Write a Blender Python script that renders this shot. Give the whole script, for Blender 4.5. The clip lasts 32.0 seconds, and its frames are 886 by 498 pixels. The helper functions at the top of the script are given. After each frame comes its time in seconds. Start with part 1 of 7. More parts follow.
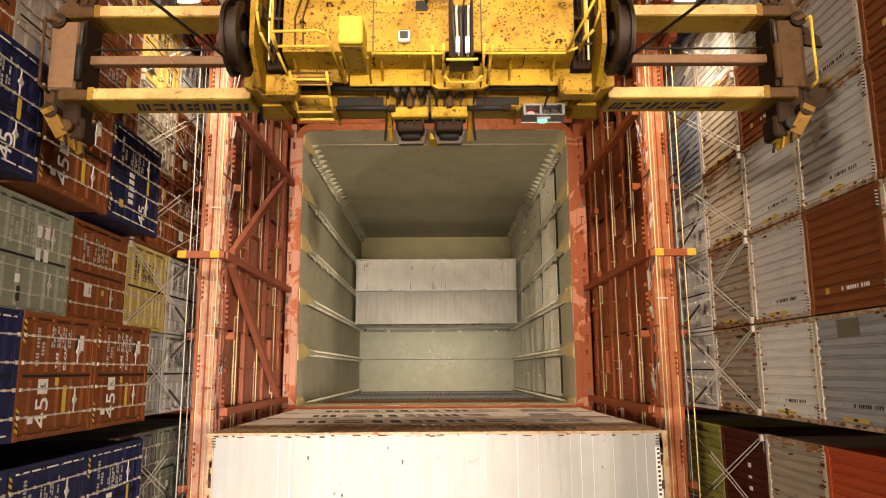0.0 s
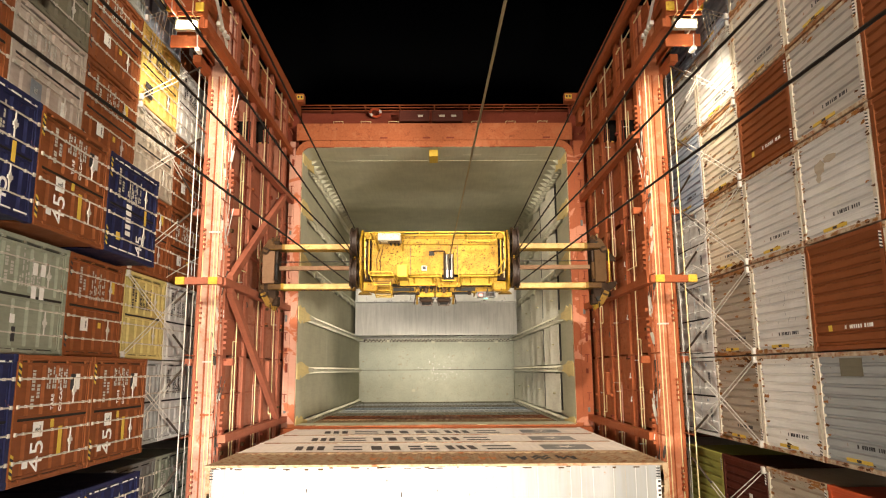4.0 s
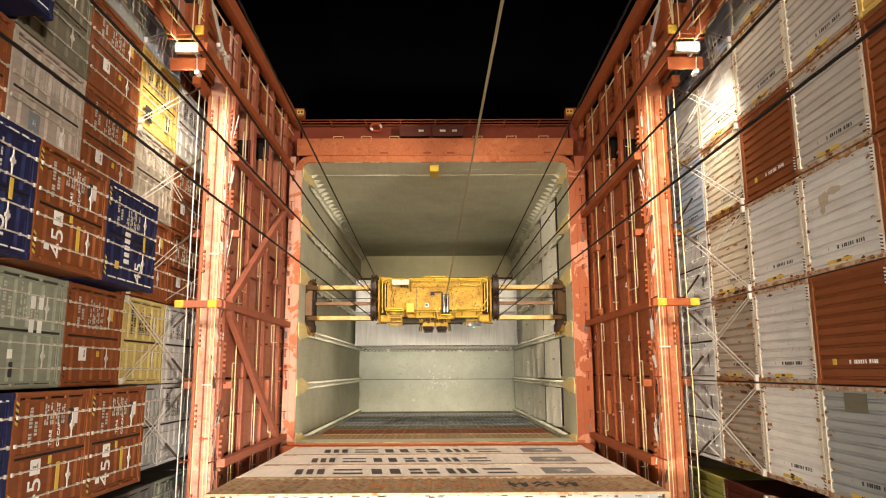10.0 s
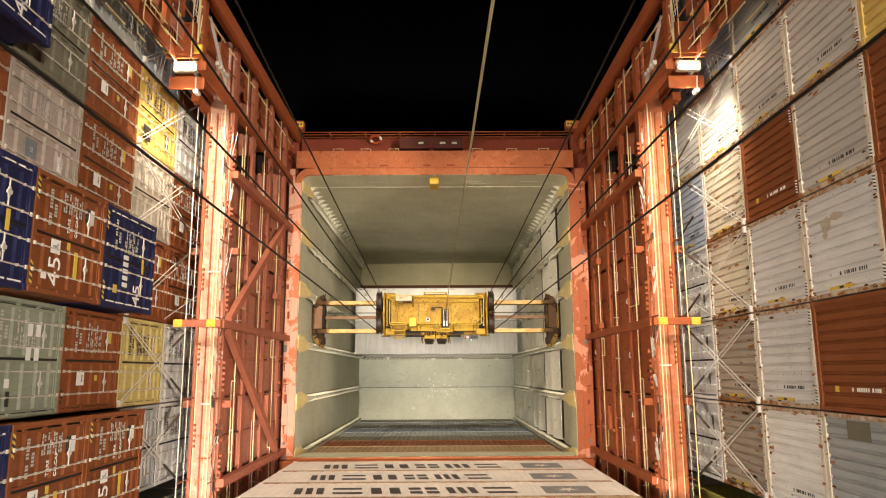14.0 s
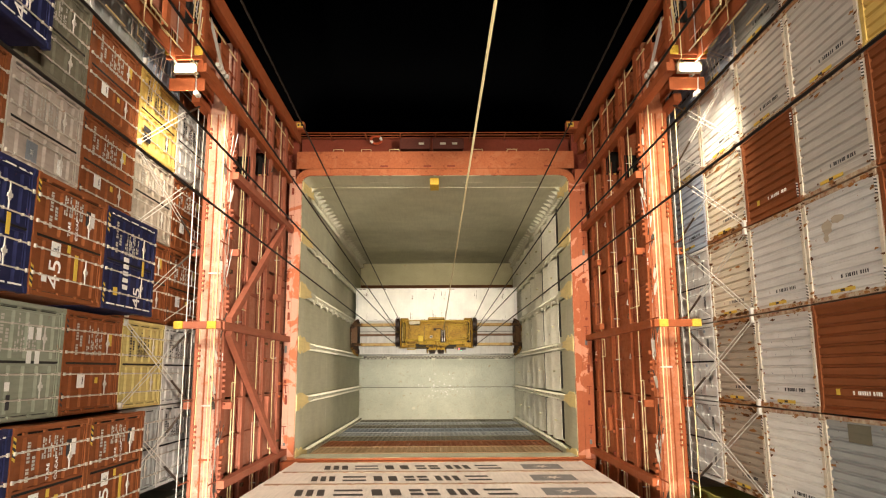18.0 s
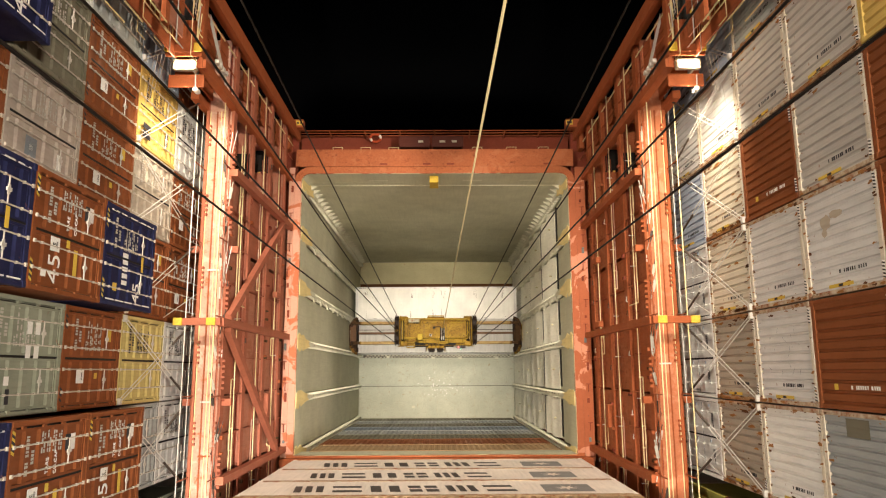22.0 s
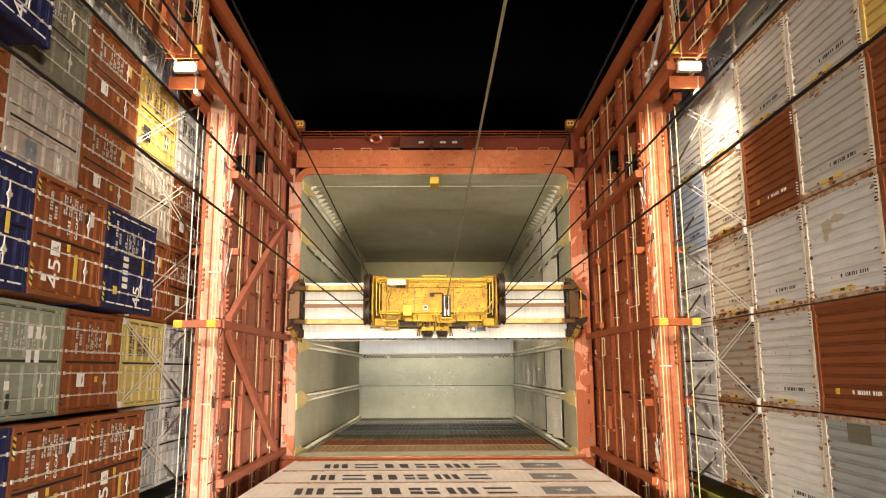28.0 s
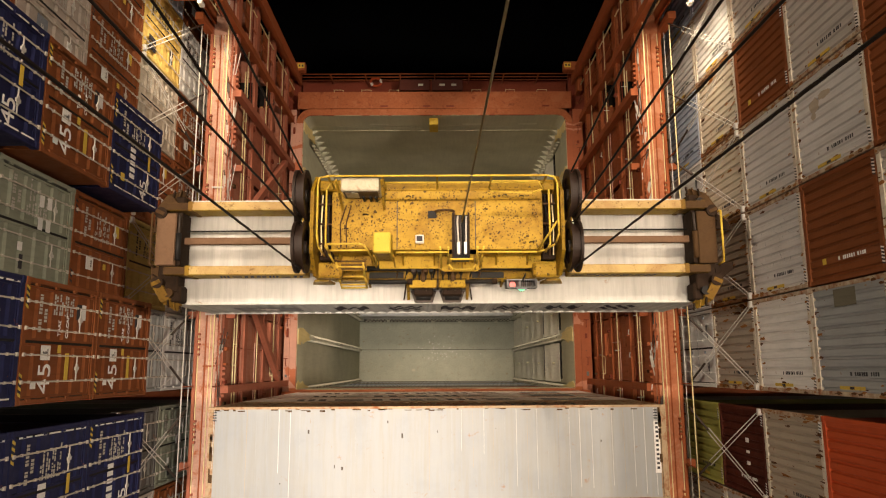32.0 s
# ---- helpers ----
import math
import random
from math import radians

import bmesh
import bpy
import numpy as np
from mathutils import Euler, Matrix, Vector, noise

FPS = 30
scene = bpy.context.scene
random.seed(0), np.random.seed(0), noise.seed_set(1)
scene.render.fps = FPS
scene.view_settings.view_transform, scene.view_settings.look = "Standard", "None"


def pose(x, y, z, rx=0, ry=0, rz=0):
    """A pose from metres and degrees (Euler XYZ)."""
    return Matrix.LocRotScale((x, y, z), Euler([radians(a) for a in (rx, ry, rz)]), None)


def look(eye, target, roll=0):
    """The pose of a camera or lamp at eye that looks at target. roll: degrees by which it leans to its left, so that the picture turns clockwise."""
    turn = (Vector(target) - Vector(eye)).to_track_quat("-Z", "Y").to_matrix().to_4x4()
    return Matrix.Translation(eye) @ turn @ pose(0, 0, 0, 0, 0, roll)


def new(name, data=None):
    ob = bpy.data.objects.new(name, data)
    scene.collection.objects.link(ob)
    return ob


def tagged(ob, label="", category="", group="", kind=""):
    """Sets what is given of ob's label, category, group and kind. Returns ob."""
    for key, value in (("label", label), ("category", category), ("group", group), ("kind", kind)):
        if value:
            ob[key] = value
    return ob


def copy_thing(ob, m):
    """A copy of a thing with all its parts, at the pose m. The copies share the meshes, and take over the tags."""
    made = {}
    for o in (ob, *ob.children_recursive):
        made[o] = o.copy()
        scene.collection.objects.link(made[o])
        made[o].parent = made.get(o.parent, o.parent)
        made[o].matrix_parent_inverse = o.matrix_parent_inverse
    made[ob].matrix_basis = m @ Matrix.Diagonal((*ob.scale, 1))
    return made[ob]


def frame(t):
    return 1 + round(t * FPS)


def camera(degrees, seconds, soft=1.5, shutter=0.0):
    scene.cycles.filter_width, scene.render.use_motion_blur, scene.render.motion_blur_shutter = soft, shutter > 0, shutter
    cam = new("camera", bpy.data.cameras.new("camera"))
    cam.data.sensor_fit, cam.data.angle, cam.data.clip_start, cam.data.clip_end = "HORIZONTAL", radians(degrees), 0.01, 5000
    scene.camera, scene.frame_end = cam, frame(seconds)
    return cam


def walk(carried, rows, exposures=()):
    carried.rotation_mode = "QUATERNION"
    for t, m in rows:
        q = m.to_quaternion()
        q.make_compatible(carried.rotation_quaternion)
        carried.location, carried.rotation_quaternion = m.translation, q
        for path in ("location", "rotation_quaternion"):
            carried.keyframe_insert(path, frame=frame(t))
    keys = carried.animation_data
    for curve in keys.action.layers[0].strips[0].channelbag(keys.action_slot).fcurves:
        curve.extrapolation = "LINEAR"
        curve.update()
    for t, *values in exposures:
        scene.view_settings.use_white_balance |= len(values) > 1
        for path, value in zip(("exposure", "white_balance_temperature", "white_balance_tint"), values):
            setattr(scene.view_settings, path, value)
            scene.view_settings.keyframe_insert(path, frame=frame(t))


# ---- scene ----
# ================= camera =================
cam = camera(65.14, 32.0, soft=1.15)
PATH = [
    (0.0, pose(-0.324, -2.114, 57.64, 9.90, -0.34, -0.34)),
    (0.5, pose(-0.307, -1.632, 57.64, 9.96, -0.34, -0.34)),
    (1.0, pose(-0.312, -1.070, 57.64, 9.99, -0.34, -0.35)),
    (1.5, pose(-0.308, -1.167, 57.64, 9.94, -0.34, -0.36)),
    (2.0, pose(-0.295, -1.481, 57.64, 9.92, -0.34, -0.35)),
    (2.5, pose(-0.299, -1.445, 57.64, 9.94, -0.34, -0.34)),
    (3.0, pose(-0.306, -1.485, 57.64, 9.93, -0.34, -0.35)),
    (3.5, pose(-0.302, -1.447, 57.64, 9.93, -0.34, -0.34)),
    (5.5, pose(-0.319, -0.850, 57.64, 9.97, -0.35, -0.32)),
    (6.0, pose(-0.322, -0.851, 57.64, 9.98, -0.35, -0.31)),
    (6.5, pose(-0.324, -0.864, 57.64, 9.97, -0.34, -0.33)),
    (7.0, pose(-0.321, -0.977, 57.64, 9.98, -0.34, -0.33)),
    (7.5, pose(-0.323, -0.928, 57.64, 9.97, -0.35, -0.33)),
    (8.0, pose(-0.328, -0.936, 57.64, 10.00, -0.35, -0.31)),
    (8.5, pose(-0.331, -0.951, 57.64, 10.00, -0.35, -0.32)),
    (9.0, pose(-0.337, -0.765, 57.64, 10.01, -0.35, -0.31)),
    (9.5, pose(-0.330, -0.588, 57.64, 10.03, -0.35, -0.31)),
    (10.0, pose(-0.326, -0.601, 57.64, 9.99, -0.35, -0.28)),
    (10.5, pose(-0.337, -0.436, 57.64, 9.96, -0.35, -0.28)),
    (11.0, pose(-0.341, -0.228, 57.64, 9.97, -0.35, -0.29)),
    (11.5, pose(-0.314, -0.035, 57.64, 10.04, -0.35, -0.29)),
    (12.0, pose(-0.327, -0.006, 57.64, 10.01, -0.35, -0.27)),
    (12.5, pose(-0.330, 0.005, 57.64, 10.01, -0.35, -0.29)),
    (13.0, pose(-0.318, -0.010, 57.64, 10.02, -0.35, -0.29)),
    (13.5, pose(-0.318, -0.023, 57.64, 10.05, -0.35, -0.30)),
    (14.0, pose(-0.322, -0.044, 57.64, 10.07, -0.35, -0.30)),
    (14.5, pose(-0.324, -0.048, 57.64, 10.07, -0.35, -0.29)),
    (16.5, pose(-0.333, 0.020, 57.64, 10.02, -0.35, -0.29)),
    (17.0, pose(-0.329, 0.030, 57.64, 9.99, -0.35, -0.29)),
    (18.0, pose(-0.337, 0.043, 57.64, 9.98, -0.35, -0.29)),
    (19.0, pose(-0.318, 0.033, 57.64, 9.98, -0.35, -0.32)),
    (20.0, pose(-0.325, -0.022, 57.64, 10.02, -0.35, -0.32)),
    (20.5, pose(-0.329, -0.051, 57.64, 10.06, -0.34, -0.33)),
    (21.0, pose(-0.330, -0.054, 57.64, 9.97, -0.35, -0.32)),
    (22.0, pose(-0.310, -0.072, 57.64, 10.00, -0.35, -0.29)),
    (23.0, pose(-0.315, -0.068, 57.64, 10.00, -0.35, -0.31)),
    (24.0, pose(-0.322, -0.032, 57.64, 9.97, -0.35, -0.28)),
    (25.0, pose(-0.328, 0.027, 57.64, 9.91, -0.35, -0.28)),
    (25.5, pose(-0.338, 0.057, 57.64, 9.87, -0.36, -0.26)),
    (27.5, pose(-0.335, 0.066, 57.64, 9.85, -0.36, -0.26)),
    (28.0, pose(-0.333, 0.059, 57.64, 9.85, -0.36, -0.26)),
    (29.0, pose(-0.323, 0.024, 57.64, 9.91, -0.36, -0.27)),
    (29.5, pose(-0.324, 0.003, 57.64, 9.94, -0.35, -0.28)),
    (30.0, pose(-0.318, -0.529, 57.64, 9.90, -0.35, -0.29)),
    (30.5, pose(-0.315, -1.596, 57.64, 9.82, -0.35, -0.32)),
    (31.0, pose(-0.317, -1.737, 57.64, 9.81, -0.35, -0.33)),
    (31.5, pose(-0.310, -1.834, 57.64, 9.82, -0.35, -0.32)),
    (32.0, pose(-0.318, -2.721, 57.64, 9.71, -0.35, -0.33)),
]
EXPOSURE = [(0.0, -0.65, 7300, 18), (0.6, -0.52, 7200, 17), (1.2, -0.42, 7000, 15), (2.0, -0.4, 6900, 14), (3.0, -0.2, 6800, 13), (5.5, -0.05, 6650, 12),
            (28.5, -0.05, 6650, 12), (29.5, -0.2, 6800, 13), (30.5, -0.4, 7000, 15), (31.0, -0.5, 7100, 16), (32.0, -1.03, 7200, 17)]
walk(cam, PATH, EXPOSURE)

# ================= light =================
world = bpy.data.worlds.new("night")
scene.world = world
world.use_nodes = True
world.node_tree.nodes["Background"].inputs[0].default_value = (0.010, 0.012, 0.018, 1)
world.node_tree.nodes["Background"].inputs[1].default_value = 0.2


def lamp(name, kind, m, energy, colour, size=1.0, spot=60, blend=0.6):
    data = bpy.data.lights.new(name, kind)
    data.energy, data.color = energy, colour
    if kind == "AREA":
        data.shape, data.size, data.size_y = "RECTANGLE", size, size * 0.5
    else:
        data.shadow_soft_size = size
    if kind == "SPOT":
        data.spot_size, data.spot_blend = radians(spot), blend
    ob = new(name, data)
    ob.matrix_world = m
    return ob


# crane floodlights, out of view; set wide and high to brighten upright faces
CRANE_WHITE = (1.0, 0.875, 0.715)
for eye, aim, watts, cone in (
    ((-38.0, -4.0, 112.0), (2.5, -3.5, 25), 200000, 32), ((38.0, -5.0, 112.0), (-3.0, -4.5, 25), 305000, 32),
    ((-0.4, -42.0, 112.0), (-0.4, 2.0, 33), 82000, 17), ((-0.4, 45.0, 120.0), (-0.4, -4.5, 26), 430000, 16),
):
    lamp("crane_floodlight", "SPOT", look(eye, aim), watts, CRANE_WHITE, 2.0, cone, 0.5)
# unseen fill lamps, added high over the hold to brighten its walls and floor
for eye, aim, watts in (((19.0, -30.0, 125.0), (-4.0, 4.2, 12), 92000), ((-19.0, -24.0, 125.0), (2.8, 4.6, 12), 64000), ((15.0, 19.0, 125.0), (-4.0, 0.0, 12), 172000), ((-15.0, 19.0, 125.0), (2.8, 0.2, 12), 112000)):
    lamp("hold_floodlight", "SPOT", look(eye, aim), watts, CRANE_WHITE, 4.5, 11.8, 1.0)
for x in (-3.5, 2.5):
    lamp("hold_floodlight", "SPOT", look((x, -0.5, 128.0), (-0.45, 3.2, 8)), 250000, CRANE_WHITE, 3.0, 8.2, 1.0)
lamp("trolley_floodlight", "SPOT", look((-2.2, -4.8, 60.0), (-3.0, -5.9, 38.7)), 42000, (1.0, 0.97, 0.92), 0.3, 34, 1.0)
# floodlights on the lashing bridges
for sx in (-7.66, 7.04):
    side = -1 if sx < 0 else 1
    lamp("bridge_floodlight", "SPOT", look((sx, 8.06, 38.60), (sx - side * 0.3, 3.2, 33.0)), 800 if sx < 0 else 760, (1.0, 0.85, 0.63), 0.15, 104, 0.6)
    lamp("bridge_floodlight", "SPOT", look((sx - side * 0.35, 7.95, 39.1), (sx + side * 1.4, 4.9, 35.6)), 860 if sx < 0 else 800, (1.0, 0.88, 0.68), 0.15, 120, 1.0)


# ================= materials =================
def nodes_of(name):
    m = bpy.data.materials.new(name)
    m.use_nodes = True
    nt = m.node_tree
    return m, nt, nt.nodes["Principled BSDF"]


def link(nt, a, b):
    nt.links.new(a, b)


def noise_node(nt, scale, detail=4.0, rough=0.6, coords=None, dist=0.0):
    n = nt.nodes.new("ShaderNodeTexNoise")
    n.inputs["Scale"].default_value, n.inputs["Detail"].default_value = scale, detail
    n.inputs["Roughness"].default_value, n.inputs["Distortion"].default_value = rough, dist
    if coords is not None:
        link(nt, coords, n.inputs["Vector"])
    return n


def ramp(nt, src, lo, hi, a=(0, 0, 0, 1), b=(1, 1, 1, 1)):
    r = nt.nodes.new("ShaderNodeValToRGB")
    r.color_ramp.elements[0].position, r.color_ramp.elements[1].position = lo, hi
    r.color_ramp.elements[0].color, r.color_ramp.elements[1].color = a, b
    link(nt, src, r.inputs[0])
    return r.outputs[0]


def mixed(nt, fac, a, b):
    n = nt.nodes.new("ShaderNodeMix")
    n.data_type = "RGBA"
    for socket, value in ((n.inputs[0], fac), (n.inputs[6], a), (n.inputs[7], b)):
        if isinstance(value, (int, float)):
            socket.default_value = value
        elif isinstance(value, tuple):
            socket.default_value = (*value[:3], 1)
        else:
            link(nt, value, socket)
    return n.outputs[2]


def steel(name, base, rust=0.25, dirt=0.35, rough=0.5, spots=0.0, rust_colour=(0.16, 0.055, 0.02), scale=1.0, metal=0.0, streak=True, vary=0.12, grime_colour=None, scuff=None, along=(7, 7, 0.45)):
    """Painted steel with grime, streaks that run down, rust patches and small rust spots."""
    m, nt, b = nodes_of(name)
    tc = nt.nodes.new("ShaderNodeTexCoord")
    geo = nt.nodes.new("ShaderNodeNewGeometry")
    info = nt.nodes.new("ShaderNodeObjectInfo")
    pos = geo.outputs["Position"] if not streak else tc.outputs["Object"]
    big = noise_node(nt, 0.7 * scale, 5, 0.65, pos)
    mid = noise_node(nt, 3.3 * scale, 6, 0.7, pos, 0.4)
    fine = noise_node(nt, 38 * scale, 3, 0.7, pos)
    mp = nt.nodes.new("ShaderNodeMapping")
    mp.inputs["Scale"].default_value = along
    link(nt, pos, mp.inputs["Vector"])
    run = noise_node(nt, 1.6 * scale, 5, 0.65, mp.outputs[0])
    dark = grime_colour or tuple(c * 0.62 for c in base)
    pale = tuple(min(1, c * (1 + vary)) for c in base)
    col = mixed(nt, ramp(nt, big.outputs[0], 0.3, 0.7), tuple(c * (1 - vary) for c in base), pale)
    col = mixed(nt, info.outputs["Random"], col, mixed(nt, 0.22, col, pale))
    grime = ramp(nt, run.outputs[0], 0.44, 0.80, (0, 0, 0, 1), (dirt, dirt, dirt, 1))
    col = mixed(nt, grime, col, dark)
    if grime_colour:
        film = ramp(nt, big.outputs[0], 0.42, 0.72, (0, 0, 0, 1), (0.75, 0.75, 0.75, 1))
        col = mixed(nt, film, col, mixed(nt, 0.45, base, grime_colour))
    if scuff:
        wide = noise_node(nt, 1.5 * scale, 6, 0.72, pos, 0.8)
        col = mixed(nt, ramp(nt, wide.outputs[0], 0.52, 0.60, (0, 0, 0, 1), (0.7, 0.7, 0.7, 1)), col, scuff)
    if rust > 0:
        patch = ramp(nt, mid.outputs[0], 0.70 - 0.25 * rust, 0.78 - 0.12 * rust)
        col = mixed(nt, patch, col, mixed(nt, fine.outputs[0], rust_colour, tuple(c * 2.1 for c in rust_colour)))
    if spots > 0:
        v = nt.nodes.new("ShaderNodeTexVoronoi")
        v.inputs["Scale"].default_value = 7.5 * scale
        wob = nt.nodes.new("ShaderNodeVectorMath")
        wob.operation = "MULTIPLY_ADD"
        link(nt, mid.outputs["Color"], wob.inputs[0])
        wob.inputs[1].default_value = (0.28, 0.28, 0.28)
        link(nt, pos, wob.inputs[2])
        link(nt, wob.outputs[0], v.inputs["Vector"])
        sp = ramp(nt, v.outputs["Distance"], 0.05 + 0.16 * spots, 0.10 + 0.2 * spots, (1, 1, 1, 1), (0, 0, 0, 1))
        gate = ramp(nt, big.outputs[0], 0.42, 0.55)
        mul = nt.nodes.new("ShaderNodeMath")
        mul.operation = "MULTIPLY"
        link(nt, sp, mul.inputs[0])
        link(nt, gate, mul.inputs[1])
        col = mixed(nt, mul.outputs[0], col, tuple(c * 0.8 for c in rust_colour))
    link(nt, col, b.inputs["Base Color"])
    rr = ramp(nt, mid.outputs[0], 0.2, 0.8, (rough - 0.04,) * 3 + (1,), (min(1, rough + 0.28),) * 3 + (1,))
    link(nt, rr, b.inputs["Roughness"])
    b.inputs["Metallic"].default_value = metal
    b.inputs["Specular IOR Level"].default_value = 0.3 if metal else 0.14
    bump = nt.nodes.new("ShaderNodeBump")
    bump.inputs["Strength"].default_value, bump.inputs["Distance"].default_value = 0.25, 0.02
    link(nt, mid.outputs[0], bump.inputs["Height"])
    link(nt, bump.outputs[0], b.inputs["Normal"])
    return m


def plain(name, base, rough=0.6, metal=0.0, glow=0.0):
    m, nt, b = nodes_of(name)
    n = noise_node(nt, 9, 4)
    col = mixed(nt, ramp(nt, n.outputs[0], 0.3, 0.75), tuple(c * 0.8 for c in base), tuple(min(1, c * 1.1) for c in base))
    link(nt, col, b.inputs["Base Color"])
    b.inputs["Roughness"].default_value, b.inputs["Metallic"].default_value = rough, metal
    b.inputs["Specular IOR Level"].default_value = 0.2
    if glow:
        b.inputs["Emission Color"].default_value = (*base, 1)
        b.inputs["Emission Strength"].default_value = glow
    return m


ORANGE = steel("ship_red_oxide_paint", (0.335, 0.092, 0.034), 0.25, 0.6, 0.55, 0.0)
# pale red of the left top walkway; lamplight is mixed into the tone
ORANGE_PALE = steel("pale_lamplit_red_paint", (0.52, 0.30, 0.225), 0.6, 0.7, 0.6, 0.0, rust_colour=(0.26, 0.075, 0.03), streak=False, scuff=(0.60, 0.44, 0.35))
ORANGE_WORN = steel("worn_red_deck_paint", (0.365, 0.112, 0.045), 0.55, 0.75, 0.6, 0.0, rust_colour=(0.12, 0.03, 0.013), streak=False, scuff=(0.40, 0.142, 0.066))
ORANGE_FADED = steel("faded_orange_deck_paint", (0.44, 0.155, 0.075), 0.45, 0.6, 0.6, 0.0, rust_colour=(0.20, 0.05, 0.02), streak=False, scuff=(0.52, 0.25, 0.15))
# left bridge in salmon tones, paler than the orange of the right bridge
SALMON_PANEL = steel("salmon_panel_paint", (0.43, 0.185, 0.122), 0.3, 0.6, 0.6, 0.0, rust_colour=(0.24, 0.07, 0.03), streak=False, scuff=(0.36, 0.125, 0.07))
SALMON_BEAM = steel("salmon_beam_paint", (0.37, 0.125, 0.074), 0.25, 0.6, 0.6, 0.0, streak=False)


def patchy(name, a, b, cut):
    """Old paint with crisp repainted blotches of a second tone and small dark scars."""
    m, nt, out = nodes_of(name)
    geo = nt.nodes.new("ShaderNodeNewGeometry").outputs["Position"]
    wide = noise_node(nt, 0.9, 4, 0.55, geo, 0.9)
    mid = noise_node(nt, 7.0, 5, 0.7, geo, 0.3)
    col = mixed(nt, ramp(nt, mid.outputs[0], 0.3, 0.7), tuple(c * 0.86 for c in a), a)
    col = mixed(nt, ramp(nt, wide.outputs[0], cut, cut + 0.025), col, mixed(nt, mid.outputs[0], b, tuple(c * 1.25 for c in b)))
    scar = noise_node(nt, 4.2, 3, 0.5, geo, 0.2)
    col = mixed(nt, ramp(nt, scar.outputs[0], 0.72, 0.75), col, (0.10, 0.06, 0.045))
    link(nt, col, out.inputs["Base Color"])
    out.inputs["Roughness"].default_value = 0.65
    out.inputs["Specular IOR Level"].default_value = 0.14
    return m


LIP_WORN = patchy("chipped_lip_paint", (0.50, 0.42, 0.26), (0.20, 0.065, 0.032), 0.5)
PATCH_PALE = patchy("pale_salmon_patched_paint", (0.55, 0.285, 0.205), (0.37, 0.115, 0.055), 0.52)
PATCH_RED = patchy("red_patched_paint", (0.36, 0.105, 0.046), (0.47, 0.20, 0.125), 0.58)
DECK_RED = steel("dark_red_deck_paint", (0.20, 0.045, 0.025), 0.3, 0.5, 0.7)
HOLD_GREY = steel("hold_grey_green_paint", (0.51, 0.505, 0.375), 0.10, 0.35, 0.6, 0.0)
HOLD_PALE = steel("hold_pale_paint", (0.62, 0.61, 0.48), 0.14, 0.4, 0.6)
# paler copy of the hold paint: the light on leaning plates as colour
HOLD_LIGHT = steel("lit_pale_stringer_paint", (0.78, 0.77, 0.66), 0.16, 0.45, 0.6)
HOLD_FLOOR = steel("tank_top_paint", (0.50, 0.52, 0.415), 0.5, 0.9, 0.5, 0.0, rust_colour=(0.24, 0.19, 0.12), streak=False)
STOOL_GREY = steel("dull_yellow_grey_paint", (0.42, 0.39, 0.24), 0.3, 0.5, 0.7, 0.0, rust_colour=(0.20, 0.12, 0.06), streak=False)
GUIDE_CREAM = steel("worn_cream_guide_paint", (0.78, 0.64, 0.30), 0.28, 0.5, 0.55)
def oily_yellow(name, bright, amber, film=0.5, spots=0.6, rough=0.55):
    """Yellow machine paint: amber grease film, dark oil spots of two sizes and scratches down to brown steel."""
    m, nt, b = nodes_of(name)
    geo = nt.nodes.new("ShaderNodeTexCoord").outputs["Object"]
    big = noise_node(nt, 1.3, 5, 0.7, geo, 0.6)
    mid = noise_node(nt, 6.0, 6, 0.7, geo, 0.3)
    fine = noise_node(nt, 60, 3, 0.6, geo)
    col = mixed(nt, ramp(nt, fine.outputs[0], 0.3, 0.75), tuple(c * 0.86 for c in bright), bright)
    f = 0.72 - 0.35 * film
    col = mixed(nt, ramp(nt, big.outputs[0], f - 0.10, f + 0.14, (0, 0, 0, 1), (0.85, 0.85, 0.85, 1)), col, amber)
    col = mixed(nt, ramp(nt, mid.outputs[0], 0.60 - 0.06 * film, 0.70), col, tuple(c * 0.55 for c in amber))
    for scale, cut in ((9.0, 0.17), (21.0, 0.20)):
        v = nt.nodes.new("ShaderNodeTexVoronoi")
        v.inputs["Scale"].default_value = scale
        wob = nt.nodes.new("ShaderNodeVectorMath")
        wob.operation = "MULTIPLY_ADD"
        link(nt, mid.outputs["Color"], wob.inputs[0])
        wob.inputs[1].default_value = (1.6 / scale,) * 3
        link(nt, geo, wob.inputs[2])
        link(nt, wob.outputs[0], v.inputs["Vector"])
        sp = ramp(nt, v.outputs["Distance"], cut * spots, cut * spots + 0.08, (0.9, 0.9, 0.9, 1), (0, 0, 0, 1))
        gate = ramp(nt, noise_node(nt, 2.1 + scale * 0.1, 3, 0.6, geo).outputs[0], 0.42, 0.54)
        mul = nt.nodes.new("ShaderNodeMath")
        mul.operation = "MULTIPLY"
        link(nt, sp, mul.inputs[0])
        link(nt, gate, mul.inputs[1])
        col = mixed(nt, mul.outputs[0], col, (0.045, 0.024, 0.008))
    link(nt, col, b.inputs["Base Color"])
    link(nt, ramp(nt, mid.outputs[0], 0.25, 0.75, (rough - 0.14,) * 3 + (1,), (rough + 0.2,) * 3 + (1,)), b.inputs["Roughness"])
    b.inputs["Specular IOR Level"].default_value = 0.14
    bump = nt.nodes.new("ShaderNodeBump")
    bump.inputs["Strength"].default_value, bump.inputs["Distance"].default_value = 0.3, 0.015
    link(nt, mid.outputs[0], bump.inputs["Height"])
    link(nt, bump.outputs[0], b.inputs["Normal"])
    return m


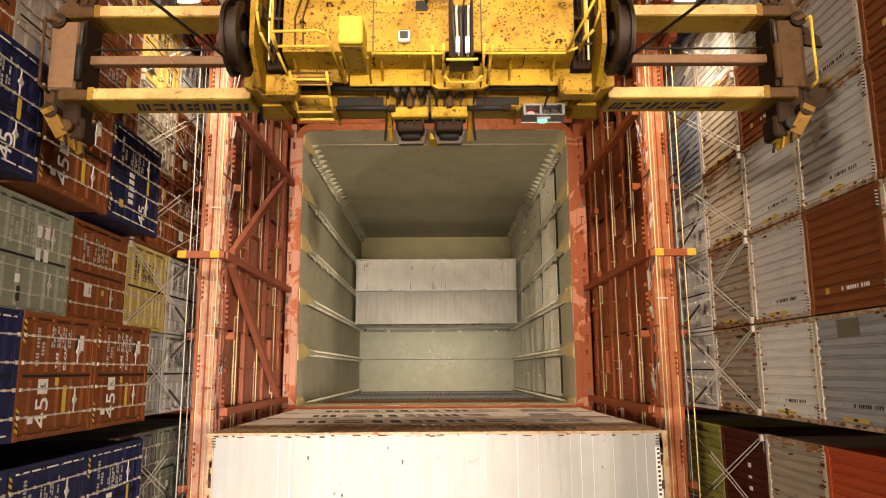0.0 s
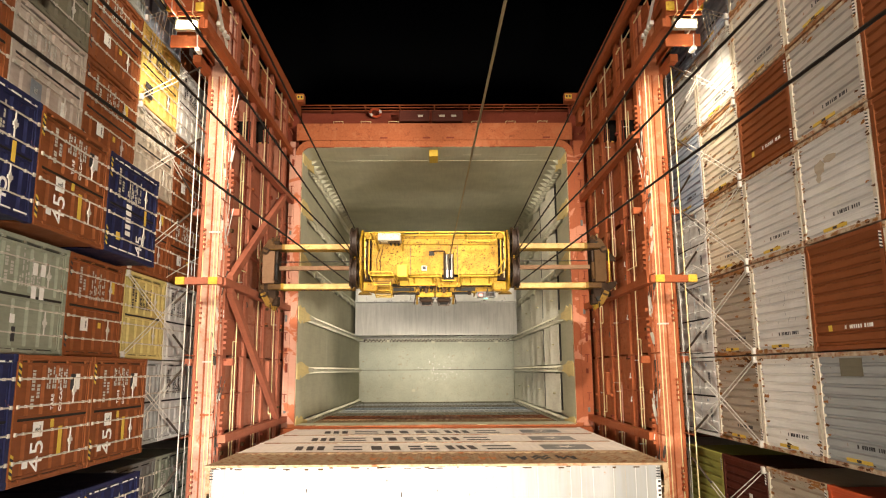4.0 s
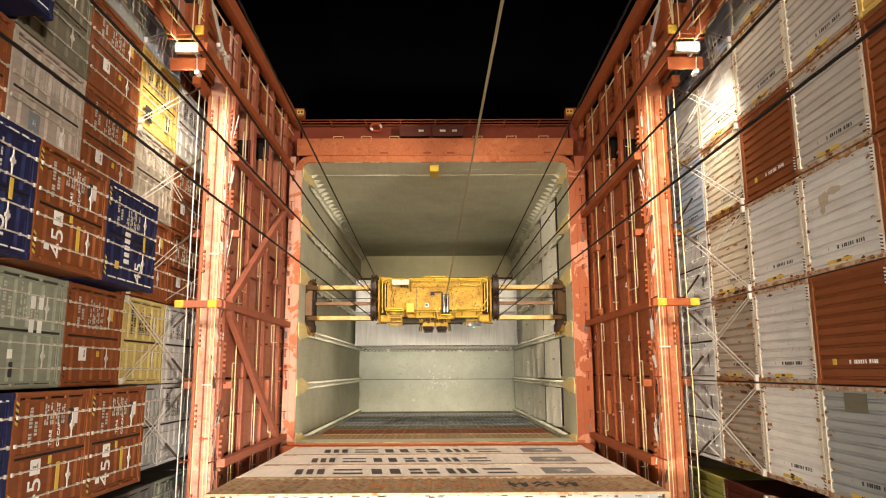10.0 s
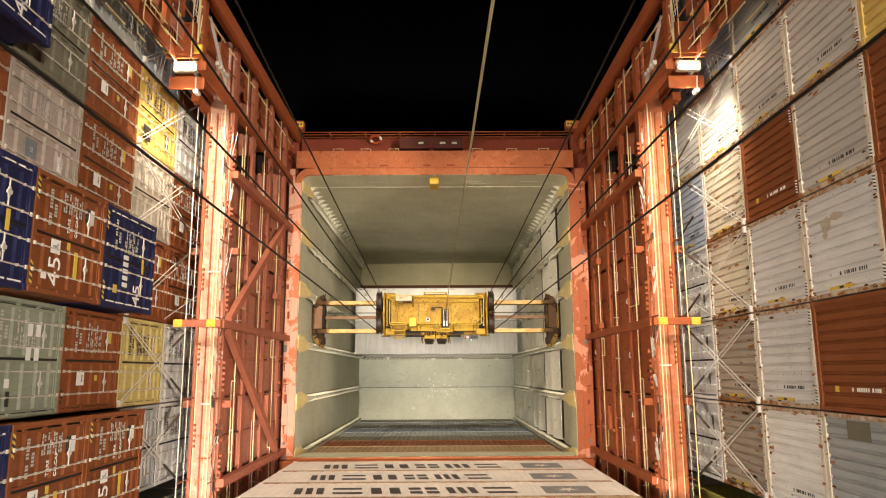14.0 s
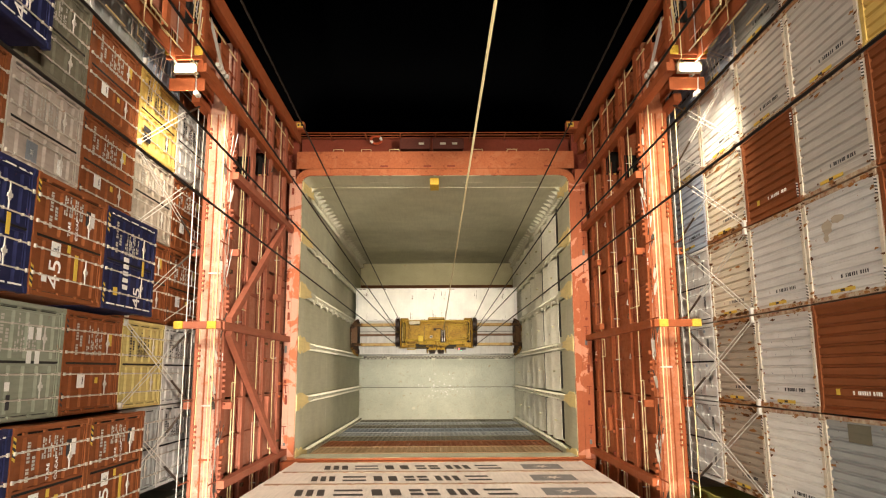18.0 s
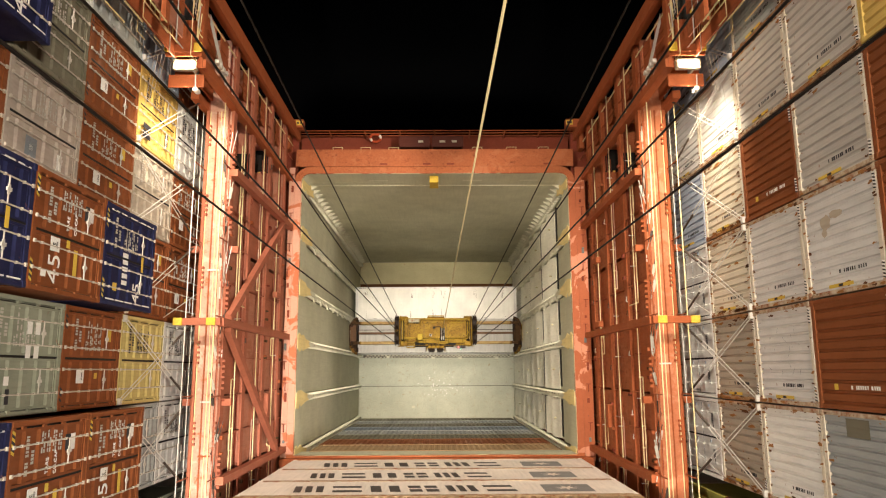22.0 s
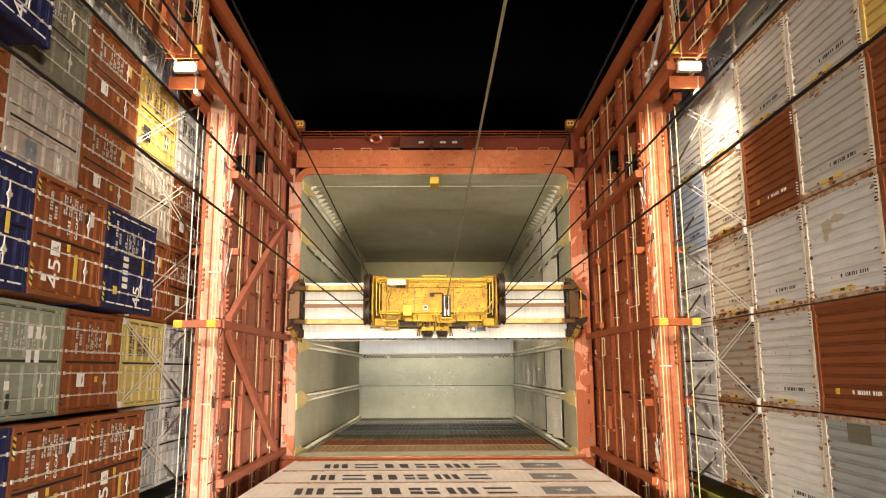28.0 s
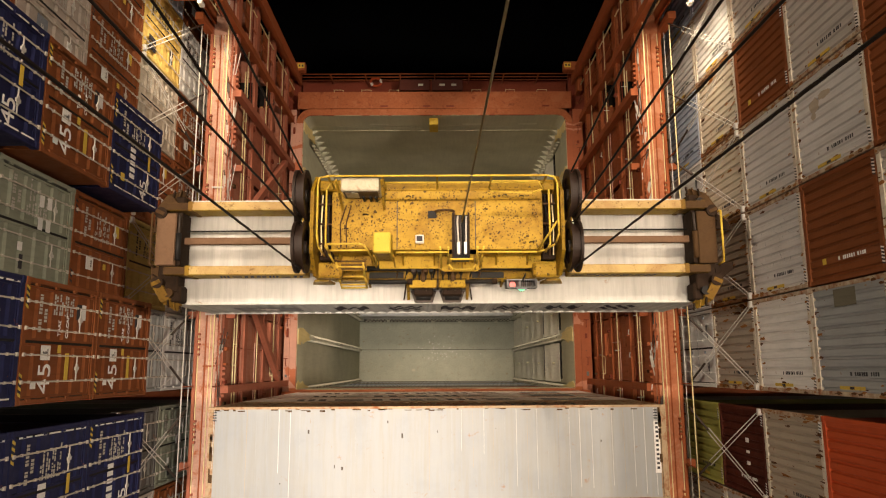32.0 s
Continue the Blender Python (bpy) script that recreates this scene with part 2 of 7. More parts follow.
YELLOW = oily_yellow("spotted_yellow_deck_paint", (0.40, 0.245, 0.028), (0.22, 0.115, 0.014), 0.60, 1.35)
YELLOW_CLEAN = oily_yellow("yellow_flange_paint", (0.44, 0.275, 0.028), (0.28, 0.155, 0.016), 0.5, 0.9)
YELLOW_SIDE = oily_yellow("yellow_beam_paint", (0.40, 0.265, 0.045), (0.26, 0.145, 0.024), 0.5, 0.35)
YELLOW_WORN = oily_yellow("rubbed_pale_yellow_paint", (0.52, 0.37, 0.15), (0.34, 0.20, 0.08), 0.7, 0.5)
# dusty brown in a lit tone, for pull rods and the left end cover
LIT_DUSTY_BROWN = steel("lit_dusty_brown_steel", (0.165, 0.095, 0.055), 0.5, 0.6, 0.7, rust_colour=(0.07, 0.035, 0.018), streak=False)
YELLOW_GIRDER = oily_yellow("oily_yellow_girder_paint", (0.31, 0.18, 0.012), (0.16, 0.082, 0.010), 0.6, 0.9)
YELLOW_DIRTY = oily_yellow("grimy_yellow_paint", (0.33, 0.20, 0.018), (0.14, 0.072, 0.014), 0.95, 0.5)
YELLOW_OILY = oily_yellow("oil_darkened_yellow_paint", (0.20, 0.115, 0.012), (0.085, 0.045, 0.012), 0.9, 0.8)
YELLOW_COVER = oily_yellow("fresh_yellow_cover_paint", (0.55, 0.385, 0.05), (0.47, 0.32, 0.04), 0.1, 0.1)
YELLOW_PIPE = oily_yellow("worn_yellow_pipe_paint", (0.60, 0.42, 0.06), (0.36, 0.20, 0.03), 0.5, 0.4)
SHEAVE = plain("brown_greased_sheave", (0.020, 0.011, 0.007), 0.5)
CABINET = steel("grimy_pale_cabinet_paint", (0.47, 0.43, 0.31), 0.55, 0.7, 0.5, 0.5, streak=False)
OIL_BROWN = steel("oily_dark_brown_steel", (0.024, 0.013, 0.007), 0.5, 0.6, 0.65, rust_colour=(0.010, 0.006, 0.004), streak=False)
RUST_STAIN = steel("rust_stain", (0.30, 0.135, 0.040), 0.7, 0.7, 0.75, rust_colour=(0.16, 0.06, 0.018), streak=False, vary=0.3)
# old rust on containers; also the shade band on the hold floor
RUST_SHADE_DARK = steel("dark_rust_and_shade", (0.11, 0.048, 0.018), 0.6, 0.7, 0.8, rust_colour=(0.05, 0.02, 0.01), streak=False, vary=0.3)
RUSTY_STEEL = steel("oily_rust_brown_steel", (0.070, 0.037, 0.015), 0.6, 0.7, 0.65, rust_colour=(0.024, 0.012, 0.006), streak=False)
YELLOW_BRIGHT = steel("fresh_yellow_paint", (0.66, 0.46, 0.06), 0.3, 0.6, 0.5, grime_colour=(0.26, 0.15, 0.03))
YELLOW_RAIL = steel("yellow_rail_paint", (0.72, 0.60, 0.33), 0.15, 0.3, 0.5)
# rubber and grease; also flat sheets for the shade in slots and openings
BLACK = plain("black_rubber_grease_shade", (0.012, 0.011, 0.010), 0.6)
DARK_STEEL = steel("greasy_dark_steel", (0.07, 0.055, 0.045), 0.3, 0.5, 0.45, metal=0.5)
GALV = steel("galvanised_steel", (0.58, 0.56, 0.52), 0.12, 0.3, 0.4, metal=0.3)
BAR = steel("worn_bar_steel", (0.47, 0.43, 0.37), 0.25, 0.4, 0.5)
ROPE = plain("greased_wire_rope", (0.016, 0.012, 0.010), 0.6, 0.2)
CABLE = plain("yellow_spreader_cable", (0.55, 0.46, 0.26), 0.6)
WHITE = plain("white_marking_paint", (0.82, 0.81, 0.78), 0.55)
MARK_PALE = plain("worn_white_marking_paint", (0.47, 0.45, 0.40), 0.6)
MARK_DARK = plain("dark_marking_paint", (0.035, 0.035, 0.04), 0.6)
MARK_FADED = plain("faded_dark_lettering_paint", (0.085, 0.075, 0.07), 0.65)
MARK_GREY = plain("grey_blue_marking_paint", (0.20, 0.23, 0.26), 0.6)
MARK_YELLOW = plain("yellow_marking_paint", (0.66, 0.46, 0.07), 0.55)
MARK_ORANGE = plain("orange_marking_paint", (0.55, 0.20, 0.06), 0.6)
GLOW = plain("lit_floodlight_glass", (1.0, 0.82, 0.56), 0.3, 0.0, 60.0)
GREEN_LIGHT = plain("lit_green_lens", (0.10, 1.0, 0.42), 0.3, 0.0, 4.0)
RED_LIGHT = plain("lit_red_lens", (1.0, 0.22, 0.18), 0.3, 0.0, 1.6)
WATER, _nt, _b = nodes_of("black_harbour_water")
_b.inputs["Base Color"].default_value = (0.003, 0.0033, 0.0036, 1)
_b.inputs["Roughness"].default_value = 0.12
_b.inputs["Specular IOR Level"].default_value = 0.5
_n = noise_node(_nt, 0.6, 4)
_bump = _nt.nodes.new("ShaderNodeBump")
_bump.inputs["Strength"].default_value = 0.08
link(_nt, _n.outputs[0], _bump.inputs["Height"])
link(_nt, _bump.outputs[0], _b.inputs["Normal"])

PAINTS = {}
for key, base, rust in (
    ("brown", (0.215, 0.068, 0.024), 0.16), ("maroon", (0.085, 0.022, 0.014), 0.14), ("orange_red", (0.50, 0.085, 0.028), 0.14),
    ("navy", (0.017, 0.020, 0.066), 0.10), ("dull_grey", (0.40, 0.345, 0.30), 0.2), ("pale_blue", (0.42, 0.49, 0.60), 0.2), ("rust_post", (0.34, 0.21, 0.11), 1.2), ("sage", (0.25, 0.27, 0.21), 0.18), ("grey", (0.47, 0.445, 0.41), 0.20),
    ("light_grey", (0.62, 0.615, 0.60), 0.16), ("white", (0.76, 0.76, 0.73), 0.10), ("cream", (0.62, 0.56, 0.45), 0.18),
    ("yellow", (0.57, 0.40, 0.12), 0.20), ("olive", (0.52, 0.43, 0.17), 0.22), ("beige", (0.43, 0.37, 0.29), 0.24),
    ("lime", (0.36, 0.35, 0.09), 0.24), ("dark_grey", (0.15, 0.15, 0.145), 0.2), ("steel_blue", (0.20, 0.24, 0.28), 0.2),
    ("tan", (0.38, 0.33, 0.27), 0.18), ("rusty_cream", (0.52, 0.44, 0.32), 1.25), ("sand", (0.84, 0.775, 0.70), 0.10), ("emblem_grey", (0.27, 0.27, 0.265), 0.1), ("slate", (0.33, 0.35, 0.35), 0.12), ("olive_grey", (0.16, 0.15, 0.11), 0.12), ("sand_brown", (0.36, 0.24, 0.13), 0.3),
):
    PAINTS[key] = steel(key + "_container_paint", base, rust, 0.55, 0.5)
PAINTS["dirty_tan"] = steel("dirty_tan_container_paint", (0.40, 0.29, 0.18), 0.9, 0.7, 0.6, 0.3)
PAINTS["dull_white"] = steel("dull_white_container_paint", (0.55, 0.55, 0.51), 0.18, 0.6, 0.5)
PAINTS["hold_roof"] = steel("grimy_white_roof_paint", (0.86, 0.86, 0.80), 0.06, 0.16, 0.6, 0.0, rust_colour=(0.22, 0.12, 0.07), along=(5.0, 0.30, 5.0))
PAINTS["lifted_roof"] = steel("streaked_white_roof_paint", (0.50, 0.495, 0.46), 0.16, 0.75, 0.6, 0.0, rust_colour=(0.22, 0.12, 0.07), along=(5.0, 0.30, 5.0))
PAINTS["bluish_roof"] = steel("pale_blue_grey_roof_paint", (0.60, 0.63, 0.65), 0.05, 0.2, 0.6, 0.0, rust_colour=(0.22, 0.12, 0.07), along=(5.0, 0.30, 5.0))
PAINTS["roof_white"] = steel("weathered_white_roof_paint", (0.31, 0.33, 0.34), 0.22, 0.75, 0.55, 0.0, rust_colour=(0.20, 0.10, 0.05), grime_colour=(0.30, 0.28, 0.23), along=(5.0, 0.30, 5.0))


# ================= mesh helpers =================
def bx(bm, x0, x1, y0, y1, z0, z1):
    v = [bm.verts.new((x, y, z)) for x in (x0, x1) for y in (y0, y1) for z in (z0, z1)]
    for f in ((0, 1, 3, 2), (4, 6, 7, 5), (0, 4, 5, 1), (2, 3, 7, 6), (0, 2, 6, 4), (1, 5, 7, 3)):
        bm.faces.new([v[i] for i in f])
    return v


def bev(bm, width):
    bmesh.ops.bevel(bm, geom=list(bm.edges), offset=width, segments=1, affect="EDGES")


def boxes(*dims, bevel=0.0):
    bm = bmesh.new()
    for d in dims:
        bx(bm, *d)
    if bevel:
        bev(bm, bevel)
    return bm


def tube(bm, p, q, r, n=8, caps=True):
    p, q = Vector(p), Vector(q)
    d = (q - p).normalized()
    a = d.orthogonal().normalized()
    b = d.cross(a)
    rings = []
    for c in (p, q):
        rings.append([bm.verts.new(c + r * (a * math.cos(2 * math.pi * i / n) + b * math.sin(2 * math.pi * i / n))) for i in range(n)])
    for i in range(n):
        f = bm.faces.new((rings[0][i], rings[0][(i + 1) % n], rings[1][(i + 1) % n], rings[1][i]))
        f.smooth = n > 6
    if caps:
        bm.faces.new(list(reversed(rings[0])))
        bm.faces.new(rings[1])


def tubes(*runs, r=0.03, n=8):
    bm = bmesh.new()
    for pts in runs:
        for p, q in zip(pts, pts[1:]):
            tube(bm, p, q, r, n)
    return bm


def beam(bm, p, q, w, h):
    """A rectangular bar from p to q."""
    p, q = Vector(p), Vector(q)
    d = (q - p).normalized()
    up = Vector((0, 0, 1)) if abs(d.z) < 0.9 else Vector((0, 1, 0))
    a = d.cross(up).normalized()
    b = a.cross(d).normalized()
    vs = []
    for c in (p, q):
        vs.append([bm.verts.new(c + a * sx * w / 2 + b * sz * h / 2) for sx, sz in ((-1, -1), (1, -1), (1, 1), (-1, 1))])
    for i in range(4):
        bm.faces.new((vs[0][i], vs[0][(i + 1) % 4], vs[1][(i + 1) % 4], vs[1][i]))
    bm.faces.new(list(reversed(vs[0])))
    bm.faces.new(vs[1])


def strut(p, q, w, h):
    bm = bmesh.new()
    beam(bm, p, q, w, h)
    return bm


def disc(bm, c, axis, r0, r1, thick, n=28):
    """A ring from radius r0 to r1 about an axis (0, 1 or 2)."""
    o = [(1, 2), (2, 0), (0, 1)][axis]
    loops = []
    for r, t in ((r0, -thick / 2), (r1, -thick / 2), (r1, thick / 2), (r0, thick / 2)):
        ring = []
        for i in range(n):
            p = [0.0, 0.0, 0.0]
            p[axis] = t
            p[o[0]], p[o[1]] = r * math.cos(2 * math.pi * i / n), r * math.sin(2 * math.pi * i / n)
            ring.append(bm.verts.new(Vector(c) + Vector(p)))
        loops.append(ring)
    for k in range(4):
        for i in range(n):
            bm.faces.new((loops[k][i], loops[k][(i + 1) % n], loops[(k + 1) % 4][(i + 1) % n], loops[(k + 1) % 4][i]))


def corrugated(bm, o, u, v, nrm, length, height, depth, pitch, steps=(0.24, 0.5, 0.76)):
    """A trapezoid-corrugated sheet: waves follow one another along u, ribs run along v."""
    o, u, v, nrm = Vector(o), Vector(u), Vector(v), Vector(nrm)
    n = max(1, round(length / pitch))
    p = length / n
    line = [(0.0, 0.0)]
    for i in range(n):
        s = i * p
        line += [(s + steps[0] * p, 0.0), (s + steps[1] * p, -depth), (s + steps[2] * p, -depth), (s + p, 0.0)]
    pts = [(bm.verts.new(o + u * s + nrm * d), bm.verts.new(o + u * s + nrm * d + v * height)) for s, d in line]
    for a, b in zip(pts, pts[1:]):
        bm.faces.new((a[0], b[0], b[1], a[1]))


def mesh_of(name, bm, material):
    bmesh.ops.recalc_face_normals(bm, faces=bm.faces)
    me = bpy.data.meshes.new(name)
    bm.to_mesh(me)
    bm.free()
    me.materials.append(material)
    return me


def part(name, bm, material, parent, label="", kind=""):
    ob = new(name, mesh_of(name, bm, material))
    ob.parent = parent
    if kind:
        ob["kind"] = kind
    if label:
        ob["label"] = label
    return ob


def thing(name, label, category, group="", at=(0, 0, 0), kind=""):
    ob = new(name)
    ob.empty_display_size = 0.3
    ob.location = at
    return tagged(ob, label, category, group, kind)


def solid(name, bm, material, label, category, kind="", group=""):
    return tagged(new(name, mesh_of(name, bm, material)), label, category, group, kind)


def lettering(text, size, m):
    """A bmesh of flat letters from the built-in font, laid by m."""
    data = bpy.data.curves.new("letters", "FONT")
    data.body, data.size, data.align_x, data.align_y, data.extrude = text, size, "CENTER", "CENTER", 0.003
    ob = new("letters", data)
    bpy.context.view_layer.update()
    me = bpy.data.meshes.new_from_object(ob.evaluated_get(bpy.context.evaluated_depsgraph_get()))
    bpy.data.objects.remove(ob)
    bpy.data.curves.remove(data)
    bm = bmesh.new()
    bm.from_mesh(me)
    bpy.data.meshes.remove(me)
    bm.transform(m)
    return bm


# ================= plan =================
HX0, HX1, HY0, HY1, HZ = -6.58, 5.68, -3.62, 8.95, 26.62   # hatch opening and coaming top
TIER0, TIER = 27.15, 2.9                                    # stacks on the hatch covers
ROW_Y = [8.87, 6.42, 3.97, 1.52, -0.93, -3.38, -6.26, -8.72]  # lower edge of each row of stacks
XL40, XL45, XR = -8.87, -8.11, 8.28

# ================= water and quay =================
bm = bmesh.new()
bx(bm, -1500, 1500, 11.9, 3000, 7.9, 8.0)
bx(bm, -1500, 1500, -3000, -14.1, 7.9, 8.0)
solid("water", bm, WATER, "black harbour water at night", "water", "structure")

# ================= hold =================
bm = boxes((HX0 - 0.8, HX1 + 2.0, HY0 - 9.0, HY1 + 0.6, -0.3, 0.0))
floor = solid("floor", bm, HOLD_FLOOR, "grey green painted steel tank top of the hold", "floor", "structure")
solid("wall_far", boxes((HX0 - 0.8, HX1 + 2.0, HY1, HY1 + 0.3, 0, 25.1)), HOLD_GREY, "grey green painted steel hold bulkhead", "wall", "structure")
solid("wall_left", boxes((HX0 - 0.8, HX0 - 0.5, HY0 - 0.6, HY1, 0, 25.1)), HOLD_GREY, "grey green steel hold wall behind cell guides", "wall", "structure")
solid("wall_right", boxes((HX1 + 1.7, HX1 + 2.0, HY0 - 0.6, HY1 + 0.3, 0, 25.1)), HOLD_GREY, "grey green steel hold wall behind cell guides", "wall", "structure")
solid("wall_near", boxes((-21, 21, -12.6, -12.3, 0, 25.1)), HOLD_GREY, "grey green steel bulkhead under the deck", "wall", "structure")

GUIDE_Y = [-3.72, -1.25, 1.24, 3.71, 6.18, 8.66]


def hold_details():
    """Cell guides, wall panels, entry guides, brackets and floor seams of the hold."""
    for side, X, s in (("left", HX0, 1), ("right", HX1, -1)):
        wall = bpy.data.objects["wall_" + side]
        # guides: an upright angle with a row of small brackets
        for y in GUIDE_Y:
            bm = bmesh.new()
            xa, xb = sorted((X - s * 0.02, X - s * 0.42))
            bx(bm, xa, xb, y - 0.07, y + 0.07, 0.0, 25.5)
            part("cell_guide", bm, HOLD_PALE, wall)
            bm = bmesh.new()
            for k in range(46):
                z = 1.0 + k * 0.53
                xa, xb = sorted((X - s * 0.015, X - s * 0.2))
                bx(bm, xa, xb, y - 0.16, y + 0.16, z, z + 0.1)
            part("guide_brackets", bm, HOLD_PALE, wall, kind="stuff")
            if -4 < y < 8:
                for k in range(11):
                    z = 1.6 + k * 2.1
                    if y > 2:
                        bm = bmesh.new()
                        tri = ((y - 0.07, z), (y - 0.07, z - 1.15), (y - 0.34, z - 0.12))
                        fa = [bm.verts.new((X - s * 0.03, p, q)) for p, q in tri]
                        fb = [bm.verts.new((X - s * 0.09, p, q)) for p, q in tri]
                        bm.faces.new(fa)
                        bm.faces.new(list(reversed(fb)))
                        for n in range(3):
                            bm.faces.new((fa[n], fb[n], fb[(n + 1) % 3], fa[(n + 1) % 3]))
                        part("guide_gusset", bm, HOLD_PALE, wall)
                    else:
                        xa, xb = sorted((X - s * 0.017, X - s * 0.024))
                        for q in (z - 0.6, z + 0.3):
                            part("guide_slot", boxes((xa, xb, y + 0.005, y + 0.045, q, q + 0.5)), BLACK, wall)
            # flared entry piece on top, with a ragged coat of yellow over its mouth
            for name, mat, prof, lift in (
                ("entry_guide", HOLD_PALE, [(-0.09, 22.6), (0.09, 22.6), (0.13, 24.2), (0.30, 25.5), (0.30, 26.5), (-0.30, 26.5), (-0.30, 25.5), (-0.13, 24.2)], 0.0),
                ("yellow_mouth", GUIDE_CREAM, [(-0.11, 23.7), (0.02, 24.1), (0.14, 23.9), (0.22, 24.9), (0.36, 25.3), (0.33, 25.8), (0.40, 26.2), (0.30, 26.55), (-0.33, 26.55), (-0.38, 26.0), (-0.28, 25.7), (-0.36, 25.4), (-0.20, 24.6)], 0.012),
            ):
                bm = bmesh.new()
                jit = random.Random(int(y * 100) + s)
                pts = [(min(y + p * (jit.uniform(0.8, 1.2) if lift else 1), HY1 - 0.03), z) for p, z in prof]
                n = len(pts)
                fv = [bm.verts.new((X + s * ((0.045 if z < 25 else 0.02) + lift), p, z)) for p, z in pts]
                bv = [bm.verts.new((X - s * 0.03, p, z)) for p, z in pts]
                bm.faces.new(fv)
                bm.faces.new(list(reversed(bv)))
                for i in range(n):
                    bm.faces.new((fv[i], bv[i], bv[(i + 1) % n], fv[(i + 1) % n]))
                part(name, bm, mat, wall, "worn pale yellow painted entry mouth" if lift else "")
        for y0, y1 in zip(GUIDE_Y, GUIDE_Y[1:]):
            def plate(za, zb, ya, yb, name, mat, cut=0.0, t=0.05):
                bm = bmesh.new()
                xs = sorted((X - s * 0.24, X - s * (0.24 + t)))
                prof = [(ya, za), (yb, za), (yb, zb - cut), (yb - cut, zb), (ya + cut, zb), (ya, zb - cut)] if cut else [(ya, za), (yb, za), (yb, zb), (ya, zb)]
                f = [bm.verts.new((xs[0], y, z)) for y, z in prof]
                b = [bm.verts.new((xs[1], y, z)) for y, z in prof]
                bm.faces.new(f)
                bm.faces.new(list(reversed(b)))
                for i in range(len(f)):
                    bm.faces.new((f[i], b[i], b[(i + 1) % len(f)], f[(i + 1) % len(f)]))
                part(name, bm, mat, wall)
            a, b = y0 + 0.20, y1 - 0.20
            if side == "left":
                for za, zb, c in ((0.05, 8.4, 0), (8.42, 16.9, 0), (16.92, 25.35, 0.28)):
                    plate(za, zb, a, b, "wall_panel", HOLD_GREY, c)
            else:
                plate(22.15, 25.35, a, b, "wall_panel", HOLD_GREY, 0.28)
                # leaning stringer plates in sets of four, a black strip above each for slot shade
                prng = random.Random(int(y0 * 10) + 3)
                for top_z in (21.75, 16.3, 11.0, 5.6):
                    z = top_z
                    xs = sorted((X - s * 0.205, X - s * 0.34))
                    part("slot_seal", boxes((*xs, a + prng.uniform(0.1, 0.3), b - 0.03, z + 0.03, z + 0.36)), BLACK, wall, "black strip standing for the shade of a slot")
                    for tall, out, lean in ((0.70, 0.34, 0.0), (1.05, 0.30, 0.24), (0.12, 0.30, 0.0), (0.75, 0.30, 0.16), (0.45, 0.34, 0.0), (0.12, 0.31, 0.0), (1.0, 0.30, 0.22), (0.90, 0.34, 0.02)):
                        lo = max(z - tall, 0.03)
                        if z - lo < 0.1:
                            break
                        ya, yb = a + prng.uniform(0.0, 0.05), b - prng.uniform(0.0, 0.05)
                        xt, xl = X - s * out, X - s * (out - lean)
                        bm = bmesh.new()
                        f = [bm.verts.new(p) for p in ((xl, ya, lo + 0.03), (xl, yb, lo + 0.03), (xt, yb, z), (xt, ya, z))]
                        r = [bm.verts.new(v.co - Vector((s * 0.05, 0, 0))) for v in f]
                        bm.faces.new(f)
                        bm.faces.new(list(reversed(r)))
                        for k in range(4):
                            bm.faces.new((f[k], r[k], r[(k + 1) % 4], f[(k + 1) % 4]))
                        # leaning plates take the lit tone, thin dark strips stand for gaps
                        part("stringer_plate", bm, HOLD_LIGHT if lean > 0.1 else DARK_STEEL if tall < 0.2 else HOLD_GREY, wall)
                        if lean > 0.22:
                            xs = sorted((xl + s * 0.02, xl - s * 0.14))
                            ym = (ya + yb) / 2 + prng.uniform(-0.1, 0.1)
                            part("stringer_lug", boxes((*xs, ym - 0.04, ym + 0.04, lo + 0.35, lo + 0.45)), STOOL_GREY, wall)
                        z = lo - 0.02
    far = bpy.data.objects["wall_far"]
    # comb of brackets in the two far corners
    for X, s in ((HX0, 1), (HX1, -1)):
        for k in range(28):
            z = 1.2 + k * 0.86
            bm = bmesh.new()
            v = [(X - s * 0.05, HY1 - 0.02), (X + s * 0.34, HY1 - 0.02), (X - s * 0.05, HY1 - 0.30)]
            lo = [bm.verts.new((x, y, z)) for x, y in v]
            hi = [bm.verts.new((x, y, z + 0.2)) for x, y in v]
            bm.faces.new(lo)
            bm.faces.new(list(reversed(hi)))
            for i in range(3):
                bm.faces.new((lo[i], hi[i], hi[(i + 1) % 3], lo[(i + 1) % 3]))
            part("corner_bracket", bm, HOLD_PALE, far)
    part("seam_rail", tubes([(HX0, HY1 - 0.03, 24.6), (HX1, HY1 - 0.03, 24.6)], r=0.022), HOLD_PALE, far)
    part("yellow_marker", boxes((-0.71, -0.29, HY1 - 0.34, HY1 - 0.01, 25.2, 26.3), bevel=0.02), YELLOW_BRIGHT, far, "bright yellow centre marker")
    for x in (-3.6, 0.9, 3.6):
        part("faded_lettering", boxes((x, x + 0.9, HY1 - 0.006, HY1 - 0.001, 25.35, 25.5)), HOLD_PALE, far)
    # floor plates: seams proud by a weld bead, a few doubler plates and pads
    ys = [HY0 - 0.2, -1.25, 1.1, 3.7, 6.2, HY1]
    xs = [HX0 - 0.4, HX0 + 3.1, -0.45, HX1 - 3.1, HX1 + 0.4]
    part("stopper_rail", boxes((HX0 + 0.1, HX1 - 0.1, 1.02, 1.26, 0.006, 0.02)), DARK_STEEL, floor, "dark slotted stopper rail")
    for k in range(40):
        x = HX0 + 0.22 + k * 0.3
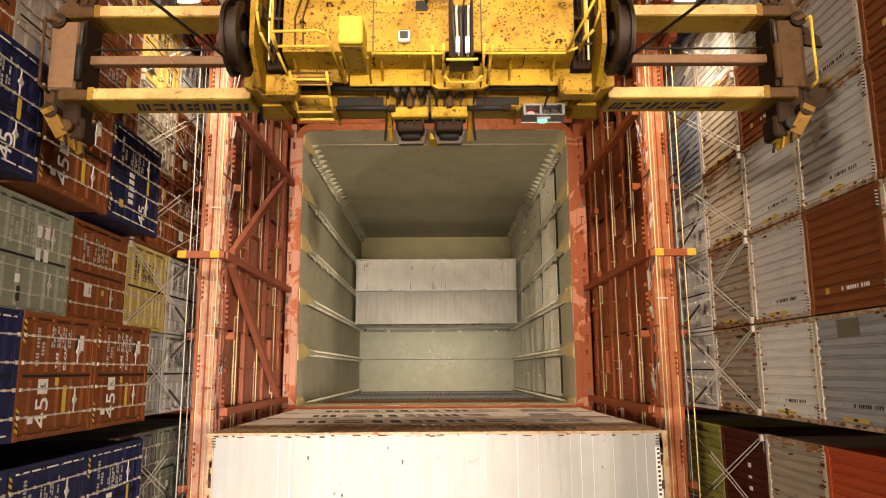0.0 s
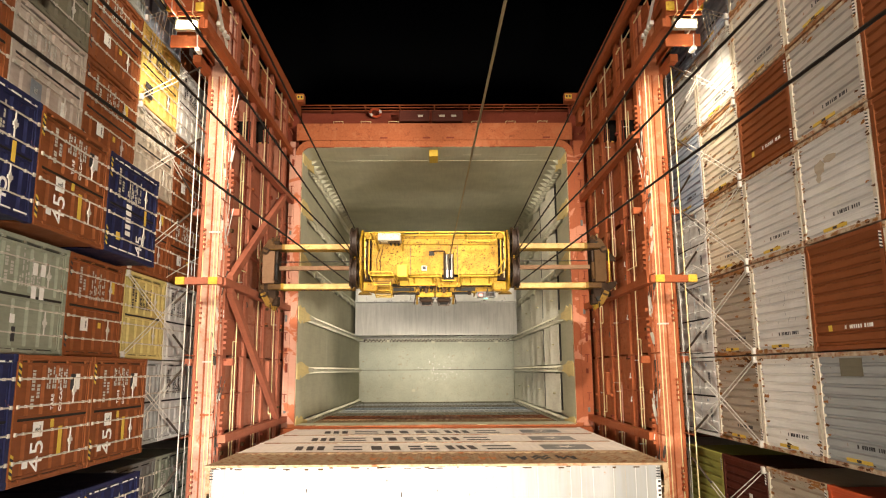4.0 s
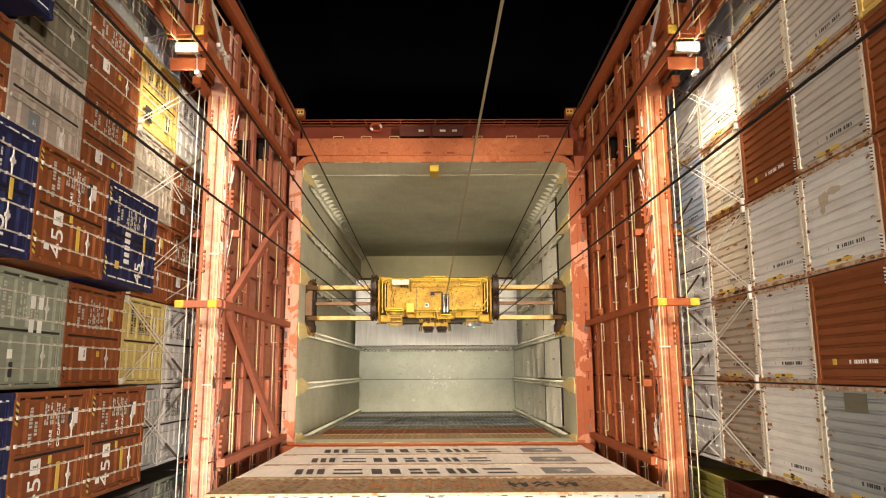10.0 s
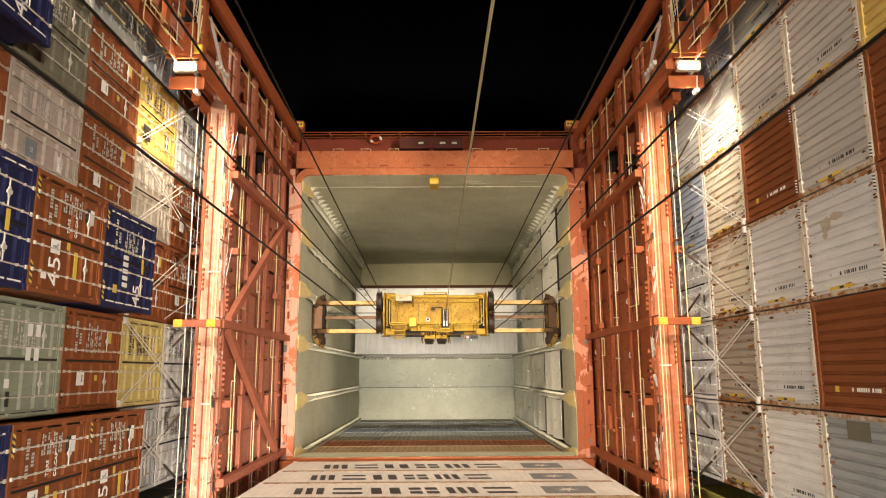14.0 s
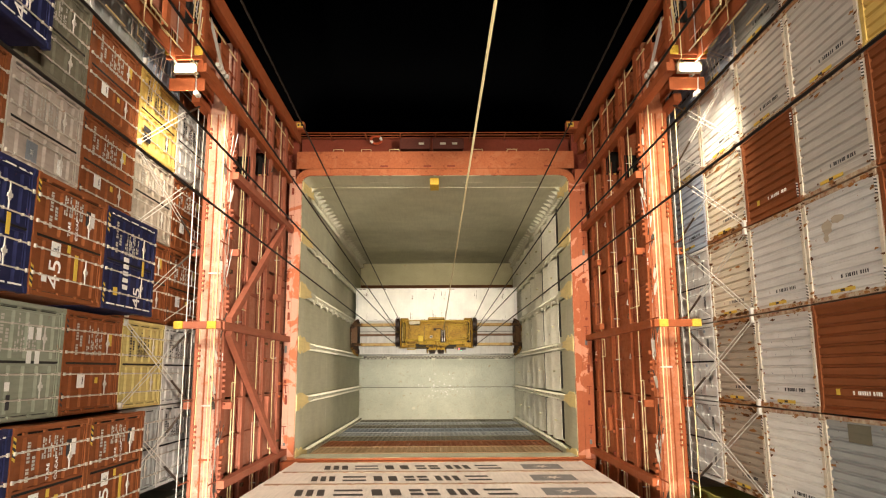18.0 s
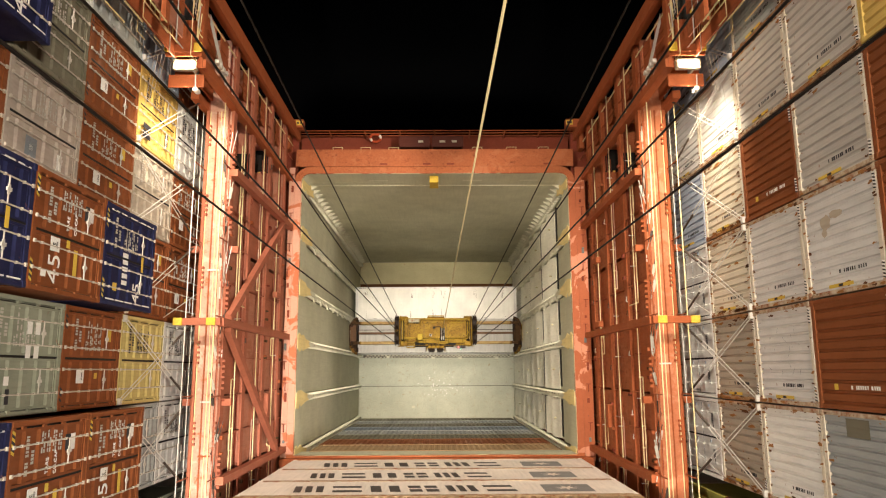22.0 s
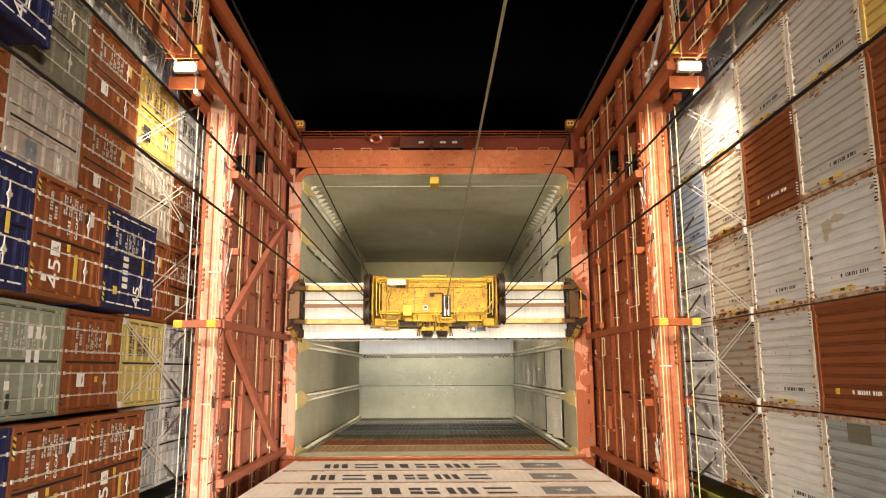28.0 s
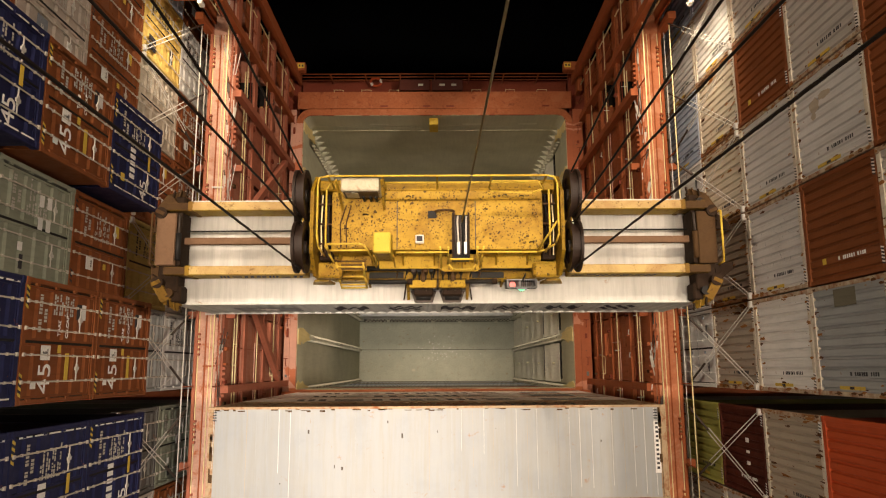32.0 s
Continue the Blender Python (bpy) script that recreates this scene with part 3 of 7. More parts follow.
        for y in (1.06, 1.17):
            part("stopper", boxes((x + (0.15 if y > 1.1 else 0), x + (0.33 if y > 1.1 else 0.18), y, y + 0.07, 0.02, 0.06)), HOLD_PALE, floor)
    # shade behind the containers, laid on the floor as a dark band
    part("drain_channel", boxes((HX0 - 0.3, HX1 + 0.3, 6.62, 7.12, 0.006, 0.02)), RUST_SHADE_DARK, floor, "dark brown band standing for the shade behind the containers")
    for ya, yb in zip(ys, ys[1:]):
        for xa, xb in zip(xs, xs[1:]) if ya < 6 else ((xs[0], xs[-1]),):
            part("floor_plate", boxes((xa + 0.008, xb - 0.008, ya + 0.008, yb - 0.008, 0.0, 0.006)), HOLD_FLOOR if ya < 6 else STOOL_GREY, floor)
    for y in (-1.25, 1.1):
        part("floor_seam", boxes((HX0 - 0.3, HX1 + 0.3, y - 0.02, y + 0.02, 0.006, 0.012)), DARK_STEEL, floor)
    for x in (HX0 + 3.1, -0.45, HX1 - 3.1):
        part("floor_seam", boxes((x - 0.012, x + 0.012, HY0, 1.0, 0.006, 0.011)), HOLD_GREY, floor)
    rng = random.Random(5)
    litter = bmesh.new()
    for i in range(90):
        x, y = rng.gauss(-0.1, 0.9), rng.gauss(-1.4, 0.5)
        w = rng.uniform(0.02, 0.11)
        bx(litter, x, x + w, y, y + w * rng.uniform(0.4, 1), 0.008, 0.012)
    tagged(new("paper_litter", mesh_of("paper_litter", litter, WHITE)), "scattered white paper scraps on the hold floor", "litter", kind="stuff")
    for x, y in ((-4.6, 1.0), (-2.5, -3.0), (-0.9, 0.9), (1.3, 0.9), (4.3, 0.9)):
        solid("floor_socket", boxes((x, x + 0.26, y, y + 0.20, 0.006, 0.03), bevel=0.01), HOLD_PALE, "pale steel container socket plate on the hold floor", "socket plate", group="floor sockets")


hold_details()

# ================= deck =================
bm = boxes((-24, HX0 - 0.35, -12, 11.4, 25.6, 25.9), (HX1 + 0.35, 24, -12, 11.4, 25.6, 25.9), (HX0 - 0.35, HX1 + 0.35, HY1 + 0.3, 11.14, 25.0, 25.3),
           (HX0 - 0.35, HX1 + 0.35, -12, HY0 - 0.35, 25.6, 25.9))
solid("deck", bm, DECK_RED, "dark red painted steel ship deck", "deck", "structure")


solid("hull", boxes((-60, 60, 11.18, 11.40, 0, 24.9), (-60, 60, -14.0, -13.7, 0, 25.55), (-60, -59.7, -13.7, 11.18, 0, 25.55), (59.7, 60, -13.7, 11.18, 0, 25.55), (-60, 60, -14.0, 11.40, -1.0, -0.6)),
      DECK_RED, "dark red painted steel hull of the ship", "hull", "structure")
solid("outer_deck", boxes((-60, -24.01, -14, 11.4, 25.6, 25.9), (24.01, 60, -14, 11.4, 25.6, 25.9), (-24, 24, -14, -12.01, 25.6, 25.9)), DECK_RED, "dark red painted steel ship deck", "deck", "structure")


def hatch_coaming():
    r = 0.36

    def ring(bm, rad, z):
        pts = []
        for cx_, cy_, a0 in ((HX1, HY1, 0), (HX0, HY1, 90), (HX0, HY0, 180), (HX1, HY0, 270)):
            sx, sy = (1 if cx_ > 0 else -1), (1 if cy_ > 2 else -1)
            q = r if sy > 0 else 0.06
            for k in range(7):
                a = radians(a0 + 15 * k)
                pts.append(bm.verts.new((cx_ - sx * q + (rad - r + q) * math.cos(a), cy_ - sy * q + (rad - r + q) * math.sin(a), z)))
        return pts

    def shell(levels):
        bm = bmesh.new()
        rings = [ring(bm, rad, z) for rad, z in levels]
        n = len(rings[0])
        for a, b in zip(rings, rings[1:]):
            for i in range(n):
                bm.faces.new((a[i], a[(i + 1) % n], b[(i + 1) % n], b[i]))
        return bm
    co = solid("hatch_coaming", shell([(r + 0.03, HZ - 0.02), (r + 0.03, HZ), (r + 0.335, HZ), (r + 0.335, HZ - 0.9)]), ORANGE_WORN,
               "worn red painted steel hatch coaming with rounded corners", "hatch coaming", "structure")
    part("skirt", shell([(r, HZ - 1.5), (r, HZ - 0.03), (r + 0.025, HZ - 0.03)]), HOLD_GREY, co, "grey green inner skirt")
    part("lip", shell([(r - 0.005, HZ - 0.03), (r - 0.005, HZ + 0.012), (r + 0.012, HZ + 0.012), (r + 0.012, HZ - 0.03)]), LIP_WORN, co, "pale worn edge lip")
    for a, b in ((-7.17, HX0 - 0.345), (HX1 + 0.345, 6.47)):
        part("side_plate", boxes((a, b, HY0 - 0.3, HY1 + 0.3, HZ - 0.11, HZ - 0.012)), PATCH_PALE if a < 0 else PATCH_RED, co)
        part("top_plate", boxes((HX0 - 0.33 if a < 0 else HX1 + 0.04, HX0 - 0.04 if a < 0 else HX1 + 0.33, HY0 + 0.05, HY1 - 0.36, HZ - 0.05, HZ + 0.004)), PATCH_PALE if a < 0 else PATCH_RED, co)
        rng = random.Random(int(a * 10))
        for i in range(9):
            y = -3.0 + i * 1.35 + rng.uniform(-0.3, 0.3)
            x = (a + b) / 2 + rng.uniform(-0.05, 0.05)
            part("grip", tubes([(x, y + 0.5, HZ - 0.03), (x, y + 0.5, HZ + 0.16), (x, y + 0.82, HZ + 0.16)], [(x - 0.1, y + 0.82, HZ + 0.16), (x + 0.1, y + 0.82, HZ + 0.16)], r=0.018, n=6), DECK_RED, co)
            part("cleat", boxes((x - 0.05, x + 0.05, y, y + rng.uniform(0.12, 0.4), HZ - 0.011, HZ + 0.05), bevel=0.01), DECK_RED if i % 3 else PAINTS["dark_grey"], co)


hatch_coaming()

# neighbouring hatch covers carry the stacks
for x0, x1, n in ((-22.6, -8.75, "left"), (8.15, 22.1, "right")):
    for y0, y1 in ((-9.0, -3.62), (-3.45, 8.85), (8.87, 11.35)):
        solid("hatch_cover", boxes((x0, x1, y0, y1, 26.25, TIER0 - 0.004), bevel=0.03), ORANGE, "red painted steel hatch cover under the container stacks", "hatch cover", group="hatch covers")
solid("hatch_cover", boxes((-7.1, 6.3, -9.0, HY0 - 0.09, HZ + 0.02, TIER0 - 0.004), bevel=0.03), ORANGE, "red painted steel hatch cover under the container stack", "hatch cover", group="hatch covers")


def side_passage():
    """The passage along the ship's side beyond the hatch."""
    deck = bpy.data.objects["deck"]
    part("coaming_plate", boxes((HX0 - 0.3, HX1 + 0.3, HY1 + 0.355, 10.12, 26.50, 26.62)), ORANGE_WORN, deck)
    part("coaming_side", boxes((HX0 - 0.3, HX1 + 0.3, 10.06, 10.12, 25.3, 26.50)), ORANGE, deck)
    for x in (-5.2, -3.9, -2.6, 1.3, 2.9, 4.4):
        part("hand_grip", tubes([(x, 10.16, 26.45), (x, 10.22, 26.6), (x + 0.45, 10.22, 26.6), (x + 0.45, 10.16, 26.45)], r=0.011), YELLOW_RAIL, deck)
    for x in (-3.0, -1.0, 0.1, 4.6):
        part("faded_lettering", boxes((x, x + 0.35, HY1 + 0.42, HY1 + 0.50, 26.62, 26.623)), DECK_RED, deck)
    rail = thing("ship_rail", "dark red painted steel guard rail along the ship's side", "railing")
    for z in (25.7, 26.05, 26.4):
        part("rail_bar", tubes([(HX0 - 0.6, 11.11, z), (HX1 + 0.6, 11.11, z)], r=0.025), ORANGE, rail)
    for k in range(9):
        x = HX0 - 0.5 + k * (HX1 - HX0 + 1.0) / 8
        part("stanchion", tubes([(x, 11.11, 25.3), (x, 11.11, 26.4)], r=0.03), ORANGE, rail)
    for x0, x1, n in ((-2.1, -0.72, 0), (-0.55, 0.86, 1)):
        box = thing("deck_locker", "dark brown steel deck locker beside the guard rail", "locker", "deck lockers")
        part("body", boxes((x0, x1, 10.36, 10.86, 25.3, 26.25), bevel=0.02), PAINTS["maroon"], box)
        part("lid", boxes((x0 - 0.03, x1 + 0.03, 10.34, 10.88, 26.252, 26.29), bevel=0.01), PAINTS["maroon"], box)
        rng = random.Random(n)
        for i in range(2 + 2 * n):
            x = rng.uniform(x0 + 0.2, x1 - 0.3)
            part("painted_mark", boxes((x, x + 0.16, 10.56, 10.66, 26.291, 26.295)), HOLD_PALE, box)
    buoy = thing("lifebuoy", "orange and white lifebuoy hung on the ship's rail", "lifebuoy")
    for k in range(8):
        bm = bmesh.new()
        for j in range(4):
            a0, a1 = radians(45 * k + 11.25 * j), radians(45 * k + 11.25 * (j + 1))
            tube(bm, (-3.3 + 0.25 * math.cos(a0), 10.98 + 0.12 * math.sin(a0), 25.75 + 0.2 * math.sin(a0)),
                 (-3.3 + 0.25 * math.cos(a1), 10.98 + 0.12 * math.sin(a1), 25.75 + 0.2 * math.sin(a1)), 0.06, 8)
        part("ring_segment", bm, PAINTS["orange_red"] if k % 4 else WHITE, buoy)
    for s in (-1, 1):
        cx_ = -0.45 + s * 6.55
        post = thing("fairlead_post", "red painted post with a yellow plate at the ship's side", "post", "side posts")
        part("arm", boxes((min(cx_ - s * 0.45, cx_ + s * 0.75), max(cx_ - s * 0.45, cx_ + s * 0.75), 11.1, 11.5, 26.5, 26.9), bevel=0.02), ORANGE, post)
        part("leg", boxes((cx_ + s * 0.35 - 0.12, cx_ + s * 0.35 + 0.12, 10.2, 11.3, 25.3, 26.5), bevel=0.02), ORANGE, post)
        part("plate", boxes((cx_ - s * 0.28 - 0.16, cx_ - s * 0.28 + 0.16, 11.2, 11.42, 26.902, 26.93)), MARK_YELLOW, post, "yellow plate")
        for q in (-0.07, 0.07):
            part("plate_mark", boxes((cx_ - s * 0.28 + q - 0.04, cx_ - s * 0.28 + q + 0.04, 11.26, 11.36, 26.931, 26.935)), MARK_DARK, post)


side_passage()


# ================= containers =================
CW, CH = 2.425, 2.868


def door_end(box, W, H, paint, code, dark_text=False, flat=False, worded=False):
    """Two doors with bars, hinges, gaskets and markings on the end at x = 0, facing +x."""
    ink = MARK_DARK if dark_text else MARK_PALE
    for k in (0, 1):
        y0 = 0.11 + k * (W - 0.22) / 2
        w = (W - 0.22) / 2 - 0.03
        bm = bmesh.new()
        corrugated(bm, (-0.050, y0 + 0.06, 0.19), (0, 0, 1), (0, 1, 0), (1, 0, 0), H - 0.38, w - 0.12, 0.004 if flat else 0.040, 0.50, (0.34, 0.46, 0.88))
        bx(bm, -0.10, -0.036, y0 + 0.012, y0 + w - 0.012, 0.145, 0.19)
        bx(bm, -0.10, -0.036, y0 + 0.012, y0 + w - 0.012, H - 0.19, H - 0.145)
        bx(bm, -0.10, -0.036, y0 + 0.012, y0 + 0.06, 0.19, H - 0.19)
        bx(bm, -0.10, -0.036, y0 + w - 0.06, y0 + w - 0.012, 0.19, H - 0.19)
        door = part("door", bm, paint, box)
        part("gasket", boxes((-0.11, -0.055, y0 - 0.012, y0 + w + 0.012, 0.128, 0.144), (-0.11, -0.055, y0 - 0.012, y0 + w + 0.012, H - 0.144, H - 0.128),
                             (-0.11, -0.055, y0 - 0.012, y0 + 0.011, 0.145, H - 0.145), (-0.11, -0.055, y0 + w - 0.011, y0 + w + 0.012, 0.145, H - 0.145)), BLACK, door)
        pair = [y0 + f * w for f in ((0.22, 0.70) if k else (0.30, 0.78))]
        for yb in pair:
            bm = bmesh.new()
            tube(bm, (-0.006, yb, 0.06), (-0.006, yb, H - 0.06), 0.017, 6)
            for z in (0.36, 0.95, 1.50, H - 0.88, H - 0.36):
                bx(bm, -0.03, 0.016, yb - 0.026, yb + 0.026, z - 0.018, z + 0.018)
            part("locking_bar", bm, paint if flat else BAR, door)
            for z in () if flat else (0.09, H - 0.09):
                part("bar_cam", boxes((-0.012, 0.024, yb - 0.036, yb + 0.036, z - 0.028, z + 0.028)), paint if flat else BAR, door)
        ya, yb = pair
        ym = (ya + yb) / 2
        bm = boxes((0.0, 0.022, ya, yb, 0.822, 0.842), (0.0, 0.026, ym - 0.09, ym + 0.09, 0.802, 0.860), (0.0, 0.030, ym - 0.035, ym + 0.035, 0.76, 0.90))
        part("handle", bm, paint if flat else GALV, door)
        if flat:
            for z in (0.95, 2.05):
                part("latch_plate", boxes((-0.03, 0.0, y0 + 0.07, y0 + 0.16, z, z + 0.07)), MARK_GREY, door)
            part("panel_seam", boxes((-0.035, -0.030, y0 + 0.02, y0 + w - 0.02, H * 0.5, H * 0.5 + 0.012)), MARK_GREY, door)
            part("warning_text", boxes((-0.035, -0.031, y0 + 0.35, y0 + 0.80, 2.28, 2.33), (-0.035, -0.031, y0 + 0.35, y0 + 0.66, 2.20, 2.24)), MARK_DARK, door)
        yh = y0 + (w - 0.01 if k else -0.04)
        for z in () if flat else (0.3, 1.05, 1.75, H - 0.42):
            part("hinge", boxes((-0.03, 0.012, yh, yh + 0.05, z, z + 0.11)), paint, door)
    part("door_gasket", boxes((-0.11, -0.034, W / 2 - 0.028, W / 2 + 0.012, 0.14, H - 0.14)), BLACK, box)
    if flat:
        return
    # markings: unreadable codes stay bars
    yr = W / 2 + 0.13
    rng = random.Random(code)
    bm = bmesh.new()
    y = yr + 0.05
    for i in range(12):
        if i not in (4, 11):
            w = rng.choice((0.036, 0.046, 0.052))
            bx(bm, -0.0125, -0.006, y, y + w, H - 0.60, H - 0.505)
        y += 0.070
    for i in range(4):
        bx(bm, -0.0125, -0.006, yr + 0.25 + 0.07 * i, yr + 0.30 + 0.07 * i, H - 0.78, H - 0.69)
    part("serial_marking", bm, ink, box, kind="stuff")
    bm = bmesh.new()
    z = H - 1.02
    for i in range(8):
        if i in (2, 4, 6):
            z -= 0.05
        y = yr + (0.42 if worded else 0.06)
        for q in range(6):
            w = rng.uniform(0.03, 0.11)
            if y + w < W - 0.22:
                bx(bm, -0.0125, -0.006, y, y + w, z - 0.042, z)
            y += w + rng.choice((0.018, 0.024, 0.07))
            if q == 2 and i % 3 == 0:
                break
        z -= 0.078
    part("weight_marking", bm, ink, box, kind="stuff")


def front_end(box, W, H, paint, code, dark_text=True):
    """A corrugated end wall at x = 0, facing +x."""
    bm = bmesh.new()
    corrugated(bm, (-0.03, 0.10, 0.14), (0, 1, 0), (0, 0, 1), (1, 0, 0), W - 0.2, H - 0.26, 0.045, 0.222, (0.58, 0.70, 0.86))
    part("end_wall", bm, paint, box)
    bm = bmesh.new()
    rng = random.Random(code)
    z = H - 0.62
    for i in range(13):
        h = rng.choice((0.034, 0.046, 0.058))
        if i not in (4, 11):
            bx(bm, -0.028, -0.024, W - 0.52, W - 0.44, z - h, z)
        z -= 0.076
    part("serial_marking", bm, MARK_DARK if dark_text else WHITE, box, kind="stuff")


def rust_stains(box, W, H, code, heavy=False):
    """Uneven rust blots and runs that gather at the posts, sill and header of an end wall."""
    rng = random.Random(code * 7 + 1)
    for name, mat, count in (("rust_stains", RUST_STAIN, 130 if heavy else 60), ("dark_rust_stains", RUST_SHADE_DARK, 70 if heavy else 26)):
        bm = bmesh.new()
        for i in range(count):
            if rng.random() < 0.55:
                y = rng.choice((abs(rng.gauss(0, 0.13)) + 0.02, W - 0.02 - abs(rng.gauss(0, 0.10))))
                z = rng.uniform(0.05, H - 0.05)
            elif heavy and rng.random() < 0.3:
                y, z = rng.uniform(0.1, W - 0.1), rng.uniform(0.2, H - 0.2)
            else:
                y = rng.uniform(0.05, W - 0.05)
                z = rng.choice((abs(rng.gauss(0, 0.16)) + 0.02, H - 0.02 - abs(rng.gauss(0, 0.12))))
            big = rng.random() ** 3
            ry, rz = 0.006 + 0.05 * big, 0.015 + (0.26 if heavy else 0.16) * big
            n = rng.randint(7, 11)
            x = 0.003 if y < 0.13 or y > W - 0.13 else -0.006 if z < 0.13 or z > H - 0.13 else -0.025
            vs = []
            for k in range(n):
                a, f = 2 * math.pi * k / n, rng.uniform(0.35, 1.15)
                vs.append(bm.verts.new((x + (0.001 if mat is RUST_SHADE_DARK else 0), min(W - 0.01, max(0.01, y + ry * f * math.cos(a))), min(H - 0.02, max(0.02, z + rz * f * math.sin(a))))))
            bm.faces.new(vs)
        part(name, bm, mat, box, kind="stuff")


def hazard(bm_y, bm_k, y0, y1, z0, z1, x):
    """Yellow and black slanted stripes along a header corner."""
    n = 7
    step = (y1 - y0) / n
    for i in range(n):
        a = y0 + step * i
        bm = bm_k if i % 2 else bm_y
        vs = [bm.verts.new(p) for p in ((x, a, z0), (x, a + step, z0), (x, a + step * 1.9, z1), (x, a + step * 0.9, z1))]
        bm.faces.new(vs)


def letters_on(box, name, text, size, y, z, ink):
    """Flat letters on the end plane, reading along +y with z up."""
    m = Matrix.Translation((0.004, y, z)) @ Matrix(((0, 0, 1, 0), (1, 0, 0, 0), (0, 1, 0, 0), (0, 0, 0, 1)))
    part(name, lettering(text, size, m), ink, box)


def patch(box, name, ink, y0, y1, z0, z1, label=""):
    part(name, boxes((0.0, 0.004, y0, y1, z0, z1)), ink, box, label)


def door_marks(box, marks, W, H):
    if marks == "brown45":
        letters_on(box, "length_mark", "45", 0.62, 0.50, 2.02, WHITE)
        patch(box, "emblem", WHITE, 0.85, 1.14, 1.88, 2.22, "white painted emblem square")
        patch(box, "emblem_mark", MARK_DARK, 0.92, 1.07, 1.95, 2.0)
        patch(box, "emblem_mark", MARK_DARK, 0.97, 1.02, 2.0, 2.14)
        patch(box, "label", MARK_YELLOW, 0.45, 1.0, 1.16, 1.30, "yellow warning label")
        patch(box, "label", MARK_DARK, 1.72, 2.05, 0.78, 0.98)
        patch(box, "label", WHITE, 1.72, 2.05, 0.60, 0.775)
        patch(box, "label", WHITE, 0.30, 0.44, 2.30, 2.48)
        letters_on(box, "tare_text", "TARE", 0.135, 1.50, 1.62, WHITE)
        letters_on(box, "capacity_text", "CU.CAP", 0.135, 1.54, 1.32, WHITE)
        patch(box, "triangle_label", MARK_YELLOW, 1.0, 1.16, 1.50, 1.62)
    elif marks == "navy45":
        letters_on(box, "length_mark", "45", 0.55, 0.42, 1.05, WHITE)
        for i in range(5):
            patch(box, "painted_shape", WHITE, 0.55 + 0.17 * i, 0.66 + 0.17 * i, 1.62, 1.90)
        patch(box, "triangle_label", MARK_YELLOW, 0.36, 0.55, 2.15, 2.35, "yellow warning label")
        patch(box, "label", MARK_YELLOW, 1.0, 1.4, 0.72, 0.84)
        for y in (0.124, W - 0.156):
            for k in range(5):
                patch(box, "white_edge", WHITE, y, y + 0.032, 0.20 + k * 0.51, 0.62 + k * 0.51)
    elif marks == "sage":
        for y in (1.45, 1.95):
            for z in (0.95, 1.25):
                patch(box, "label", WHITE, y - 0.28, y - 0.02, z, z + 0.17)
        patch(box, "label", WHITE, 0.62, 0.80, 1.9, 2.06)
        patch(box, "label", MARK_DARK, 0.25, 0.55, 1.85, 1.98)
    elif marks == "grey":
        patch(box, "emblem", MARK_GREY, 0.42, 0.86, 1.75, 2.15, "blue-grey painted emblem")
        patch(box, "emblem_mark", WHITE, 0.58, 0.70, 1.89, 2.01)
        patch(box, "label", WHITE, 0.45, 0.80, 0.75, 0.95)
    elif marks == "brown":
        patch(box, "emblem", WHITE, 0.62, 0.95, 1.85, 2.2, "white painted emblem square")
        patch(box, "emblem_mark", MARK_DARK, 0.70, 0.87, 1.92, 1.98)
        patch(box, "triangle_label", MARK_YELLOW, 0.72, 0.86, 1.2, 1.34)
        patch(box, "label", MARK_YELLOW, 1.65, 1.95, 0.6, 0.8)
    elif marks == "yellow":
        patch(box, "painted_shape", MARK_DARK, 0.28, 0.50, 2.0, 2.5)
        patch(box, "painted_shape", MARK_DARK, 0.55, 0.72, 2.0, 2.5)
        patch(box, "label", MARK_DARK, 0.5, 0.9, 0.7, 0.9)


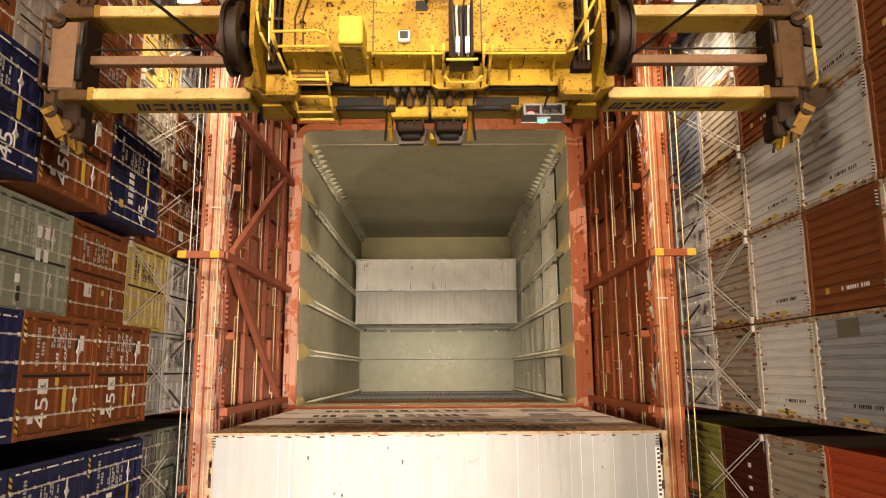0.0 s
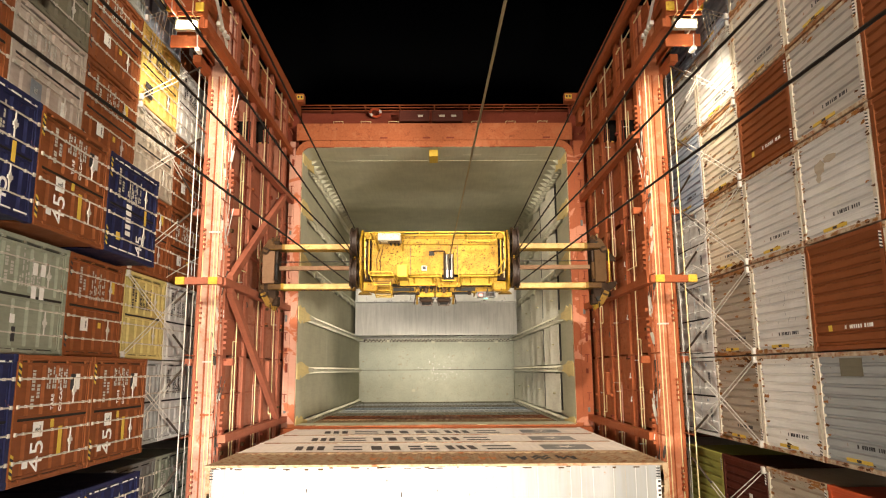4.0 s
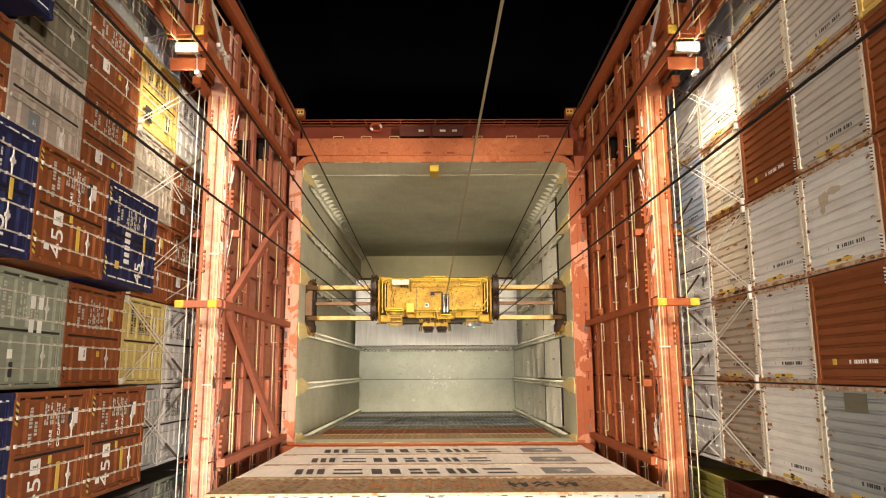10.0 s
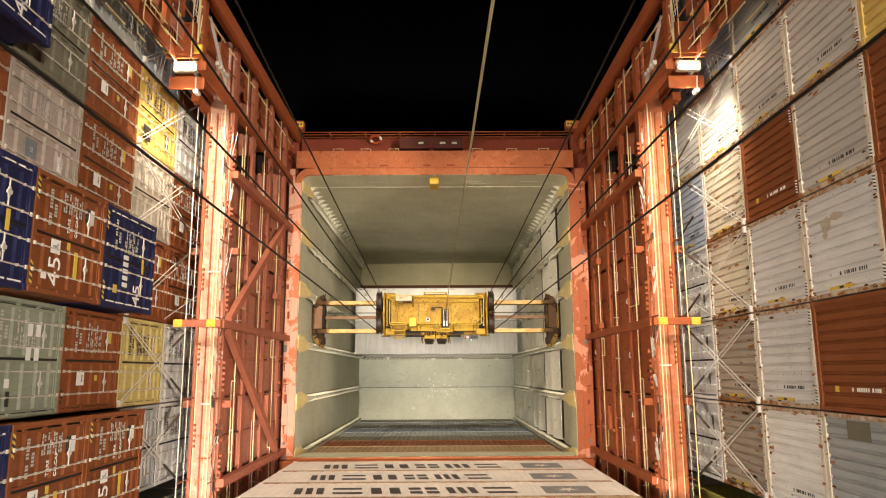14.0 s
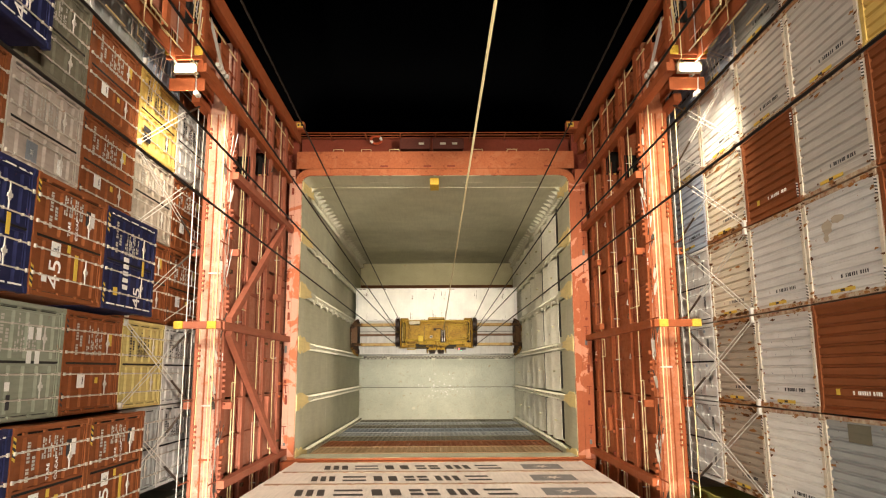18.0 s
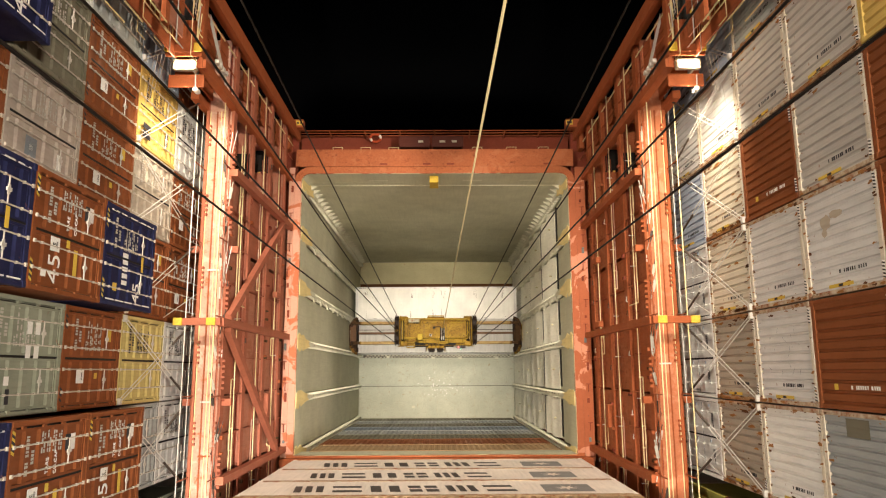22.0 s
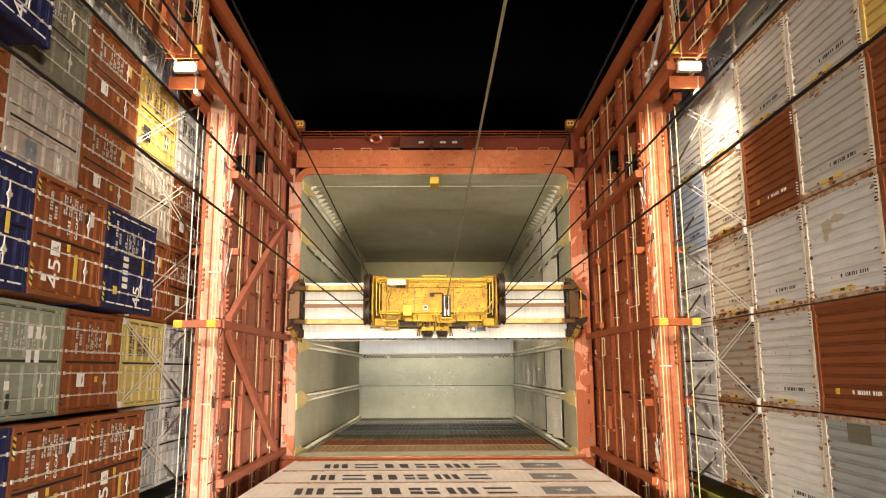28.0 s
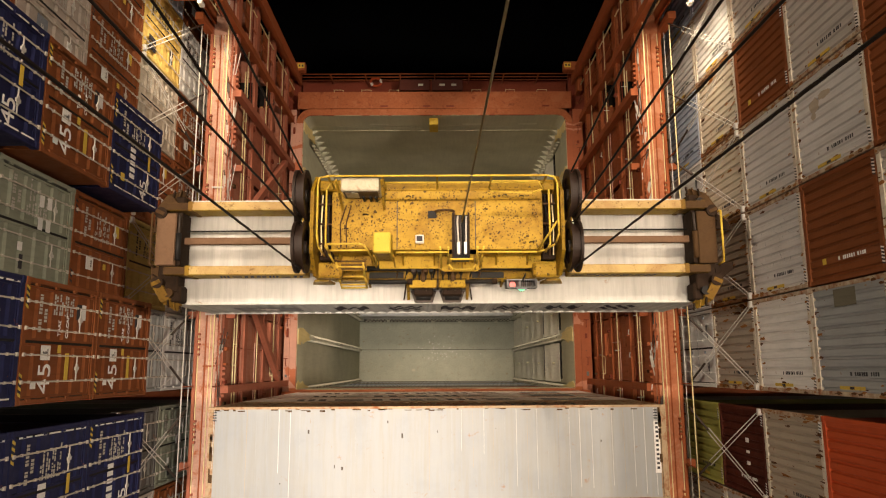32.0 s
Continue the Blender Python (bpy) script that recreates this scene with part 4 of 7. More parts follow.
def container(paint_key, length, end, label, code=1, sides=False, stripes=False, dark_text=False, frame_paint=None, marks="", smooth=False, roof_key=None):
    paint = PAINTS[paint_key]
    post_paint = PAINTS[frame_paint] if frame_paint else paint
    W, H = CW, CH
    box = thing("shipping_container", label, "container", "stacked shipping containers")
    bm = bmesh.new()
    bx(bm, -length + 0.03, -0.16, 0.045, W - 0.045, 0.12, H - 0.05)
    part("body", bm, paint, box)
    roof = bmesh.new()
    corrugated(roof, (-length + 0.2, 0.06, H - 0.02), (1, 0, 0), (0, 1, 0), (0, 0, 1), length - 0.4, W - 0.12, 0.006 if sides else 0.02, 0.36)
    part("roof", roof, PAINTS[roof_key] if roof_key else paint, box)
    if sides:
        for y, n, o in ((0.0, (0, -1, 0), -length + 0.15), (W, (0, 1, 0), -length + 0.15)):
            bm = bmesh.new()
            corrugated(bm, (o, y - n[1] * 0.012, 0.16), (1, 0, 0), (0, 0, 1), n, length - 0.3, H - 0.28, 0.004 if smooth else 0.036, 0.28)
            part("side_wall", bm, paint, box)
        for y in (0.0, W - 0.06):
            part("rail", boxes((-length + 0.16, -0.16, y, y + 0.06, H - 0.10, H - 0.005)), paint, box)
            part("rail", boxes((-length + 0.16, -0.16, y, y + 0.06, 0.02, 0.16)), paint, box)
    for x0 in (-0.16, -length):
        for y0 in (0.0, W - 0.11):
            part("corner_post", boxes((x0 + 0.01, x0 + 0.155, y0 + 0.006, y0 + 0.104, 0.12, H - 0.12), bevel=0.012), post_paint, box)
            for z0 in (0.0, H - 0.12):
                part("corner_casting", boxes((x0, x0 + 0.162, y0 if y0 == 0 else y0 - 0.03, y0 + 0.14 if y0 == 0 else y0 + 0.11, z0, z0 + 0.12), bevel=0.012), post_paint, box)
    rail_paint = PAINTS["cream"] if frame_paint else paint
    part("sill", boxes((-0.15, -0.012, 0.12, W - 0.12, 0.01, 0.135)), rail_paint, box)
    part("header", boxes((-0.15, -0.012, 0.12, W - 0.12, H - 0.13, H - 0.01)), rail_paint, box)
    if end == "doors":
        door_end(box, W, H, paint, code, dark_text, smooth, marks == "brown45")
        door_marks(box, marks, W, H)
    else:
        if paint_key not in ("brown", "maroon", "orange_red"):
            part("warning_label", boxes((-0.029, -0.022, W - 0.225, W - 0.15, 0.85, 1.75)), MARK_YELLOW, box, "yellow height warning label")
            part("warning_label_mark", boxes((-0.0215, -0.020, W - 0.215, W - 0.16, 1.22, 1.38)), MARK_DARK, box)
        elif paint_key == "brown":
            part("emblem", boxes((-0.029, -0.022, W - 0.55, W - 0.42, 0.66, 0.80)), MARK_YELLOW, box, "small yellow emblem")
        if paint_key == "maroon":
            for a, b in ((0.62, 0.10), (0.50, 0.07), (0.36, 0.12)):
                part("painted_shape", boxes((-0.029, -0.022, W * a, W * a + b, 1.7, 1.9)), WHITE, box)
        if paint_key == "slate":
            part("painted_patch", boxes((-0.029, -0.022, 0.14, 0.52, 0.95, 1.75)), PAINTS["olive_grey"], box, "dark repainted patch")
        front_end(box, W, H, paint, code, dark_text)
        if frame_paint:
            rust_stains(box, W, H, code, paint_key in ("tan", "cream", "beige"))
    if stripes:
        by, bk = bmesh.new(), bmesh.new()
        if end == "doors":
            for y0 in (0.14, W - 0.62):
                hazard(by, bk, y0, y0 + 0.42, H - 0.122, H - 0.02, -0.008)
        else:
            for y0 in (0.15, W - 0.50):
                for q in range(5):
                    for bm, o in ((by, 0.0), (bk, 0.035)):
                        bm.faces.new([bm.verts.new((-0.008, y0 + 0.07 * q + o + a, z)) for a, z in ((0, H - 0.115), (0.03, H - 0.115), (0.055, H - 0.02), (0.025, H - 0.02))])
        if "45" in marks or end != "doors":
            part("warning_stripes", by, MARK_YELLOW if end == "doors" else WHITE, box, "black warning stripes", kind="stuff")
        else:
            by.free()
        part("warning_stripes", bk, MARK_DARK, box, kind="stuff")
    return box


TEMPLATES = {}


def stack_container(side, row, tier, paint, label, long45=False, **kw):
    """One container of the stacks; its near end lies in the stack's end plane."""
    end = kw.pop("end", "doors" if side == "left" else "front")
    key = (paint, long45, end, row % 3 if side == "right" else 0, tuple(sorted(kw.items())))
    length = 13.716 if long45 else 12.192
    y, z = ROW_Y[row], TIER0 + TIER * tier
    if side == "left":
        m = pose(XL45 if long45 else XL40, y, z)
    else:
        m = pose(XR - (0.76 if long45 else 0), y + CW, z, 0, 0, 180)
    if key in TEMPLATES:
        ob = copy_thing(TEMPLATES[key], m)
        ob["label"] = label
    else:
        ob = TEMPLATES[key] = container(paint, length, end, label, code=len(TEMPLATES) + 3, **kw)
        ob.matrix_basis = m
    return ob


def wear_marks(box, kind, y, z):
    """A damp stain, or a spread of dark scratches, on the end wall of one container."""
    rng = random.Random(kind)
    bm = bmesh.new()
    if kind == "stain":
        for cy, cz, ry, rz in ((y, z, 0.20, 0.24), (y - 0.12, z + 0.42, 0.10, 0.30), (y + 0.22, z - 0.05, 0.13, 0.12)):
            bm.faces.new([bm.verts.new((-0.0255 + 0.0005 * rz, cy + ry * rng.uniform(0.7, 1.1) * math.cos(a * 0.45), cz + rz * rng.uniform(0.7, 1.1) * math.sin(a * 0.45))) for a in range(14)])
        part("damp_stain", bm, PAINTS["beige"], box, "darker damp stain", kind="stuff")
        return
    for k in range(16):
        cy, cz, l, t = y + rng.uniform(-0.7, 0.6), z + rng.uniform(-0.9, 0.9), rng.uniform(0.04, 0.14), rng.uniform(-1.2, 1.2)
        w = rng.uniform(0.006, 0.014)
        bm.faces.new([bm.verts.new((-0.0255, cy + p * math.cos(t) - q * math.sin(t), cz + p * math.sin(t) + q * math.cos(t))) for p, q in ((-l, 0), (0, -w), (l, 0), (0, w * 0.5))])
    part("scratches", bm, MARK_GREY, box, "dark scratches through the paint", kind="stuff")


COLOUR = {"brown": "rust-brown", "maroon": "dark maroon", "orange_red": "orange-red", "navy": "navy blue", "sage": "grey-green", "grey": "warm grey",
          "light_grey": "light grey", "white": "dirty white", "cream": "cream white", "yellow": "yellow", "olive": "olive-yellow", "beige": "beige",
          "lime": "yellow-green", "dark_grey": "dark grey", "steel_blue": "blue-grey", "tan": "tan-grey", "olive_grey": "dark olive-grey", "slate": "slate grey", "sand_brown": "sandy brown", "dull_grey": "dull grey", "pale_blue": "pale blue"}
# rows from the ship's side inwards; tiers from the hatch covers up
LEFT = [
    ["brown", "brown", "brown", "pale_blue", "slate", "light_grey", "sage"],
    ["sage", "grey", "light_grey", "yellow", "brown", "olive_grey", "NAVY"],
    ["brown", "grey", "brown", "tan", "brown", "dull_grey", "brown"],
    ["grey", "brown", "brown", "brown", "NAVY", "BROWN", "NAVY"],
    ["brown", "sage", "light_grey", "olive", "brown", "sage", "dull_grey"],
    ["grey", "grey", "light_grey", "slate", "BROWN", "BROWN", "NAVY"],
    ["brown", "grey", "sage", "dark_grey", "NAVY", "NAVY", "NAVY"],
    ["grey", "brown", "brown", "grey", "NAVY", "NAVY", "NAVY"],
]
RIGHT = [
    ["grey", "grey", "pale_blue", "pale_blue", "slate", "beige", "grey"],
    ["grey", "light_grey", "light_grey", "white", "grey", "grey", "yellow"],
    ["light_grey", "white", "pale_blue", "cream", "brown", "grey", "brown"],
    ["grey", "white", "white", "cream", "light_grey", "light_grey", "brown"],
    ["brown", "white", "white", "tan", "light_grey", "brown", "grey"],
    ["grey", "white", "white", "tan", "white", "slate", "slate"],
    ["brown", "grey", "lime", "maroon", "beige", "orange_red", "beige"],
    ["grey", "grey", "beige", "grey", "light_grey", "beige", "grey"],
]
for row in range(8):
    for tier in range(7):
        k = LEFT[row][tier]
        big = k.isupper()
        c = k.lower()
        words = COLOUR[c] + (" forty-five foot" if big else " forty foot") + " steel container, closed door end with bars"
        stack_container("left", row, tier, c, words, big, stripes=big or c in ("brown", "grey"), dark_text=c in ("light_grey", "cream", "yellow", "olive"),
                        marks=c + "45" if big else "grey" if c == "dull_grey" else c if c in ("sage", "grey", "brown", "yellow") else "")
        c = RIGHT[row][tier]
        if tier == 2 and c == "white":
            stack_container("right", row, tier, c, "white refrigerated container, closed door end, grimy", end="doors", dark_text=True, smooth=True)
        else:
            ob = stack_container("right", row, tier, c, COLOUR[c] + " steel container, corrugated front end with rust", stripes=True,
                            dark_text=c not in ("brown", "maroon", "orange_red"), frame_paint="rust_post" if (row, tier) in ((4, 3), (2, 3), (0, 4), (1, 5)) else "rusty_cream" if c in ("white", "grey", "light_grey", "beige", "cream", "tan", "slate") else None)
            if (row, tier) == (3, 5):
                wear_marks(ob, "stain", 0.81, 0.93)
            elif (row, tier) == (4, 4):
                wear_marks(ob, "scratches", 1.2, 1.45)

# ================= near stack over the next hatch =================
NEAR_Y = -3.73 - CW
NEAR_STACK = []
for tier, key in enumerate(("sand", "sand", "sand", "dirty_tan")):
    ob = container(key, 12.192, "front", ("dirty tan, white-roofed" if tier == 3 else "pale sand") + " steel container on top of the next stack", code=40 + tier, sides=True, dark_text=True, smooth=tier < 3, roof_key="roof_white" if tier == 3 else None)
    ob.matrix_basis = pose(5.73, NEAR_Y, TIER0 + TIER * tier)
    for piece in ob.children:
        if piece.name.startswith("rail") and tier < 3:
            piece.data.materials[0] = PAINTS["rusty_cream"]
    NEAR_STACK.append(ob)

# ================= container lifted from the hold, and those that stay =================
HOLD_X = 5.55


def hold_container(key, y, z, label):
    ob = container(key, 12.1, "front", label, code=60, sides=True, dark_text=True, roof_key={"dull_white": "lifted_roof", "white": "hold_roof", "light_grey": "bluish_roof"}.get(key))
    ob.matrix_basis = pose(HOLD_X, y, z)
    return ob


HOLD_ROOFS = []
lifted = hold_container("dull_white", 1.29, 2.9, "white forty foot container with dark side lettering, carried by the spreader")
hold_container("light_grey", 1.29, 0.0, "pale blue-grey forty foot container standing on the hold floor")
HOLD_ROOFS.append(hold_container("white", 3.76, 0.0, "white forty foot container standing on the hold floor"))
HOLD_ROOFS.append(hold_container("white", 3.76, 2.9, "white forty foot container, rust streaked, on another container"))
# dark runs and rusty edges on the roofs that the hold's light falls on
streak_rng = random.Random(77)
for ob in HOLD_ROOFS:
    bm = bmesh.new()
    for k in range(26):
        centre = streak_rng.choice((-11.2, -10.6, -7.9, -6.1, -5.4, -3.0, -1.1))
        x = centre + streak_rng.gauss(0, 0.16)
        y = streak_rng.choice((0.12, CW - 0.85, CW - 0.6))
        w, l = streak_rng.uniform(0.012, 0.04), streak_rng.uniform(0.12, 0.7)
        z = CH - 0.017
        bm.faces.new([bm.verts.new(p) for p in ((x, y, z), (x + w, y + 0.02, z), (x + w * 0.7, y + l, z), (x + w * 0.2, y + l * 0.9, z))])
    part("dark_runs", bm, RUST_SHADE_DARK, ob, kind="stuff")
    bm = bmesh.new()
    for k in range(30):
        x, w = streak_rng.uniform(-11.9, -0.3), streak_rng.uniform(0.04, 0.3)
        y = streak_rng.choice((0.07, CW - 0.10))
        bx(bm, x, x + w, y, y + streak_rng.uniform(0.01, 0.035), CH - 0.019, CH - 0.011)
    part("edge_rust", bm, RUSTY_STEEL, ob, kind="stuff")
# stack under deck on the near side of the hatch
for tier, key in enumerate(("olive_grey", "slate", "olive_grey", "steel_blue", "slate", "olive_grey", "brown", "sand_brown")):
    hold_container(key, -3.80 - CW, tier * 2.9, COLOUR[key] + " container stacked in the hold under the deck")

# ================= lashing bridges =================
FLOORS = (27.6, 30.2, 32.9, 35.3)


def lashing_bridge(side):
    """Four walkway levels on columns, with pipe rails, braces, lamps and a tower at the ship's side."""
    s = -1 if side == "left" else 1
    cx_ = -0.35

    def X(d):
        return cx_ + s * d
    IN, OUT = 6.83, 7.64
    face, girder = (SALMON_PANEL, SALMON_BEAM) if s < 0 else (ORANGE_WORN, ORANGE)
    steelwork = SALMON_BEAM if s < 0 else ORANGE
    br = thing("lashing_bridge", "red painted steel lashing bridge with four walkways between stacks", "lashing bridge", kind="structure")

    def bxs(d0, d1, *rest):
        a, b = sorted((X(d0), X(d1)))
        return (a, b, *rest)
    for k, z in enumerate(FLOORS):
        y1 = 11.2
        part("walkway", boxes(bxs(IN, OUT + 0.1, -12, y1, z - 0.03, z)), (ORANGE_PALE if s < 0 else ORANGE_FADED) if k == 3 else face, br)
        part("edge_girder", boxes(bxs(IN - 0.02, IN + 0.06, -12, y1, z - 0.30, z + 0.06)), girder, br)
        part("edge_girder", boxes(bxs(IN + 0.33, IN + 0.39, -12, y1, z - 0.26, z - 0.031)), steelwork, br)
        part("edge_girder", boxes(bxs(OUT, OUT + 0.10, -12, y1, z - 0.30, z + 0.06)), steelwork, br)
        part("toe_pipe", tubes([(X(IN + 0.14), -12, z + 0.09), (X(IN + 0.14), y1, z + 0.09)], r=0.025, n=6), DECK_RED, br)
        # inner pipe rail
        part("handrail", tubes([(X(IN - 0.02), -11, z + 1.05), (X(IN - 0.02), 8.5 if k == 3 else 10.8, z + 1.05)], r=0.02), YELLOW_RAIL, br, "cream-yellow pipe handrail")
        if k == 3:
            part("handrail", tubes([(X(IN - 0.02), -11, z + 0.55), (X(IN - 0.02), 8.5, z + 0.55)], r=0.02), steelwork, br)
        n = 8
        for i in range(n + 1):
            y = -10.6 + i * 2.45
            if y < 11.0:
                part("stanchion", tubes([(X(IN - 0.02), y, z), (X(IN - 0.02), y, z + 1.05)], r=0.022, n=6), steelwork, br)
    z = FLOORS[3]
    # outer rails of the top walkway, next to the stacks
    part("handrail", tubes([(X(OUT + 0.05), -11, z + 1.05), (X(OUT + 0.05), 8.4, z + 1.05)], r=0.019), GALV if s < 0 else YELLOW_RAIL, br, "pale pipe handrail")
    part("handrail", tubes([(X(OUT + 0.05), -11, z + 0.5), (X(OUT + 0.05), 8.4, z + 0.5)], r=0.013), GALV, br)
    for i in range(9):
        y = -10.6 + i * 2.45
        if y < 8.4:
            part("stanchion", tubes([(X(OUT + 0.05), y, z), (X(OUT + 0.05), y, z + 1.05)], r=0.022, n=6), steelwork, br)
    for d, r in ((IN + 0.30, 0.022), (IN + 0.42, 0.016), (IN + 0.55, 0.022), (IN + 0.78, 0.018)):
        part("cable_run", tubes([(X(d), -11, z + 0.03), (X(d), 8.6, z + 0.03)], r=r, n=6), ORANGE if r > 0.02 else YELLOW_RAIL, br)
    # lashing plates: short comb strips on the walkway edge
    for y in (-7.2, -5.0, -2.3, 0.2, 2.6, 5.0, 7.4):
        for q in range(5):
            part("lashing_eye", boxes(bxs(IN + 0.07, IN + 0.16, y + q * 0.16, y + q * 0.16 + 0.07, z, z + 0.12)), steelwork, br)
            part("lashing_eye", boxes(bxs(OUT - 0.09, OUT - 0.01, y + q * 0.16, y + q * 0.16 + 0.07, z, z + 0.12)), steelwork, br)
    # back plating towards the stack side
    part("plating", boxes(bxs(OUT - 0.02, OUT - 0.001, -12, 11.2, 25.9, 35.0)), face, br)
    for k, (z0, z1) in enumerate(zip((25.9,) + FLOORS, FLOORS)):
        for i in range(10):
            y = -10.6 + i * 2.45 / 1.0
            if y < 11:
                part("stiffener", boxes(bxs(OUT - 0.14, OUT - 0.021, y - 0.03, y + 0.03, z0 + 0.01, z1 - 0.31)), steelwork, br)
    for z0, z1 in zip((25.9,) + FLOORS, FLOORS):
        for i in range(7):
            y = -10.6 + i * 2.45
            deep = 0.10 + 0.05 * ((i * 7 + int(z0)) % 3)
            part("side_panel", boxes(bxs(IN + deep, IN + deep + 0.02, y + 0.04, y + 2.41, z0 + 0.01, z1 - 0.305)), face if (i + int(z0)) % 4 else girder, br)
            part("panel_stiffener", boxes(bxs(IN + 0.03, IN + deep - 0.001, y + 1.2, y + 1.24, z0 + 0.02, z1 - 0.31)), girder, br)
    # columns and braces on the inner face
    for y in (-8.2, -3.35, 1.46, 6.42):
        part("column", strut((X(IN - 0.15), y, 25.9), (X(IN - 0.15), y, 36.2 if y == 1.46 else 35.5), 0.24, 0.24), steelwork, br)
        if y == 1.46:
            part("cross_arm", boxes(bxs(IN - 0.22, OUT + 0.38, y - 0.11, y + 0.11, 36.22, 36.42), bevel=0.01), steelwork, br)
        for d in (IN - 0.08, OUT + 0.12):
            if y == 1.46:
                part("end_cap", boxes(bxs(d, d + 0.28, y - 0.115, y + 0.115, 36.40, 36.47), bevel=0.015), YELLOW_BRIGHT, br, "yellow painted end cap")
    if s < 0:
        for ya, yb, d in ((1.62, 6.2, 0.170), (1.28, -3.2, 0.174)):
            part("brace", strut((X(IN - d), ya, 35.45), (X(IN - d), yb, 28.2), 0.2, 0.26), steelwork, br)
    for y in (-5.7, -1.0, 3.9):
        part("bracket", boxes(bxs(IN - 0.30, IN + 0.1, y - 0.11, y + 0.11, z - 0.35, z - 0.10), bevel=0.01), steelwork, br)
        part("bracket", boxes(bxs(OUT, OUT + 0.42, y - 0.11, y + 0.11, z - 0.35, z - 0.10), bevel=0.01), steelwork, br)
    # hatch ladders and dark openings in the lower walkways
    for y, zf in ((8.0, 30.205), (7.0, 32.905)):
        part("manhole", boxes(bxs(IN + 0.10, IN + 0.62, y, y + 0.9, zf, zf + 0.01)), BLACK, br, "dark access opening")
        for q in range(5):
            part("manhole_rim", boxes(bxs(IN + 0.08 + q * 0.11, IN + 0.14 + q * 0.11, y - 0.06, y - 0.005, zf, zf + 0.03)), MARK_YELLOW if q % 2 else BLACK, br)
    for zf, ys in ((32.9, (-2.6, -1.0, 5.3)), (30.2, (3.0,)), (27.6, (-3.0, 0.6))):
        for y in ys:
            part("rail_gate", tubes([(X(IN - 0.05), y, zf + 1.05), (X(IN + 0.08), y, zf + 1.05), (X(IN + 0.08), y + 0.7, zf + 1.05), (X(IN - 0.05), y + 0.7, zf + 1.05)], r=0.02, n=6), YELLOW_RAIL, br)
    for y in (-2.3, 1.7, 4.4) if s > 0 else (3.0, -1.8):
        part("cable_box", boxes(bxs(IN - 0.12, IN + 0.16, y, y + 0.9, 29.2, 29.6) if y < 0 else bxs(IN - 0.14, IN + 0.06, y, y + 0.25, 28.0, 28.8), bevel=0.02), steelwork, br)
    # tower at the ship's side
    for y in (8.75, 11.1):
        for d in (IN - 0.02, OUT + 0.15):
            part("tower_column", strut((X(d), y, 25.9), (X(d), y, 44.4 if y > 9 else 38.72 if d < IN + 0.5 else 36.4), 0.26, 0.26), ORANGE, br)
    part("tower_side", boxes(bxs(IN - 0.32, IN - 0.20, 10.75, 11.25, 25.9, 44.4)), ORANGE, br)
    part("tower_wall", boxes(bxs(IN + 0.72, IN + 0.78, 8.95, 11.0, 35.4, 44.4)), ORANGE, br)
    for zf in (38.75, 41.5, 44.2):
        part("tower_floor", boxes(bxs(IN - 0.05, OUT + 0.2, 8.95 if zf < 39 else 9.4, 11.2, zf, zf + 0.06)), ORANGE, br)
        part("tower_girder", boxes(bxs(IN - 0.06, IN + 0.06, 8.6, 11.2, zf - 0.26, zf - 0.001)), ORANGE, br)
        if zf < 39:
            continue
        part("tower_rail", tubes([(X(IN - 0.1), 8.6, zf + 1.0), (X(IN - 0.1), 11.1, zf + 1.0)], r=0.027), YELLOW_RAIL, br)
        for d in (IN - 0.1, IN + 0.5, OUT + 0.15):
            part("tower_stanchion", tubes([(X(d), 8.57, zf), (X(d), 8.57, zf + 1.0)], r=0.022, n=6), YELLOW_RAIL, br)
    for zf in (26.0, 28.6, 31.2, 33.9, 36.6, 39.4):
        for y in (9.2, 9.9, 10.5):
            part("recess_panel", boxes(bxs(IN + 0.30, IN + 0.34, y, y + 0.55, zf, zf + 2.2)), ORANGE if y > 9.5 else face, br)
            part("recess_pipe", tubes([(X(IN + 0.02), y + 0.62, zf), (X(IN + 0.02), y + 0.62, zf + 2.3)], r=0.024, n=6), YELLOW_RAIL if y == 9.9 else ORANGE, br)
    for q in (0.0, 0.38):
        part("ladder_stile", tubes([(X(IN + 0.62), 9.3 + q, 35.4), (X(IN + 0.62), 9.3 + q, 43.6)], r=0.022, n=6), YELLOW_RAIL, br)
    for q in range(26):
        part("ladder_rung", tubes([(X(IN + 0.62), 9.3, 35.6 + 0.31 * q), (X(IN + 0.62), 9.68, 35.6 + 0.31 * q)], r=0.015, n=6), YELLOW_RAIL, br)
    frng = random.Random(31 + s)
    for q in range(70):
        zf = frng.choice(FLOORS)
        y = frng.uniform(-6.5, 8.2)
        w = frng.uniform(0.04, 0.12)
        if frng.random() < 0.5:
            part("fitting", boxes(bxs(IN - 0.10, IN - 0.021, y, y + w, zf - 0.25, zf - 0.05)), frng.choice((DECK_RED, ORANGE, RUSTY_STEEL)), br)
        elif frng.random() < 0.6:
            part("hook", tubes([(X(IN - 0.04), y, zf + 0.05), (X(IN - 0.12), y, zf + 0.2), (X(IN - 0.10), y + 0.16, zf + 0.22)], r=0.018, n=6), frng.choice((DARK_STEEL, GALV, DECK_RED)), br)
        else:
            part("pipe_clip", boxes(bxs(IN + 0.24, IN + 0.60, y, y + 0.05, zf + 0.001, zf + 0.07)), frng.choice((ORANGE, GALV)), br)
